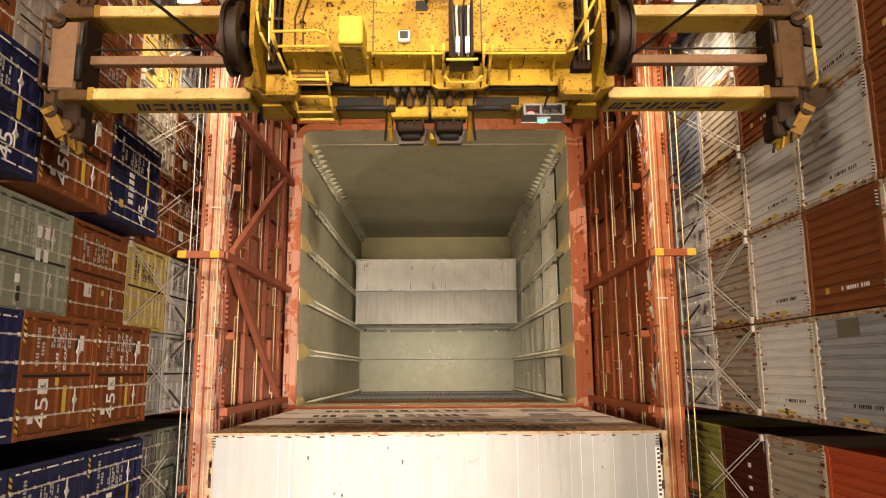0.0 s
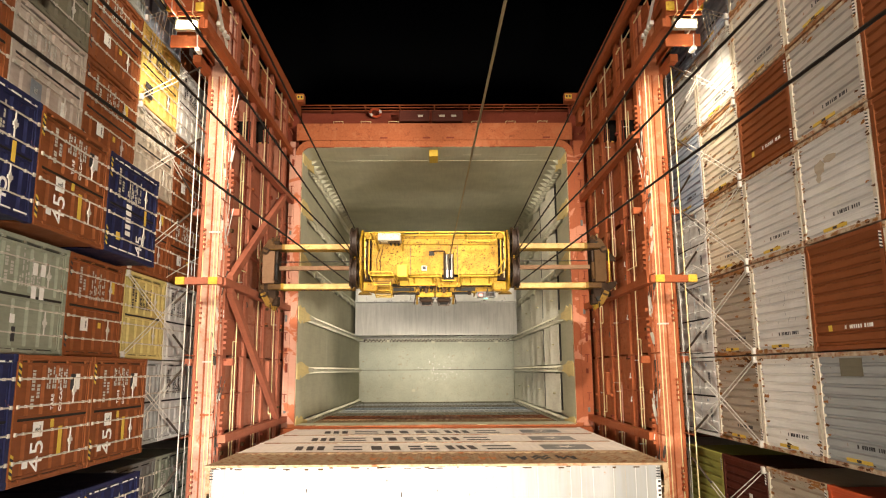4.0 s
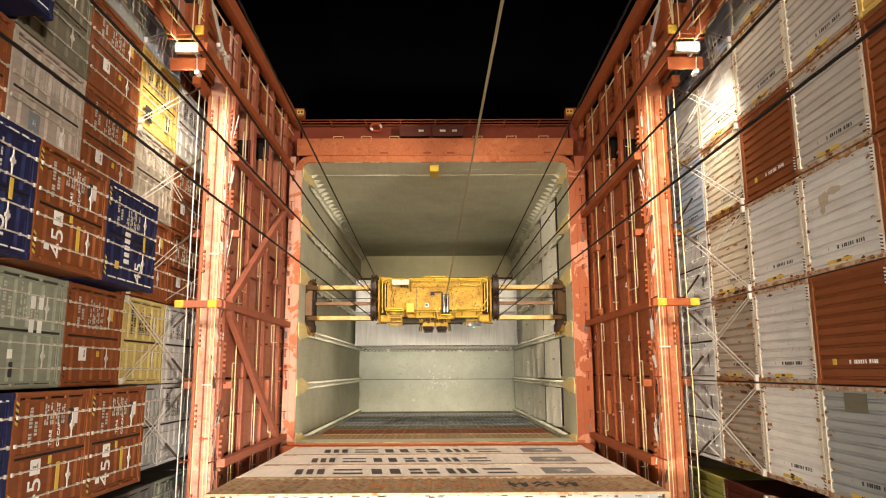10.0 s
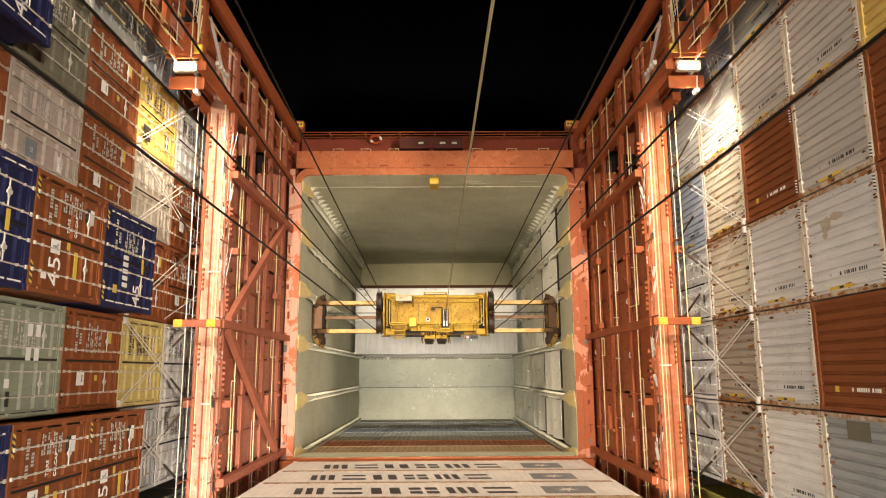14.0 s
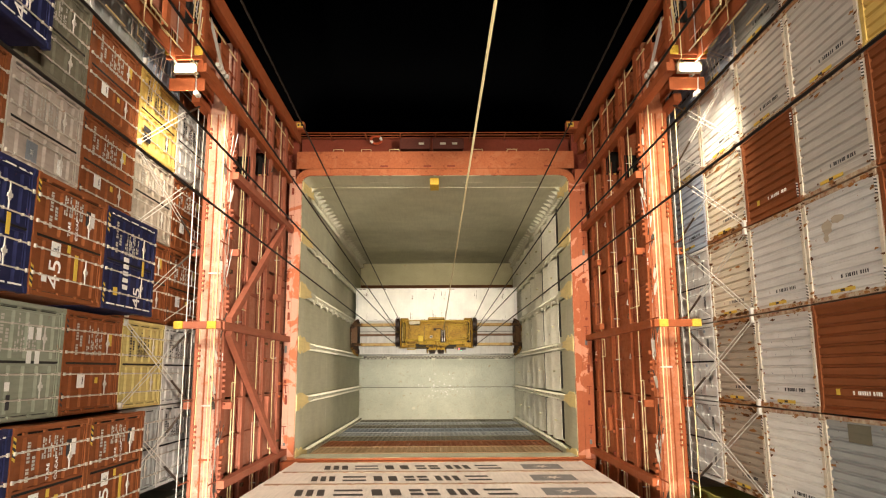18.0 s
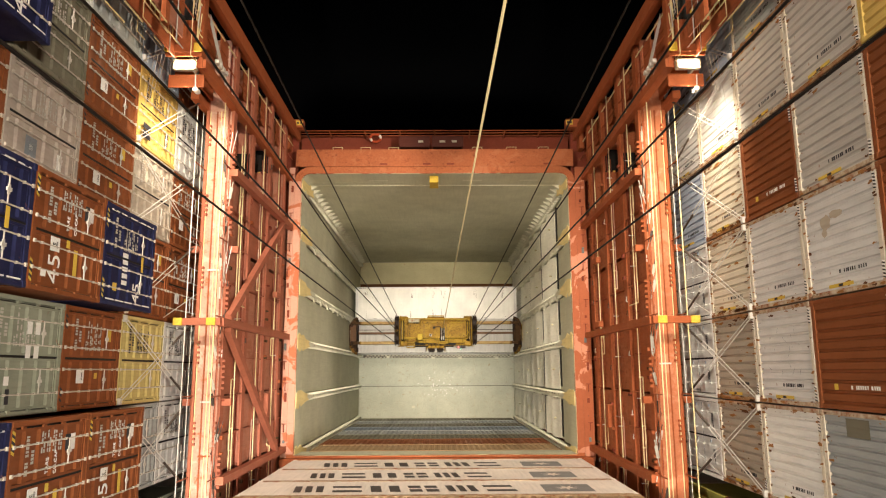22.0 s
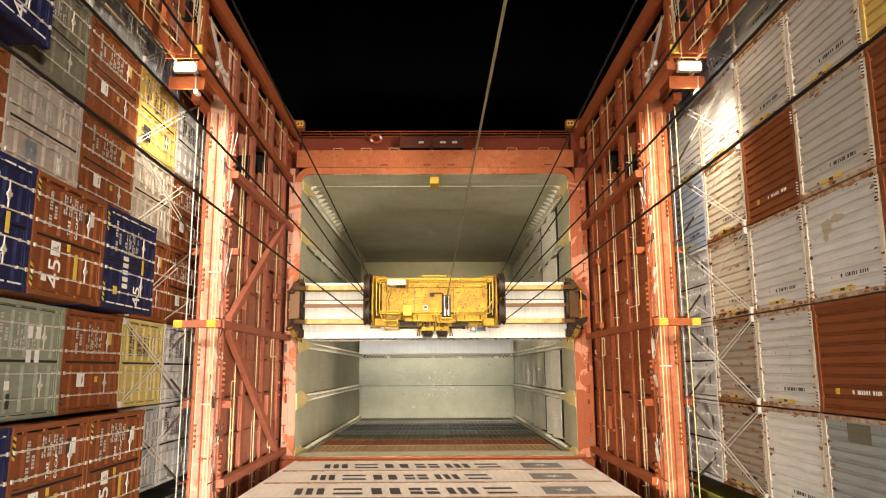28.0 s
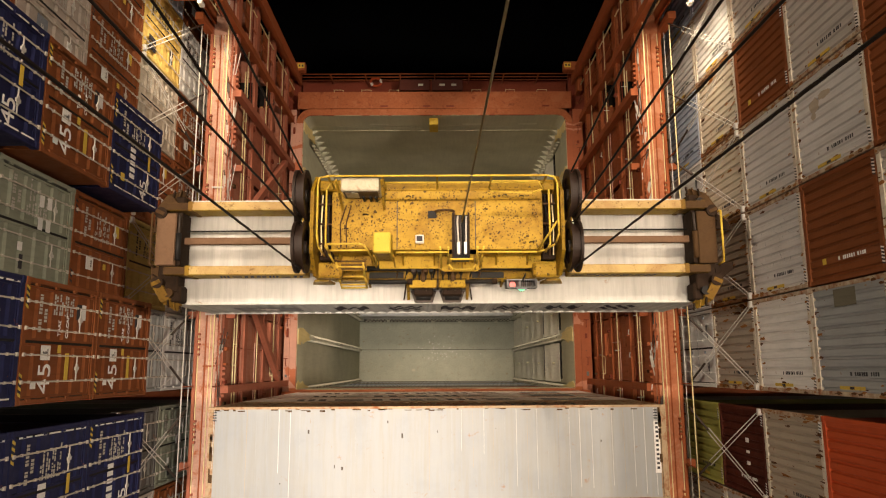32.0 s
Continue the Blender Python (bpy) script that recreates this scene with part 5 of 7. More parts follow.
    for y0, y1 in ((-6.0, -0.9), (2.2, 7.8)):
        part("conduit", tubes([(X(IN + 0.02), y0, 34.1), (X(IN + 0.02), y1, 34.1)], [(X(IN + 0.02), y0, 34.1), (X(IN + 0.02), y0, 33.0)], r=0.02, n=6), YELLOW_RAIL, br)
        part("conduit", tubes([(X(IN + 0.02), y0 + 0.8, 31.4), (X(IN + 0.02), y1 - 0.9, 31.4)], [(X(IN + 0.02), y1 - 0.9, 31.4), (X(IN + 0.02), y1 - 0.9, 30.3)], r=0.02, n=6), ORANGE_PALE, br)
    for q in range(5):
        part("cable_bundle", tubes([(X(IN - 0.03), 8.95 + 0.07 * q, 36.4), (X(IN - 0.03), 10.3 + 0.07 * q, 38.2)], r=0.011, n=6), GALV, br)
    for q in range(7):
        x, zq = X(IN + 0.05 + 0.15 * q), 39.4 + 0.7 * (q % 4)
        part("service_pipe", tubes([(x, 8.70 + 0.1 * (q % 3), zq), (x, 11.0, zq)], [(x, 8.70 + 0.1 * (q % 3), zq), (x, 8.70 + 0.1 * (q % 3), zq - 0.5)], r=0.016, n=6), (YELLOW_RAIL, GALV, YELLOW_RAIL)[q % 3], br)
    for q in range(4):
        part("sway_cable", tubes([(X(IN + 0.5 + 0.1 * q), 8.40, 40.0), (X(OUT + 0.5 + 0.12 * q), 8.2 - 0.2 * q, 38.4)], r=0.009, n=6), GALV, br)
        part("clamp", boxes(bxs(IN - 0.14, IN - 0.02, 9.3, 9.42, 36.6 + 0.28 * q, 36.75 + 0.28 * q)), GALV, br)
    part("cap_beam", boxes(bxs(IN + 0.02, IN + 0.95, 9.04, 9.26, 38.815, 38.90), bevel=0.01), ORANGE, br)
    for d in (IN + 0.02, IN + 0.86):
        part("floor_rail", tubes([(X(d), 9.3, 39.02), (X(d), 11.1, 39.02)], r=0.035, n=8), YELLOW_RAIL, br, "yellow pipe rail")
    part("tower_plate", boxes(bxs(IN + 0.12, IN + 0.74, 9.28, 10.02, 38.815, 38.84)), ORANGE, br)
    part("floor_hatch", boxes(bxs(IN + 0.14, IN + 0.62, 10.06, 10.75, 38.815, 38.825)), BLACK, br, "dark ladder opening in the tower floor")
    part("hatch_gate", boxes(bxs(IN + 0.62, IN + 0.74, 10.03, 10.85, 38.83, 38.88), bevel=0.01), YELLOW_BRIGHT, br, "yellow gate of the ladder opening")
    for q in range(5):
        part("hatch_rim", boxes(bxs(IN + 0.08, IN + 0.135, 10.06 + 0.14 * q, 10.13 + 0.14 * q, 38.83, 38.85)), MARK_YELLOW if q % 2 else BLACK, br)
    for q in range(6):
        d, y = IN - 0.05 + 0.05 * q, 9.5 + 0.21 * q
        part("safety_chain", tubes([(X(d), y, 39.1), (X(d - 0.12), y + 0.5, 39.3)], [(X(d), y, 39.1), (X(d), y, 38.82)], r=0.014, n=6), (YELLOW_RAIL, GALV)[q % 2], br)
    for d in (IN + 0.02, IN + 0.86):
        part("end_cap", boxes(bxs(d - 0.12, d + 0.12, 9.02, 9.28, 38.905, 39.0), bevel=0.02), YELLOW_BRIGHT, br, "yellow painted end cap")
    # pipes that climb the panels beside the handrails, with their brackets
    prng = random.Random(71 + s)
    for z in FLOORS[:3]:
        for d in (IN + 0.02, IN + 0.075):
            part("riser_pipe", tubes([(X(d), -8.0, z + 0.92), (X(d), 8.2, z + 0.92)], r=0.016, n=6), steelwork, br)
        for q in range(11):
            y = -6.5 + q * 1.4 + prng.uniform(-0.25, 0.25)
            part("pipe_bracket", tubes([(X(IN - 0.12), y, z + 0.98), (X(IN + 0.10), y, z + 0.96)], r=0.015, n=6), prng.choice((steelwork, GALV, DECK_RED)), br)
    for y in (-4.6, -2.2, 0.4, 3.4, 5.6):
        part("painted_number", boxes(bxs(IN - 0.004, IN + 0.02, y, y + 0.10, 35.361, 35.364), bxs(IN - 0.004, IN + 0.02, y + 0.14, y + 0.24, 35.361, 35.364)), WHITE, br)
    for y in (-5.8, -3.6, -0.6, 1.9, 4.4, 6.6):
        for q in range(6):
            part("lashing_tooth", boxes(bxs(IN - 0.10, IN - 0.021, y + q * 0.17, y + q * 0.17 + 0.08, 35.12, 35.34)), steelwork, br)
    for q in range(9):
        y = prng.uniform(-7.5, 7.5)
        part("rod_bundle", tubes([(X(IN - 0.02), y, 35.42), (X(IN + prng.uniform(-0.2, 0.1)), y + prng.uniform(0.5, 0.9), 35.47)], [(X(IN + 0.05), y, 35.43), (X(IN + prng.uniform(-0.1, 0.2)), y + 0.7, 35.50)], r=0.014, n=6), prng.choice((GALV, DARK_STEEL, BAR)), br)
    return br


lashing_bridge("left")
lashing_bridge("right")

for sx in (-7.66, 7.04):
    fl = thing("floodlight", "lit white floodlight hanging at a walkway of the lashing bridge", "floodlight", "bridge floodlights")
    part("housing", boxes((sx - 0.36, sx + 0.36, 8.62, 8.93, 38.46, 38.66), bevel=0.02), HOLD_PALE, fl)
    part("glass", boxes((sx - 0.28, sx + 0.28, 8.62, 8.84, 38.662, 38.69), bevel=0.012), GLOW, fl, "glowing lamp glass")
    part("bracket", boxes((sx + 0.16, sx + 0.22, 8.64, 8.90, 38.1, 38.459)), GALV, fl)
    part("arm", boxes((sx - 0.5, sx + 0.5, 8.70, 8.90, 37.9, 38.1)), ORANGE, fl)
    part("back_plate", boxes((sx - 0.55, sx + 0.50, 8.16, 8.55, 38.36, 38.42), bevel=0.01), ORANGE, fl)
    part("plug", boxes((sx + 0.20, sx + 0.34, 8.02, 8.14, 38.2, 38.5), bevel=0.02), GALV, fl)
    part("cord", tubes([(sx + 0.27, 8.5, 38.5), (sx + 0.27, 8.14, 38.45)], r=0.02, n=6), GALV, fl)


def lashings():
    """Crossed rod pairs with turnbuckles from the walkway to container corners."""
    k = 0
    for s, xs, xb in ((-1, XL40 + 0.02, -8.10), (1, XR - 0.02, 7.40)):
        for row in range(0, 7):
            y0 = ROW_Y[row]
            zt = TIER0 + TIER * 4 - 0.1
            over = s < 0 and row == 3
            for ya, yb in ((y0 + 0.10, y0 + 2.30), (y0 + 2.32, y0 + 0.12)):
                if (over or (s < 0 and row == 1)) and ya > y0 + 1:
                    continue
                rod = thing("lashing_rod", "galvanised steel lashing rod pair with turnbuckle", "lashing rod", "lashing rods")
                p, q = Vector((xs, ya, zt)), Vector((xb, yb, 35.9 if row % 2 else 35.75))
                mid = p.lerp(q, 0.72)
                side = Vector((0, 0.06 if ya < yb else -0.06, 0.05))
                for d in (side, -side):
                    part("rod", tubes([p + d * 0.6, mid + d], r=0.0135, n=6), GALV, rod)
                part("turnbuckle", strut(mid, q, 0.055, 0.04), DARK_STEEL, rod)
                part("hook", boxes((p.x - 0.06, p.x + 0.06, p.y - 0.09, p.y + 0.09, p.z - 0.06, p.z + 0.06), bevel=0.015), GALV, rod)
            # shorter pair to the tier below
            for ya, yb in ((y0 + 0.10, y0 + 1.6),) if row % 2 else ():
                rod = thing("lashing_rod", "galvanised steel lashing rod with turnbuckle", "lashing rod", "lashing rods")
                p, q = Vector((xs, ya, TIER0 + TIER * 3 + 0.15)), Vector((xb, yb, 33.4))
                mid = p.lerp(q, 0.6)
                part("rod", tubes([p, mid], r=0.0135, n=6), GALV, rod)
                part("turnbuckle", strut(mid, q, 0.05, 0.04), DARK_STEEL, rod)


lashings()
# spare rods leaning along the inner edge of the walkway
rng = random.Random(11)
for s in (-1, 1):
    for i in range(17):
        y = -6.6 + i * 0.86 + rng.uniform(-0.3, 0.3)
        x = -0.35 + s * (6.83 + rng.uniform(0.02, 0.2))
        rod = thing("loose_turnbuckle", "loose steel turnbuckle resting on the lashing walkway edge", "turnbuckle", "loose turnbuckles")
        a = rng.uniform(-0.25, 0.25)
        part("screw", tubes([(x, y, 35.36), (x + a, y + 0.8, 35.42)], r=0.018, n=6), DARK_STEEL if i % 2 else BAR, rod)
        part("frame", strut((x + a * 0.3, y + 0.25, 35.39), (x + a * 0.8, y + 0.62, 35.41), 0.09, 0.05), BAR if i % 3 else DARK_STEEL, rod)


# ================= big side lettering: plain shapes =================
def rib(x, length):
    """How far a corrugated long side lies behind its outer line at x."""
    span = length - 0.3
    n = max(1, round(span / 0.28))
    p = span / n
    f = ((x + length - 0.15) % p) / p
    for a, b, d0, d1 in ((0, 0.24, 0, 0), (0.24, 0.5, 0, 1), (0.5, 0.76, 1, 1), (0.76, 1.0, 1, 0)):
        if a <= f <= b:
            return 0.036 * (d0 + (d1 - d0) * (f - a) / (b - a))
    return 0.0


STROKES = (
    ((0, 0, 0.22, 1), (0.34, 0, 0.54, 1), (0.66, 0, 0.88, 1)),
    ((0, 0, 0.88, 0.30), (0, 0.70, 0.88, 1)),
    ((0, 0, 0.32, 1), (0.56, 0, 0.88, 1)),
    ((0, 0, 0.38, 0.40), (0.50, 0, 0.88, 0.40), (0, 0.60, 0.38, 1), (0.50, 0.60, 0.88, 1)),
)


def emblem_shape(i, x, y, z, w, h, lean=0.0):
    """One painted shape of plain leaning bars on a plane of constant y."""
    bm = bmesh.new()
    for a, c, b, d in STROKES[i % 4]:
        bm.faces.new([bm.verts.new((x + w * p + lean * h * q, y, z + h * q)) for p, q in ((a, c), (b, c), (b, d), (a, d))])
    return bm


def shapes_on_side(box, y, face, x0, z0, count, w, h, gap, ink, logo=None, length=0):
    """A row of blocky shapes painted on a long side; face is -1 or +1. On a corrugated side they are cut to follow the ribs."""
    e = y - face * 0.012 + face * 0.006
    for i in range(count):
        x = x0 + i * (w + gap)
        if not length:
            part("painted_shape", emblem_shape(i, x, e, z0, w, h, 0.12), ink, box)
            continue
        bm = bmesh.new()
        for a, b, c, d in ((0, 0.84, 0, 0.40), (0.06, 0.90, 0.60, 1)) if i % 2 else ((0, 0.34, 0, 1), (0.34, 0.56, 0.35, 0.7), (0.56, 0.90, 0, 1)):
            for q in range(24):
                quad = []
                for f, g in ((q, c), (q + 1, c), (q + 1, d), (q, d)):
                    px = x + w * (a + (b - a) * f / 24)
                    quad.append(bm.verts.new((px, e - face * rib(px, length), z0 + h * g)))
                bm.faces.new(quad)
        part("painted_shape", bm, ink, box)
    if logo is not None:
        part("emblem", boxes((logo, logo + 1.55, e - 0.001, e + 0.001, z0 - 0.1, z0 + h + 0.12)), PAINTS["emblem_grey"], box, "grey-blue painted emblem")
        bm = bmesh.new()
        c = Vector((logo + 0.78, e + face * 0.004, z0 + h / 2))
        pts = [bm.verts.new(c + Vector((math.sin(math.pi * k / 7) * (0.42 if k % 2 == 0 else 0.15), 0, math.cos(math.pi * k / 7) * (0.42 if k % 2 == 0 else 0.15)))) for k in range(14)]
        mid = bm.verts.new(c)
        for k in range(14):
            bm.faces.new((mid, pts[k], pts[(k + 1) % 14]))
        part("emblem_star", bm, PAINTS["sand"], box)


top = NEAR_STACK[3]
rng = random.Random(21)
part("serial_plate", boxes((-0.34, -0.19, CW - 1.75, CW - 0.42, CH - 0.0195, CH - 0.016)), WHITE, top)
for k in range(42):
    x = -12.0 + k * 0.285 + rng.uniform(-0.03, 0.03)
    if k < 22 and rng.random() < 0.6:
        continue
    y = 0.08 + (rng.uniform(0, 1.2) if k < 26 else rng.uniform(0, 0.3))
    part("roof_seam", boxes((x, x + rng.choice((0.005, 0.008, 0.012)), y, CW - 0.08, CH - 0.02, CH - 0.014)), PAINTS[rng.choice(("light_grey", "tan", "slate"))], top)
for k in range(11):
    part("serial_bar", boxes((-0.30, -0.23, CW - 0.5 - 0.115 * k, CW - 0.44 - 0.115 * k, CH - 0.019, CH - 0.013)), MARK_DARK, top)
for x0 in (-12.05, -0.33):
    for k in range(4):
        part("edge_stripe", boxes((x0, x0 + 0.10, CW - 0.36 + 0.07 * k, CW - 0.33 + 0.07 * k, CH - 0.019, CH - 0.012)), MARK_DARK, top)
for k in range(9):
    x, y = rng.uniform(-11.8, -0.5), rng.uniform(0.15, CW - 0.15)
    w = rng.uniform(0.015, 0.05)
    part("rust_chip", boxes((x, x + w, y, y + w * rng.uniform(0.5, 3.5), CH - 0.0195, CH - 0.012)), DARK_STEEL, top)
for k in range(46):
    x, w = rng.uniform(-12.1, -0.3), rng.uniform(0.03, 0.22)
    y = CW - rng.choice((0.05, 0.06, 0.09))
    part("edge_rust", boxes((x, x + w, y - rng.uniform(0.01, 0.05), y, CH - 0.019, CH - 0.006)), RUSTY_STEEL, top)
for x0 in (-12.1, -0.22):
    for k in range(7):
        y = rng.uniform(0.3, CW - 0.3)
        part("edge_rust", boxes((x0, x0 + rng.uniform(0.03, 0.1), y, y + rng.uniform(0.1, 0.3), CH - 0.019, CH - 0.008)), RUSTY_STEEL, top)
for tier, ob in enumerate(NEAR_STACK):
    if tier < 3:
        shapes_on_side(ob, CW, 1, -10.7, 1.1, 6, 1.05 - 0.10 * (tier == 1), 1.15, 0.16, MARK_FADED, -2.75)
    else:
        shapes_on_side(ob, CW, 1, -8.0, 1.1, 5, 0.55, 0.5, 0.22, MARK_ORANGE, None, 12.192)
        shapes_on_side(ob, CW, 1, -4.1, 1.0, 3, 0.6, 0.7, 0.1, MARK_DARK, None, 12.192)
shapes_on_side(lifted, 0.0, -1, -8.6, 0.95, 6, 0.95, 0.85, 0.36, MARK_DARK, -11.0, 12.1)

# ================= spreader =================
spreader = thing("container_spreader", "yellow rust-spotted telescopic container spreader hanging on ropes", "spreader")
DK = -0.92                                   # deck of the headblock, below the sheave tops
OY = 0.28                                    # the headblock hangs a little towards the ship's side
LEDGE = -1.42                                # flange in front of the deck


def slab(points, axis, a, b):
    """A plate: a flat outline in the two other axes, from a to b along the axis."""
    bm = bmesh.new()
    sides = []
    for v in (a, b):
        ring = []
        for p, q in points:
            c = [p, q]
            c.insert(axis, v)
            ring.append(bm.verts.new(c))
        sides.append(ring)
    bm.faces.new(sides[0])
    bm.faces.new(list(reversed(sides[1])))
    n = len(points)
    for i in range(n):
        bm.faces.new((sides[0][i], sides[1][i], sides[1][(i + 1) % n], sides[0][(i + 1) % n]))
    return bm


def headblock_frame():
    part("deck_plate", boxes((-2.2, 2.2, -0.24, 1.0, DK - 0.06, DK), bevel=0.008), YELLOW, spreader, "yellow deck plate with rust spots")
    # sloping apron, bright flange and the plate under it
    for x0, x1 in ((-2.2, -0.86), (-0.84, 0.24), (0.90, 1.45), (1.47, 2.2)):
        part("apron", slab([(-0.243, DK + 0.005), (-0.295, LEDGE), (-0.255, LEDGE), (-0.20, DK - 0.065)], 0, x0, x1), YELLOW_CLEAN, spreader)
    for x0, x1 in ((-1.25, 0.02), (0.94, 2.34)):
        part("flange", boxes((x0, x1, -0.565, -0.27, LEDGE - 0.05, LEDGE), bevel=0.012), YELLOW_CLEAN, spreader)
    part("flange", boxes((-2.34, -1.27, -0.50, -0.27, LEDGE - 0.05, LEDGE), bevel=0.012), YELLOW, spreader)
    part("basket_bracket", slab([(0.03, -0.57), (0.14, -0.63), (0.82, -0.63), (0.93, -0.57), (0.93, -0.26), (0.03, -0.26)], 2, LEDGE - 0.06, LEDGE + 0.02), YELLOW_CLEAN, spreader)
    for x in (0.24, 0.52, 0.80):
        part("bracket_rib", boxes((x - 0.015, x + 0.015, -0.60, -0.30, LEDGE + 0.021, LEDGE + 0.22)), YELLOW_GIRDER, spreader)
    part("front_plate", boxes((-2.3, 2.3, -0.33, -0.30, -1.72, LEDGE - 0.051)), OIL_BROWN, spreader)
    for k in range(7):
        x = -2.05 + k * 0.66
        part("apron_rib", slab([(-0.30, LEDGE + 0.001), (-0.50, LEDGE + 0.001), (-0.28, DK - 0.12)], 0, x - 0.018, x + 0.018), YELLOW_GIRDER, spreader)
    part("girder", boxes((-2.45, 2.45, 1.005, 1.17, DK - 0.55, DK + 0.07), bevel=0.015), YELLOW_GIRDER, spreader)
    part("rear_step", boxes((-1.1, 2.15, 0.80, 1.0, DK, DK + 0.10), bevel=0.015), YELLOW, spreader)
    for s in (-1, 1):
        # dark end bay with pipes and hoses between deck and sheaves
        a, b = sorted((s * 2.21, s * 2.48))
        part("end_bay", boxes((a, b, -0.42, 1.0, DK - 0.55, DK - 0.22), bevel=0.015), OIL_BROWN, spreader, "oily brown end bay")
        for y in (-0.1, 0.32, 0.74):
            part("bay_rib", boxes((a, b, y - 0.02, y + 0.02, DK - 0.219, DK - 0.04)), RUSTY_STEEL, spreader)
        for q in range(3):
            x = s * (2.27 + 0.07 * q)
            part("bay_pipe", tubes([(x, -0.35, DK - 0.12 + 0.03 * q), (x + s * 0.02, 0.3, DK - 0.08), (x, 0.95, DK - 0.10)], r=0.016, n=6), (BLACK, RUSTY_STEEL, YELLOW_RAIL)[q], spreader)
        a, b = sorted((s * 2.50, s * 2.57))
        part("sheave_plate", slab([(OY - 1.04, DK - 0.5), (OY + 1.04, DK - 0.5), (OY + 1.06, DK - 0.05), (OY + 0.62, DK + 0.46), (OY - 0.62, DK + 0.46), (OY - 1.06, DK - 0.05)], 0, a, b), YELLOW_GIRDER, spreader)
        part("plate_eye", boxes((min(s * 2.45, s * 2.499), max(s * 2.45, s * 2.499), OY - 0.12, OY + 0.12, DK - 0.1, DK + 0.3), bevel=0.02), RUSTY_STEEL, spreader)
        # corner lugs in front of and behind the sheaves
        for y0, y1, mat in ((-0.78, -0.44, YELLOW), (1.03, 1.34, YELLOW_GIRDER)):
            a, b = sorted((s * 2.02, s * 2.62))
            part("corner_lug", boxes((a, b, y0, y1, DK - 0.62, DK - 0.30), bevel=0.05), mat, spreader)
        for y in (OY - 0.53, OY + 0.53):
            sh = bmesh.new()
            disc(sh, (s * 2.735, y, -0.5), 0, 0.10, 0.455, 0.13, 56)
            for q in (-0.085, 0.085):
                disc(sh, (s * 2.735 + q, y, -0.5), 0, 0.36, 0.525, 0.05, 56)
            ob = part("sheave", sh, SHEAVE, spreader, "dark brown greased rope sheave")
            rim = bmesh.new()
            disc(rim, (s * 2.735 + s * 0.112, y, -0.5), 0, 0.50, 0.527, 0.008, 56)
            part("rim", rim, DARK_STEEL, ob, "worn steel rim")
            hub = bmesh.new()
            disc(hub, (s * 2.735, y, -0.5), 0, 0.02, 0.12, 0.215, 16)
            part("hub", hub, DARK_STEEL, ob)
        a, b = sorted((s * 2.905, s * 2.935))
        part("sheave_guard", boxes((a, b, OY - 0.95, OY + 0.95, -0.86, -0.64), bevel=0.01), OIL_BROWN, spreader)


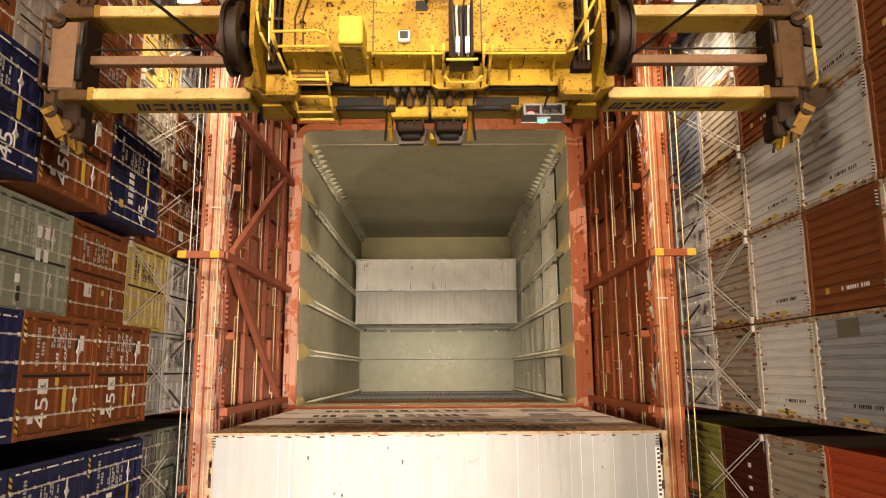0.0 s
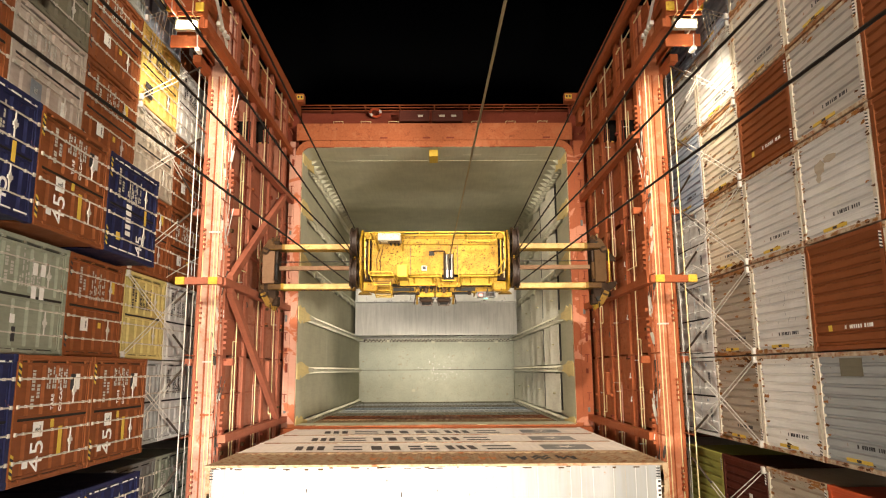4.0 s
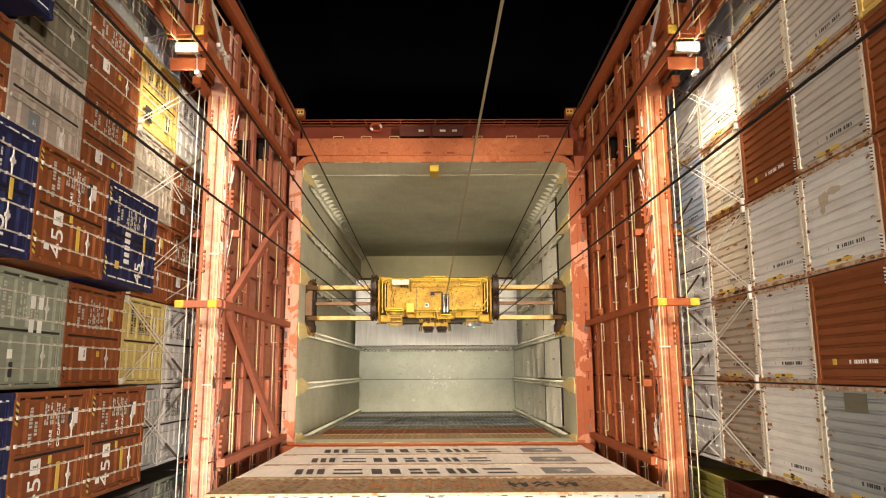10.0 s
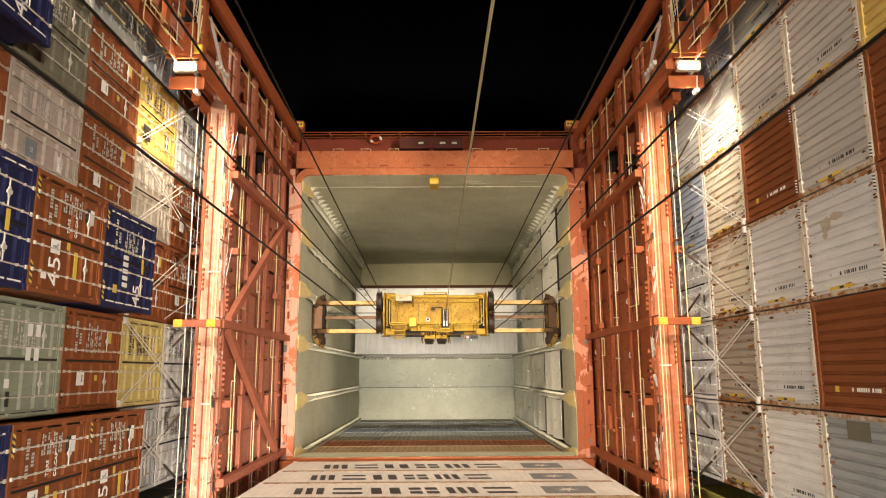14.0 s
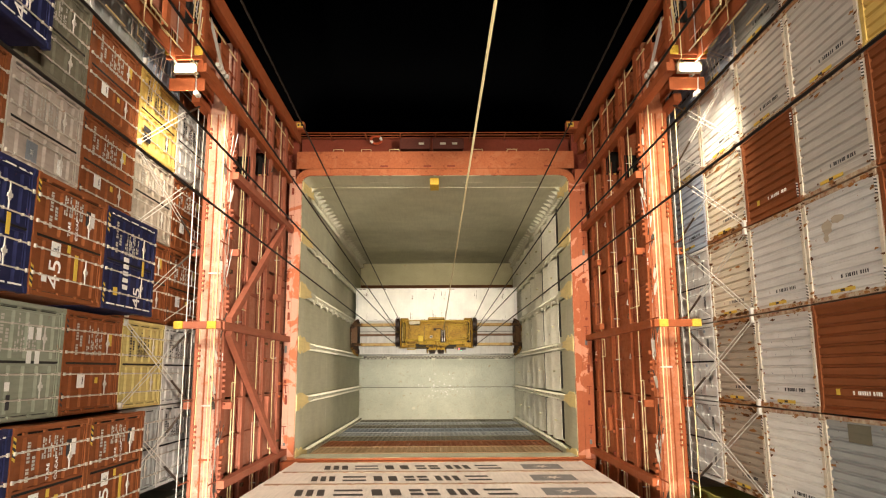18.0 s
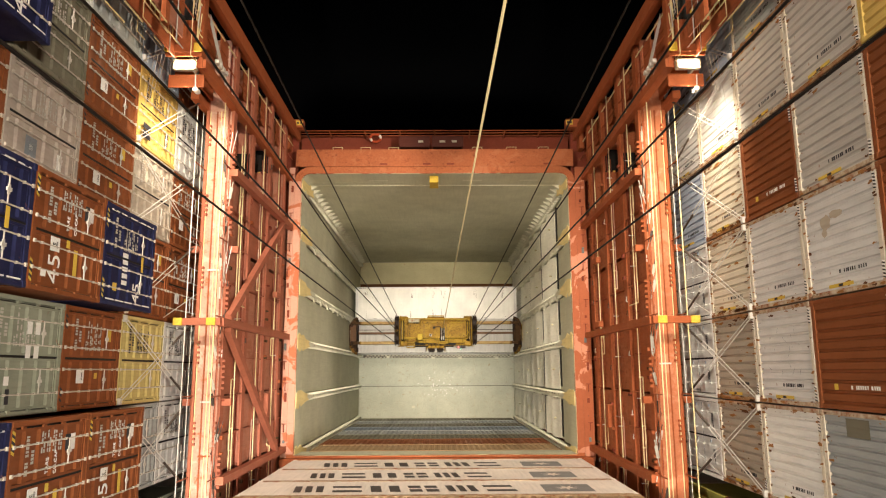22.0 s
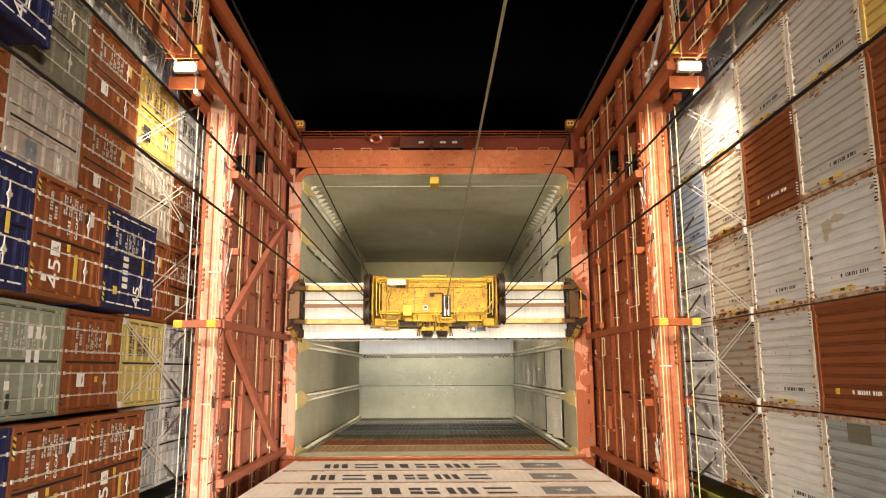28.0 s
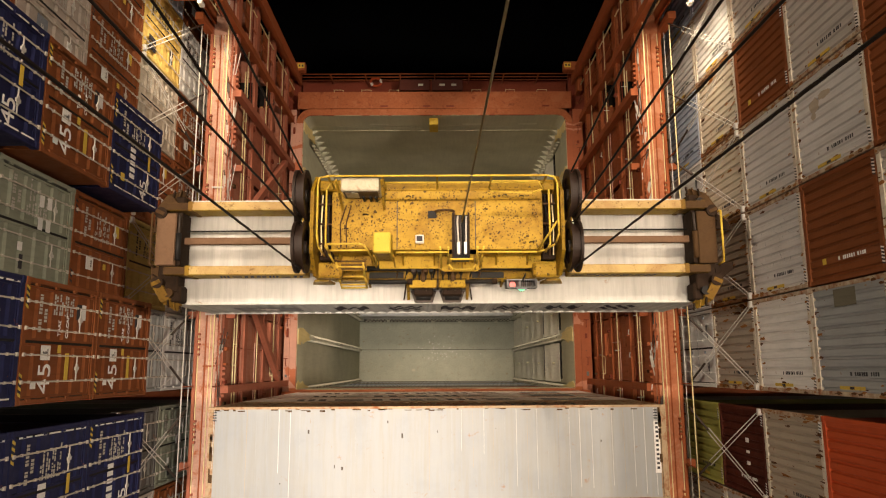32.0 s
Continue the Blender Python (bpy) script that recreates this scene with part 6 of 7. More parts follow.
def deck_fittings():
    for x in (-0.85, 0.78):
        part("seam", boxes((x, x + 0.02, -0.23, 0.79, DK, DK + 0.004)), DARK_STEEL, spreader)
    for x0, x1, y0, y1 in ((-2.1, -0.95, -0.2, 0.45), (0.9, 2.1, -0.2, 0.75)):
        part("deck_doubler", boxes((x0, x1, y0, y1, DK, DK + 0.008)), YELLOW, spreader)
    part("deck_opening", boxes((-0.20, -0.02, 0.42, 0.58, DK, DK + 0.012)), BLACK, spreader)
    light = part("deck_light", boxes((-0.46, -0.28, -0.12, 0.06, DK, DK + 0.10), bevel=0.02), GALV, spreader, "small grey deck light")
    part("deck_light_top", boxes((-0.43, -0.31, -0.08, 0.03, DK + 0.101, DK + 0.12)), MARK_DARK, light)
    part("cover_box", boxes((-1.28, -0.93, -0.40, 0.02, DK - 0.5, DK + 0.62), bevel=0.025), YELLOW_COVER, spreader, "bright yellow cover box")
    part("cover_plate", boxes((-1.24, -0.97, -0.405, -0.401, DK - 0.4, DK + 0.50)), YELLOW, spreader)
    for x in (-1.31, -0.91):
        part("cover_stay", strut((x, -0.38, DK + 0.1), (x, -0.52, LEDGE), 0.03, 0.05), YELLOW_GIRDER, spreader)
    cab = part("control_cabinet", boxes((-1.93, -1.16, 0.84, 1.10, DK + 0.10, DK + 0.72), bevel=0.02), CABINET, spreader, "pale grimy control cabinet on legs")
    part("cabinet_front", boxes((-1.89, -1.20, 0.826, 0.838, DK + 0.14, DK + 0.66)), DARK_STEEL, cab)
    part("cabinet_hatch", boxes((-1.85, -1.60, 0.816, 0.825, DK + 0.20, DK + 0.60)), CABINET, cab)
    for x in (-1.52, -1.38, -1.26):
        part("cable_gland", tubes([(x, 0.80, DK + 0.02), (x, 0.82, DK + 0.30)], r=0.03, n=8), BLACK, cab)
    for x in (-1.93, -1.55, -1.22):
        part("cabinet_leg", boxes((x, x + 0.06, 0.86, 0.94, DK, DK + 0.099)), BLACK, cab)
    for q in (-1, 1):
        part("cabinet_frame", strut((-1.545 + q * 0.43, 0.62, DK), (-1.545 + q * 0.45, 1.0, DK + 0.9), 0.05, 0.05), YELLOW, spreader)
    # cable basket
    bk = part("cable_basket", boxes((0.30, 0.66, -0.44, 0.48, DK, DK + 0.05)), BLACK, spreader, "dark cable basket with coiled cable")
    for x in (0.30, 0.62):
        part("basket_side", boxes((x, x + 0.04, -0.44, 0.48, DK + 0.051, DK + 0.26)), OIL_BROWN, bk)
    part("basket_front", boxes((0.30, 0.66, -0.47, -0.441, DK - 0.20, DK + 0.16)), DARK_STEEL, bk)
    for q in range(5):
        part("cable_coil", tubes([(0.36 + 0.06 * q, 0.44, DK + 0.10), (0.35 + 0.06 * q, 0.28, DK + 0.2), (0.37 + 0.055 * q, -0.05, DK + 0.15), (0.40 + 0.045 * q, -0.37, DK + 0.10)], r=0.020, n=6), (DARK_STEEL, BAR, DARK_STEEL, BLACK, BAR)[q], bk)
    for x in (0.43, 0.57):
        part("white_plug", boxes((x - 0.032, x + 0.032, -0.37, -0.12, DK + 0.19, DK + 0.25), bevel=0.01), WHITE, bk)
    part("front_bar", tubes([(0.25, -0.48, DK + 0.24), (0.72, -0.48, DK + 0.24)], r=0.022), YELLOW_BRIGHT, bk)
    arc = [(-0.04 + 0.19 * (1 - math.cos(radians(a))), 0.56, DK + 0.04 + 0.14 * math.sin(radians(a))) for a in range(0, 181, 30)]
    part("conduit", tubes(arc, [(0.34, 0.56, DK + 0.04), (0.36, 0.45, DK + 0.06)], r=0.026), RUSTY_STEEL, spreader)
    for q in range(2):
        part("hose", tubes([(-2.0 + 0.12 * q, -0.20, DK + 0.03), (-2.02 + 0.12 * q, 0.3, DK + 0.03), (-1.9 + 0.1 * q, 0.7, DK + 0.03)], r=0.014, n=6), RUSTY_STEEL, spreader)
    for x, y, z in ((-1.9, 0.2, 0.0), (-1.5, 0.5, 0.0), (1.0, 0.6, 0.0), (1.95, -0.1, 0.0), (1.4, 0.88, 0.1), (1.75, 0.86, 0.1), (-0.6, 0.86, 0.1)):
        part("lifting_eye", tubes([(x - 0.04, y, DK + z), (x - 0.03, y, DK + z + 0.09), (x + 0.03, y, DK + z + 0.09), (x + 0.04, y, DK + z)], r=0.012, n=6), OIL_BROWN, spreader)
    # rails: full height behind, low along the front edge, hoops over the end bays
    for pts in ([(-2.12, 1.06, DK + 1.0), (2.15, 1.06, DK + 1.0)], [(-1.1, 1.06, DK + 0.5), (2.15, 1.06, DK + 0.5)],
                [(-2.34, -0.36, DK - 0.05), (-2.34, -0.30, DK + 0.75), (-2.34, -0.1, DK + 0.95), (-2.34, 0.92, DK + 0.95), (-2.30, 1.03, DK + 0.99), (-2.12, 1.06, DK + 1.0)],
                [(-2.24, -0.30, DK - 0.1), (-2.24, -0.26, DK + 0.50), (-2.24, 0.90, DK + 0.50), (-2.15, 1.04, DK + 0.52)],
                [(2.36, -0.10, DK + 0.95), (2.36, 0.92, DK + 0.95), (2.30, 1.03, DK + 0.99), (2.15, 1.06, DK + 1.0)],
                [(0.84, -0.31, DK + 0.08), (2.05, -0.31, DK + 0.08), (2.2, -0.30, DK + 0.25), (2.33, -0.25, DK + 0.7), (2.36, -0.10, DK + 0.95)],
                [(2.26, -0.28, DK - 0.1), (2.26, -0.22, DK + 0.5), (2.26, 0.9, DK + 0.5)], [(2.06, -0.28, DK + 0.05), (2.36, 0.18, DK + 0.93)],
                [(-0.84, -0.31, DK + 0.08), (0.22, -0.31, DK + 0.08)],
                [(-2.2, -0.22, DK + 0.60), (-1.55, -0.22, DK + 0.62), (-1.46, -0.24, DK + 0.55), (-1.34, -0.44, LEDGE)], [(-2.2, -0.30, DK + 0.30), (-1.44, -0.30, DK + 0.30)],
                [(-2.2, -0.22, DK + 0.60), (-2.22, -0.34, DK + 0.2), (-2.16, -0.52, LEDGE)],
                [(0.22, -0.22, DK + 0.2), (0.22, -0.50, DK - 0.28), (0.32, -0.62, LEDGE + 0.24), (0.72, -0.62, LEDGE + 0.24), (0.82, -0.50, DK - 0.28), (0.82, -0.22, DK + 0.2)],
                [(0.05, -0.20, DK + 0.1), (0.08, -0.55, LEDGE + 0.03)], [(0.95, -0.20, DK + 0.1), (0.90, -0.55, LEDGE + 0.03)],
                [(1.1, 1.00, DK + 0.80), (2.0, 1.00, DK + 0.80), (2.1, 0.86, DK + 0.7), (1.9, 0.80, DK + 0.62), (1.1, 0.84, DK + 0.62)]):
        part("handrail", tubes(pts, r=0.021), YELLOW_PIPE, spreader)
    for x, y, z in ((-2.15, 1.06, 1.0), (-1.08, 1.06, 1.0), (0.0, 1.06, 1.0), (1.08, 1.06, 1.0), (2.15, 1.06, 1.0), (-0.84, -0.31, 0.08), (-0.3, -0.31, 0.08), (0.22, -0.31, 0.08), (0.84, -0.31, 0.08), (1.45, -0.31, 0.08), (2.05, -0.31, 0.08)):
        part("rail_post", tubes([(x, y, DK - 0.02), (x, y, DK + z)], r=0.02, n=6), YELLOW_PIPE, spreader)
    st = part("step", boxes((-2.2, -1.50, -0.62, -0.40, -1.30, -1.27)), YELLOW_GIRDER, spreader, "worn step plate with rungs")
    for q in range(3):
        part("tread_bar", boxes((-2.18, -1.52, -0.60 + 0.08 * q, -0.57 + 0.08 * q, -1.269, -1.25)), RUSTY_STEEL, st)
    for z, y in ((-1.22, -0.55), (-1.48, -0.72), (-1.78, -0.86), (-2.0, -0.90)):
        part("rung", tubes([(-2.12, y, z), (-1.56, y, z)], r=0.022), YELLOW_PIPE, st)
    for x in (-2.12, -1.56):
        part("stile", tubes([(x, -0.48, -1.1), (x, -0.72, -1.48), (x, -0.90, -2.05)], r=0.022), YELLOW_PIPE, st)


def main_frame():
    """The box under the headblock: recess with hydraulics, front beam, end shoulders."""
    part("main_frame", boxes((-2.95, 2.95, -0.520, 1.0, -2.38, -1.74), bevel=0.03), YELLOW_GIRDER, spreader)
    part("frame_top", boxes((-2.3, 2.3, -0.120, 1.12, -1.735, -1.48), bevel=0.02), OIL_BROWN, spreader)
    # black plate over the yellow ledge puts shade into the recess
    part("oil_tray", boxes((-2.1, 2.1, -0.510, -0.125, -1.738, -1.70)), BLACK, spreader, "black plate standing for the shade in the recess")
    part("front_beam", boxes((-2.25, 2.25, -0.740, -0.525, -2.44, -1.86), bevel=0.02), YELLOW_GIRDER, spreader)
    for s in (-1, 1):
        xs = [s * v for v in (2.26, 2.95, 2.95, 2.62, 2.26)]
        part("frame_shoulder", slab(list(zip(xs, (-0.74, -0.50, 1.10, 1.16, 1.16))), 2, -2.34, -1.60), YELLOW, spreader)
        part("shoulder_web", slab(list(zip([s * v for v in (2.30, 2.80, 2.66, 2.36)], (-2.28, -2.28, -1.68, -1.68))), 1, -0.80, -0.755), YELLOW_GIRDER, spreader)
    for x0, x1, y, z in ((-1.9, -0.6, -0.44, -1.62), (-1.6, -0.5, -0.54, -1.60), (0.5, 1.4, -0.44, -1.62), (0.6, 2.0, -0.54, -1.58), (-1.5, -0.55, -0.80, -1.78), (0.6, 1.30, -0.80, -1.78)):
        part("hydraulic_cylinder", tubes([(x0, y, z), (x1, y, z)], r=0.05), BLACK if y < -0.5 else RUSTY_STEEL, spreader)
        part("cylinder_head", tubes([(x1 - 0.12, y, z), (x1, y, z)], r=0.065), OIL_BROWN, spreader)
    for q in range(10):
        x = -0.9 + q * 0.2
        part("hydraulic_hose", tubes([(x, -0.180, -1.50), (x + 0.05, -0.420, -1.52 - 0.02 * (q % 3)), (x + 0.03, -0.60, -1.70), (x, -0.70, -1.86)], r=0.018, n=6), BLACK if q % 3 else RUSTY_STEEL, spreader)
    for x0, x1 in ((-2.2, -1.55), (-1.50, -0.74), (0.74, 1.40), (1.45, 2.2)):
        part("front_panel", boxes((x0, x1, -0.752, -0.741, -2.36, -1.94)), YELLOW_SIDE, spreader)
    for x in (-1.525, 1.425):
        part("panel_rib", slab([(-0.742, -2.40), (-0.86, -2.40), (-0.80, -1.90), (-0.742, -1.90)], 0, x - 0.02, x + 0.02), YELLOW_GIRDER, spreader)
    for x0, x1 in ((-1.5, -0.75), (0.75, 1.45)):
        part("slot", boxes((x0, x1, -0.720, -0.580, -1.858, -1.852)), BLACK, spreader)
    for k in range(15):
        x = -2.1 + 0.3 * k
        part("bolt", boxes((x - 0.02, x + 0.02, -0.765, -0.753, -1.92, -1.88)), DARK_STEEL, spreader)
    # twin-lift gear in the middle
    gear = part("center_gear", boxes((-0.60, 0.60, -0.86, -0.750, -2.35, -2.00), bevel=0.03), BLACK, spreader, "dark hydraulic gear under yellow bars")
    for x in (-0.32, 0.32):
        part("gear_cover", boxes((x - 0.30, x + 0.30, -0.93, -0.755, -1.96, -1.80), bevel=0.02), YELLOW_CLEAN, gear)
        part("gear_arm", boxes((x - 0.04, x + 0.04, -0.80, -0.50, -1.799, -1.70), bevel=0.01), RUSTY_STEEL, gear)
        for q, mat in ((-0.20, DARK_STEEL), (-0.08, BLACK), (0.06, RUSTY_STEEL), (0.18, BLACK)):
            part("cylinder", tubes([(x + q, -0.62, -1.72), (x + q, -0.58, -1.50)], r=0.045), mat, gear)
            part("hose_loop", tubes([(x + q, -0.62, -1.72), (x + q * 1.1, -0.96, -1.98), (x + q * 1.2, -0.98, -2.25)], r=0.018, n=6), BLACK if q < 0 else DARK_STEEL, gear)
        part("foot", slab([(x - 0.29, -0.94), (x - 0.20, -1.20), (x + 0.20, -1.20), (x + 0.29, -0.94)], 2, -2.47, -2.36), DARK_STEEL, gear)
        part("foot_web", boxes((x - 0.22, x + 0.22, -1.08, -0.90, -2.355, -2.02), bevel=0.03), OIL_BROWN, gear)
        part("foot_roller", tubes([(x - 0.16, -1.10, -2.28), (x + 0.16, -1.10, -2.28)], r=0.06), BLACK, gear)
    for x in (-0.66, 0.66):
        s = -1 if x < 0 else 1
        part("side_cheek", slab([(-1.14, -2.44), (-0.74, -2.44), (-0.66, -1.74), (-0.80, -1.74), (-0.92, -2.05)], 0, x - 0.03, x + 0.03), YELLOW_GIRDER, gear)
        part("cheek_brace", strut((x + s * 0.02, -0.78, -1.80), (x + s * 0.10, -1.12, -2.40), 0.03, 0.06), OIL_BROWN, gear)
    part("gear_post", boxes((-0.02, 0.02, -0.95, -0.56, -2.05, -1.60)), OIL_BROWN, gear)
    bk2 = part("back_gear", boxes((-0.62, 0.62, 1.18, 1.36, -2.35, -1.9), bevel=0.03), YELLOW_GIRDER, spreader)
    part("back_rail", tubes([(-0.6, 1.40, -1.7), (0.6, 1.40, -1.7)], r=0.03), YELLOW_BRIGHT, bk2)
    for x in (-0.55, 0.55):
        part("back_post", boxes((x - 0.03, x + 0.03, 1.30, 1.42, -1.9, -1.66)), YELLOW_GIRDER, bk2)


def signal_lamps():
    """A lamp housing: a red lens deep in its well on top, a green one under a hood in front."""
    panel = part("signal_panel", boxes((1.50, 1.54, -0.95, -0.76, -2.05, -1.70), (2.12, 2.16, -0.95, -0.76, -2.05, -1.70), (1.541, 2.119, -0.79, -0.76, -2.05, -1.70),
                                      (1.541, 2.119, -0.95, -0.93, -2.05, -1.70), (1.541, 2.119, -0.929, -0.791, -2.05, -1.98), (1.76, 1.80, -0.929, -0.791, -1.979, -1.70)), PAINTS["dark_grey"], spreader, "grey signal lamp housing, one lens lit")
    for i, x in enumerate((1.65, 1.88, 2.0)):
        bm = bmesh.new()
        disc(bm, (x, -0.86, -1.955 if i == 0 else -1.80), 2, 0.002, 0.066 if i == 0 else 0.05, 0.03, 16)
        part("top_lamp", bm, RED_LIGHT if i == 0 else DARK_STEEL, panel)
    for k in range(7):
        part("grille_bar", boxes((1.81 + 0.045 * k, 1.825 + 0.045 * k, -0.929, -0.791, -1.715, -1.70)), BLACK, panel)
    bm = bmesh.new()
    disc(bm, (1.83, -0.965, -1.92), 1, 0.002, 0.075, 0.03, 16)
    disc(bm, (1.83, -0.985, -1.92), 1, 0.002, 0.045, 0.02, 16)
    part("front_lamp", bm, GREEN_LIGHT, panel, "green signal lens")
    part("hood", boxes((1.72, 1.94, -0.99, -0.951, -1.79, -1.775)), MARK_GREY, panel)
    part("signal_wire", tubes([(1.84, -0.80, -1.70), (1.86, -0.70, -1.3)], r=0.016, n=6), BLACK, panel)
    part("panel_edge", boxes((1.50, 2.16, -0.958, -0.951, -2.05, -2.02)), WHITE, panel)


def telescopic_arms():
    for s in (-1, 1):
        for y in (-0.53, 0.91):
            a, b = sorted((s * 2.9, s * 5.50))
            arm = part("telescopic_beam", boxes((a, b, y - 0.10, y + 0.10, -2.42, -1.80), bevel=0.02), YELLOW_SIDE, spreader)
            part("wear_strip", boxes((a, b, y - 0.085, y + 0.085, -1.799, -1.788)), YELLOW_WORN, arm, "grease-stained top flange")
            a, b = sorted((s * 5.501, s * 6.0))
            inner = part("inner_beam", boxes((a, b, y - 0.09, y + 0.09, -2.40, -1.82), bevel=0.02), YELLOW_OILY, spreader, "oil-darkened sliding beam")
            part("wear_strip", boxes((a, b, y - 0.075, y + 0.075, -1.819, -1.81)), RUSTY_STEEL, inner)
            part("beam_collar", boxes((min(s * 5.42, s * 5.53), max(s * 5.42, s * 5.53), y - 0.112, y + 0.112, -2.43, -1.785), bevel=0.01), YELLOW_DIRTY, arm)
            if y < 0:
                for i in range(7):
                    x = (-4.88 if s < 0 else 2.98) + i * 0.272
                    part("painted_shape", emblem_shape(i, x, y - 0.1035, -2.28, 0.235, 0.30, 0.22), PAINTS["navy"], arm)
        part("pull_rod", boxes((min(s * 2.9, s * 5.8), max(s * 2.9, s * 5.8), 0.10, 0.25, -2.22, -2.06), bevel=0.01), LIT_DUSTY_BROWN, spreader)
        part("chain", tubes([(s * 3.0, 0.42, -2.2), (s * 5.7, 0.42, -2.2)], r=0.02, n=6), BLACK, spreader)
        end_frame(s)


def end_frame(s):
    def X(a, b):
        return tuple(sorted((s * a, s * b)))
    end = part("end_beam", boxes((*X(5.74, 6.20), -0.98, 1.05, -2.46, -2.02), bevel=0.03), OIL_BROWN, spreader, "greasy brown end beam")
    # left cover painted in the lit brown, right one left dark
    part("end_cover", boxes((*X(5.80, 6.22), -0.40, 0.78, -2.018, -1.90), bevel=0.02), LIT_DUSTY_BROWN if s < 0 else RUSTY_STEEL, end)
    part("inner_plate", boxes((*X(5.66, 5.738), -0.40, 0.78, -2.40, -1.86), bevel=0.01), OIL_BROWN, end)
    part("end_rail", tubes([(s * 6.27, -0.42, -2.0), (s * 6.27, -0.38, -1.72), (s * 6.27, 0.74, -1.72), (s * 6.27, 0.78, -2.0)], r=0.026), YELLOW_PIPE if s > 0 else RUSTY_STEEL, end)
    if s < 0:
        part("cover_plate", boxes((-6.23, -5.82, -0.38, 0.76, -1.899, -1.885)), LIT_DUSTY_BROWN, end, "plain brown cover plate")
    part("drive_cylinder", tubes([(s * 5.70, -0.30, -1.80), (s * 5.70, 0.30, -1.80)], r=0.06, n=12), BLACK if s < 0 else RUSTY_STEEL, end)
    part("cylinder_rod", tubes([(s * 5.70, 0.30, -1.80), (s * 5.70, 0.72, -1.82)], r=0.03), DARK_STEEL, end)
    for g in (-1, 1):
        y = g * 1.0
        part("twistlock_box", boxes((*X(5.68, 6.14), *sorted((g * 0.82, g * 1.20)), -2.49, -2.06), bevel=0.04), OIL_BROWN, end)
        part("twistlock_cap", tubes([(s * 5.92, y, -2.06), (s * 5.92, y, -1.94)], r=0.10, n=12), RUSTY_STEEL if s < 0 else BLACK, end)
        bm = bmesh.new()
        disc(bm, (s * 6.14, g * 0.78, -1.96), 2, 0.02, 0.13, 0.24, 16)
        fl = part("flipper_pivot", bm, OIL_BROWN, end, "rusty corner flipper on its pivot")
        arm = bmesh.new()
        yel = YELLOW_DIRTY if g < 0 else RUSTY_STEEL
        beam(arm, (s * 6.18, g * 0.74, -1.86), (s * 5.98, g * 1.16, -2.02), 0.20, 0.10)
        beam(arm, (s * 6.00, g * 1.14, -2.02), (s * 5.78, g * 1.30, -2.30), 0.18, 0.08)
        part("flipper_arm", arm, yel, fl)
        for q in range(3):
            c = 5.94 - 0.10 * q
            part("flipper_rib", strut((s * c, g * (1.12 + 0.07 * q), -1.99 - 0.11 * q), (s * (c - 0.02), g * (1.32 + 0.05 * q), -2.03 - 0.11 * q), 0.03, 0.05), yel if q % 2 else OIL_BROWN, fl)
        part("flipper_plate", slab([(s * 6.18, g * 0.42), (s * (6.60 if s > 0 else 6.36), g * 0.36), (s * (6.56 if s > 0 else 6.34), g * 0.54), (s * 6.34, g * 0.72), (s * 6.20, g * 0.74)], 2, -2.10, -2.02), OIL_BROWN if s > 0 else RUSTY_STEEL, fl)
        part("flipper_claw", strut((s * 6.24, g * 0.60, -2.02), (s * 6.40, g * 0.86, -2.40), 0.14, 0.06), OIL_BROWN, fl)


headblock_frame()
deck_fittings()
main_frame()
signal_lamps()
telescopic_arms()

# ================= hoist ropes =================
LONG = 62.0                                  # the ropes run on past the trolley to the boom
ROPES = []


def strand(rope, r, mat):
    """A laid wire rope: one lobed section that twists along its length."""
    bm = bmesh.new()
    rings = []
    for k in range(421):
        turn = 0.42 * k
        rings.append([bm.verts.new(((r if q % 2 else 0.74 * r) * math.cos(turn + math.pi * q / 5), (r if q % 2 else 0.74 * r) * math.sin(turn + math.pi * q / 5), LONG * k / 420)) for q in range(10)])
    for u, v in zip(rings, rings[1:]):
        for i in range(10):
            bm.faces.new((u[i], u[(i + 1) % 10], v[(i + 1) % 10], v[i])).smooth = True
    return part("strand", bm, mat, rope)


for s in (-1, 1):
    for yb, ahead in ((-0.98, 2.9), (-0.06, 4.0), (0.06, 5.5), (0.98, 7.7)):
        rope = thing("hoist_rope", "dark greased steel wire hoist rope of the crane", "rope", "hoist ropes")
        ROPES.append((strand(rope, 0.021, ROPE), Vector((s * 2.72, yb + OY, -0.35)), (s * 3.8, ahead)))
rope = thing("spreader_cable", "yellowish electric cable running down to the spreader basket", "cable")
ROPES.append((part("strand", tubes([(0, 0, 0), (0, 0, LONG)], r=0.016, n=10), CABLE, rope), Vector((0.50, 0.3, DK + 0.2)), (0.0, 3.6)))
# the slack cable swings a little: time and offset of its upper end from the cab
SWAY = [(0.0, 0.68), (1.0, 0.70), (2.0, 0.72), (3.0, 0.77), (6.0, 0.66), (8.0, 0.70), (11.0, 0.68), (12.0, 0.63), (14.0, 0.55), (17.0, 0.56), (20.0, 0.59), (23.0, 0.73), (25.0, 0.52), (28.0, 0.71), (30.0, 0.80), (32.0, 0.75)]


def blend(rows, t):
    """The pose between two rows at t."""
    for (t0, a), (t1, b) in zip(rows, rows[1:]):
        if t0 <= t <= t1:
            f = (t - t0) / (t1 - t0)
            return Matrix.LocRotScale(a.translation.lerp(b.translation, f), a.to_quaternion().slerp(b.to_quaternion(), f), None)
    return rows[-1][1]


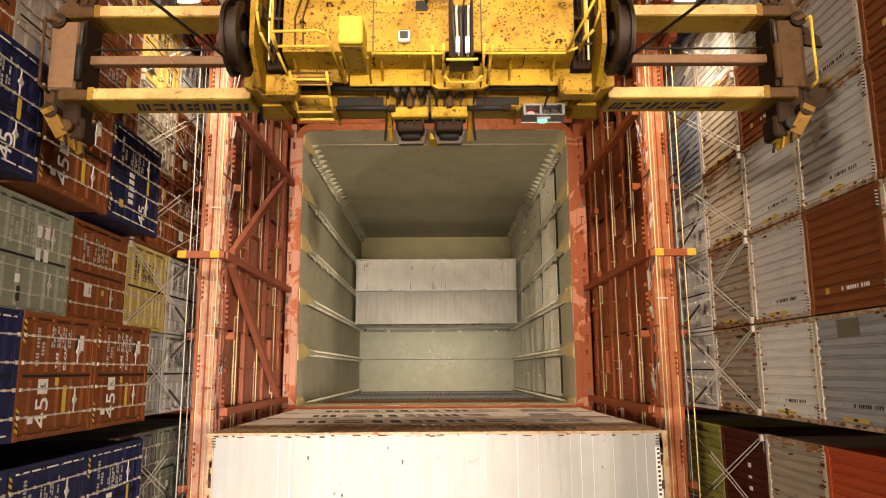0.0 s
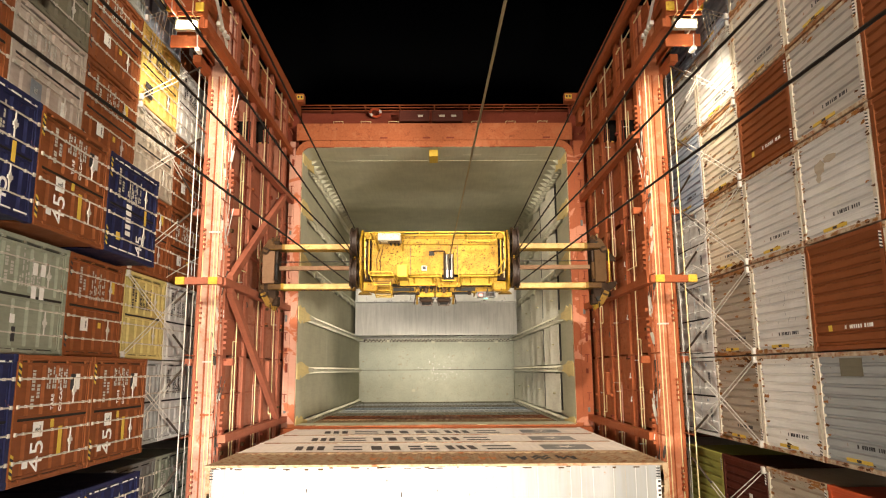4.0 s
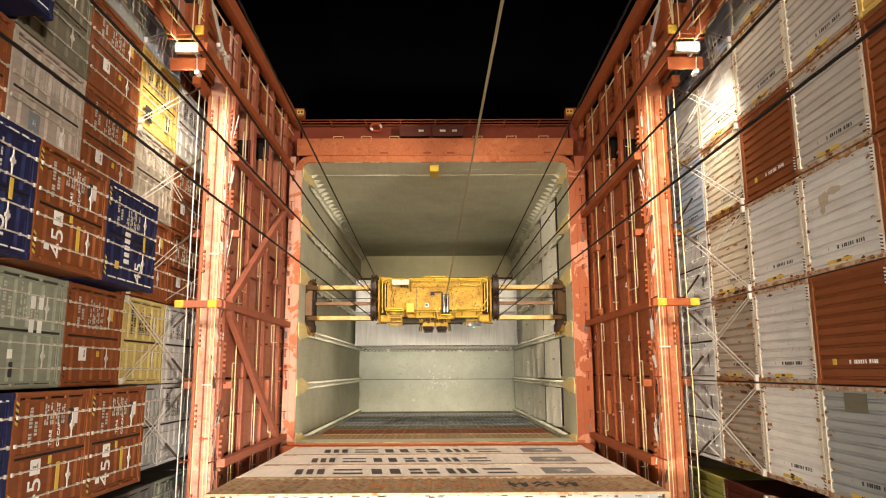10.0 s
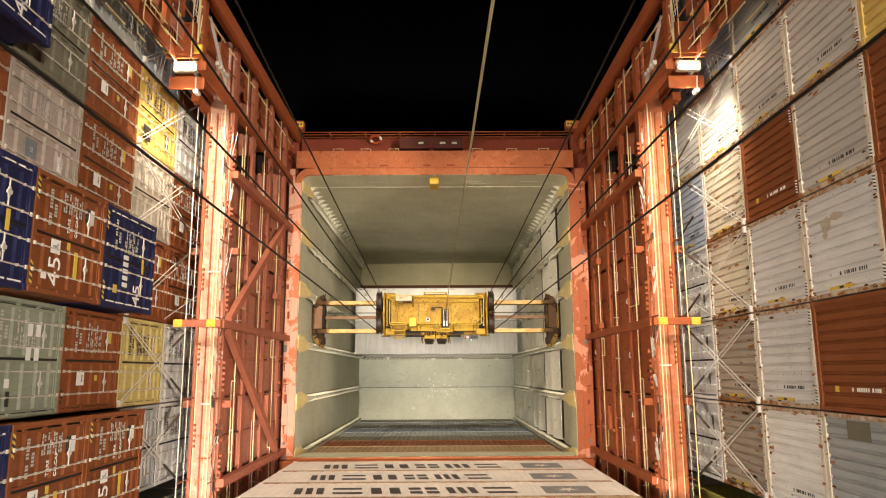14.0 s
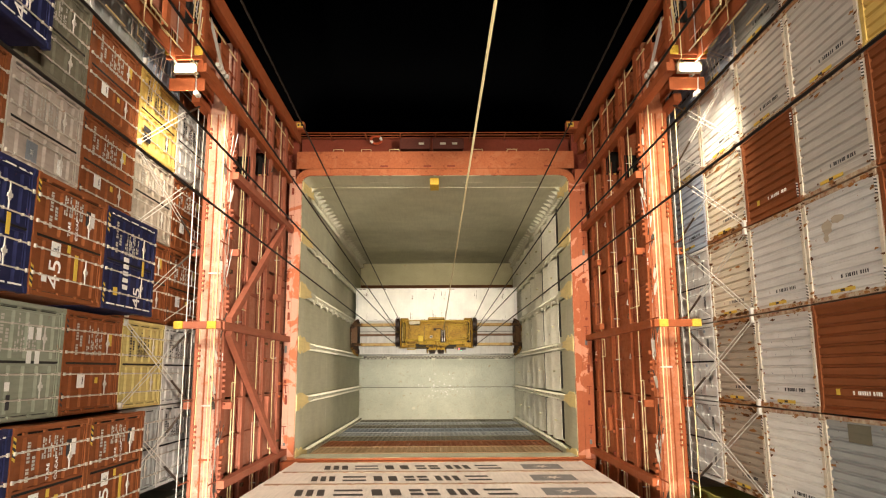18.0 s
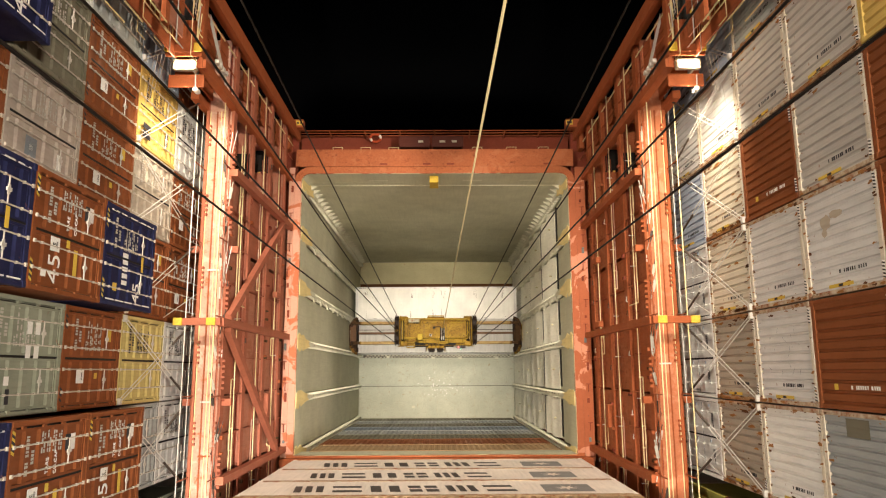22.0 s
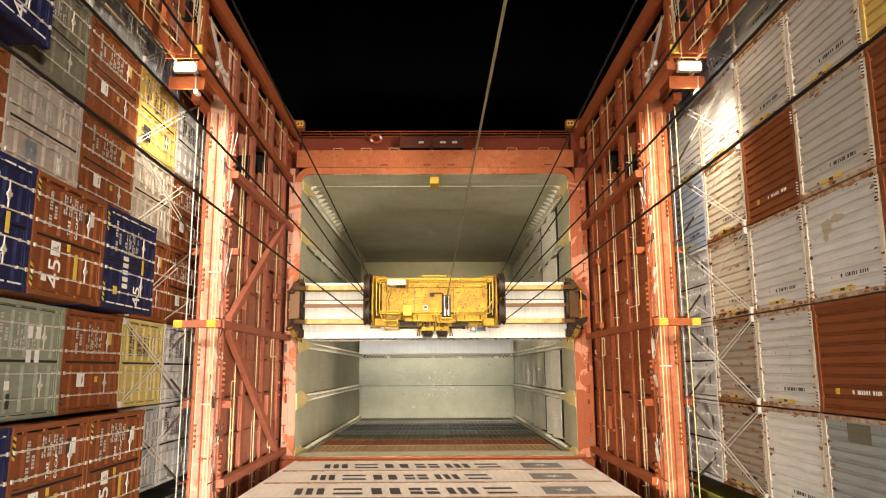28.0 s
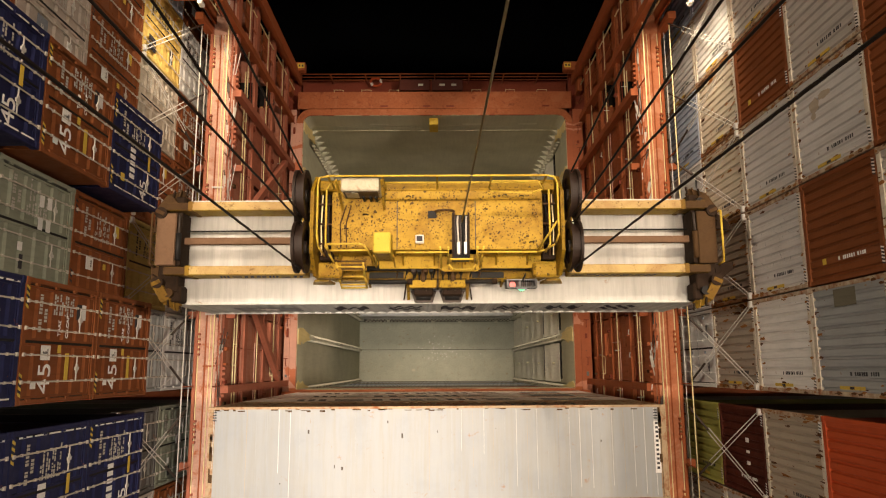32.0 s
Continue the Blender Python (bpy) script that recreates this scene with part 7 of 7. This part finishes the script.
def motions():
    rows = [
    (0.0, pose(-0.45, 2.84, 48.81)),
    (0.5, pose(-0.46, 2.30, 46.60)),
    (1.0, pose(-0.39, 1.51, 43.74)),
    (1.5, pose(-0.28, 0.98, 41.75)),
    (2.0, pose(-0.20, 1.01, 40.10)),
    (2.5, pose(-0.17, 1.30, 39.13)),
    (3.0, pose(-0.25, 1.85, 37.65)),
    (3.5, pose(-0.35, 2.22, 36.07)),
    (5.5, pose(-0.52, 2.20, 31.53)),
    (6.0, pose(-0.48, 2.13, 30.64)),
    (6.5, pose(-0.46, 2.04, 29.82)),
    (7.0, pose(-0.42, 2.06, 28.84)),
    (7.5, pose(-0.40, 2.09, 28.05)),
    (8.0, pose(-0.41, 2.15, 27.79)),
    (8.5, pose(-0.43, 2.22, 27.38)),
    (9.0, pose(-0.47, 2.22, 27.06)),
    (9.5, pose(-0.50, 2.25, 26.89)),
    (10.0, pose(-0.49, 2.41, 26.77)),
    (10.5, pose(-0.48, 2.59, 26.48)),
    (11.0, pose(-0.47, 2.57, 26.74)),
    (11.5, pose(-0.49, 2.52, 26.84)),
    (12.0, pose(-0.48, 2.60, 26.55)),
    (12.5, pose(-0.48, 2.64, 26.56)),
    (13.0, pose(-0.48, 2.63, 26.26)),
    (13.5, pose(-0.49, 2.61, 25.40)),
    (14.0, pose(-0.48, 2.57, 23.90)),
    (14.5, pose(-0.50, 2.51, 21.74)),
    (16.5, pose(-0.51, 2.53, 11.00)),
    (17.0, pose(-0.52, 2.51, 9.40)),
    (17.5, pose(-0.50, 2.50, 8.29)),
    (18.0, pose(-0.50, 2.50, 8.29)),
    (19.0, pose(-0.50, 2.50, 8.29)),
    (20.0, pose(-0.50, 2.50, 8.29)),
    (21.0, pose(-0.50, 2.50, 8.29)),
    (21.5, pose(-0.50, 2.50, 8.29)),
    (22.0, pose(-0.51, 2.51, 8.65)),
    (22.5, pose(-0.52, 2.51, 9.80)),
    (23.0, pose(-0.52, 2.52, 11.45)),
    (23.5, pose(-0.50, 2.52, 13.15)),
    (24.0, pose(-0.51, 2.53, 15.20)),
    (24.5, pose(-0.50, 2.55, 17.00)),
    (25.0, pose(-0.49, 2.56, 18.75)),
    (25.5, pose(-0.48, 2.60, 20.50)),
    (27.5, pose(-0.49, 2.58, 27.69)),
    (28.0, pose(-0.49, 2.62, 29.76)),
    (28.5, pose(-0.48, 2.65, 31.67)),
    (29.0, pose(-0.45, 2.85, 33.46)),
    (29.5, pose(-0.46, 3.14, 35.21)),
    (30.0, pose(-0.42, 3.32, 37.22)),
    (30.5, pose(-0.39, 3.11, 39.14)),
    (31.0, pose(-0.35, 2.32, 40.80)),
    (31.5, pose(-0.35, 1.07, 42.63)),
    (32.0, pose(-0.33, -0.07, 44.40)),
    ]
    walk(spreader, rows)
    lift_rows = [(0.0, pose(HOLD_X, 1.29, 2.9)), (21.5, pose(HOLD_X, 1.29, 2.9))]
    for t, m in rows:
        if t > 21.6:
            p = m.translation
            lift_rows.append((t, pose(p.x + 6.05, p.y - CW / 2, p.z - 5.39)))
    walk(lifted, lift_rows)
    # ropes run from the sheaves to the trolley that carries the cab
    for ob, low, (ox, oy) in ROPES:
        keys = []
        for t, m in rows:
            b = m @ low
            reach = ox or float(np.interp(t, [q[0] for q in SWAY], [q[1] for q in SWAY]))
            d = blend(PATH, t) @ Vector((reach, oy, 0.0)) - b
            keys.append((t, Matrix.Translation(b) @ d.to_track_quat("Z", "Y").to_matrix().to_4x4()))
        walk(ob, keys)


motions()
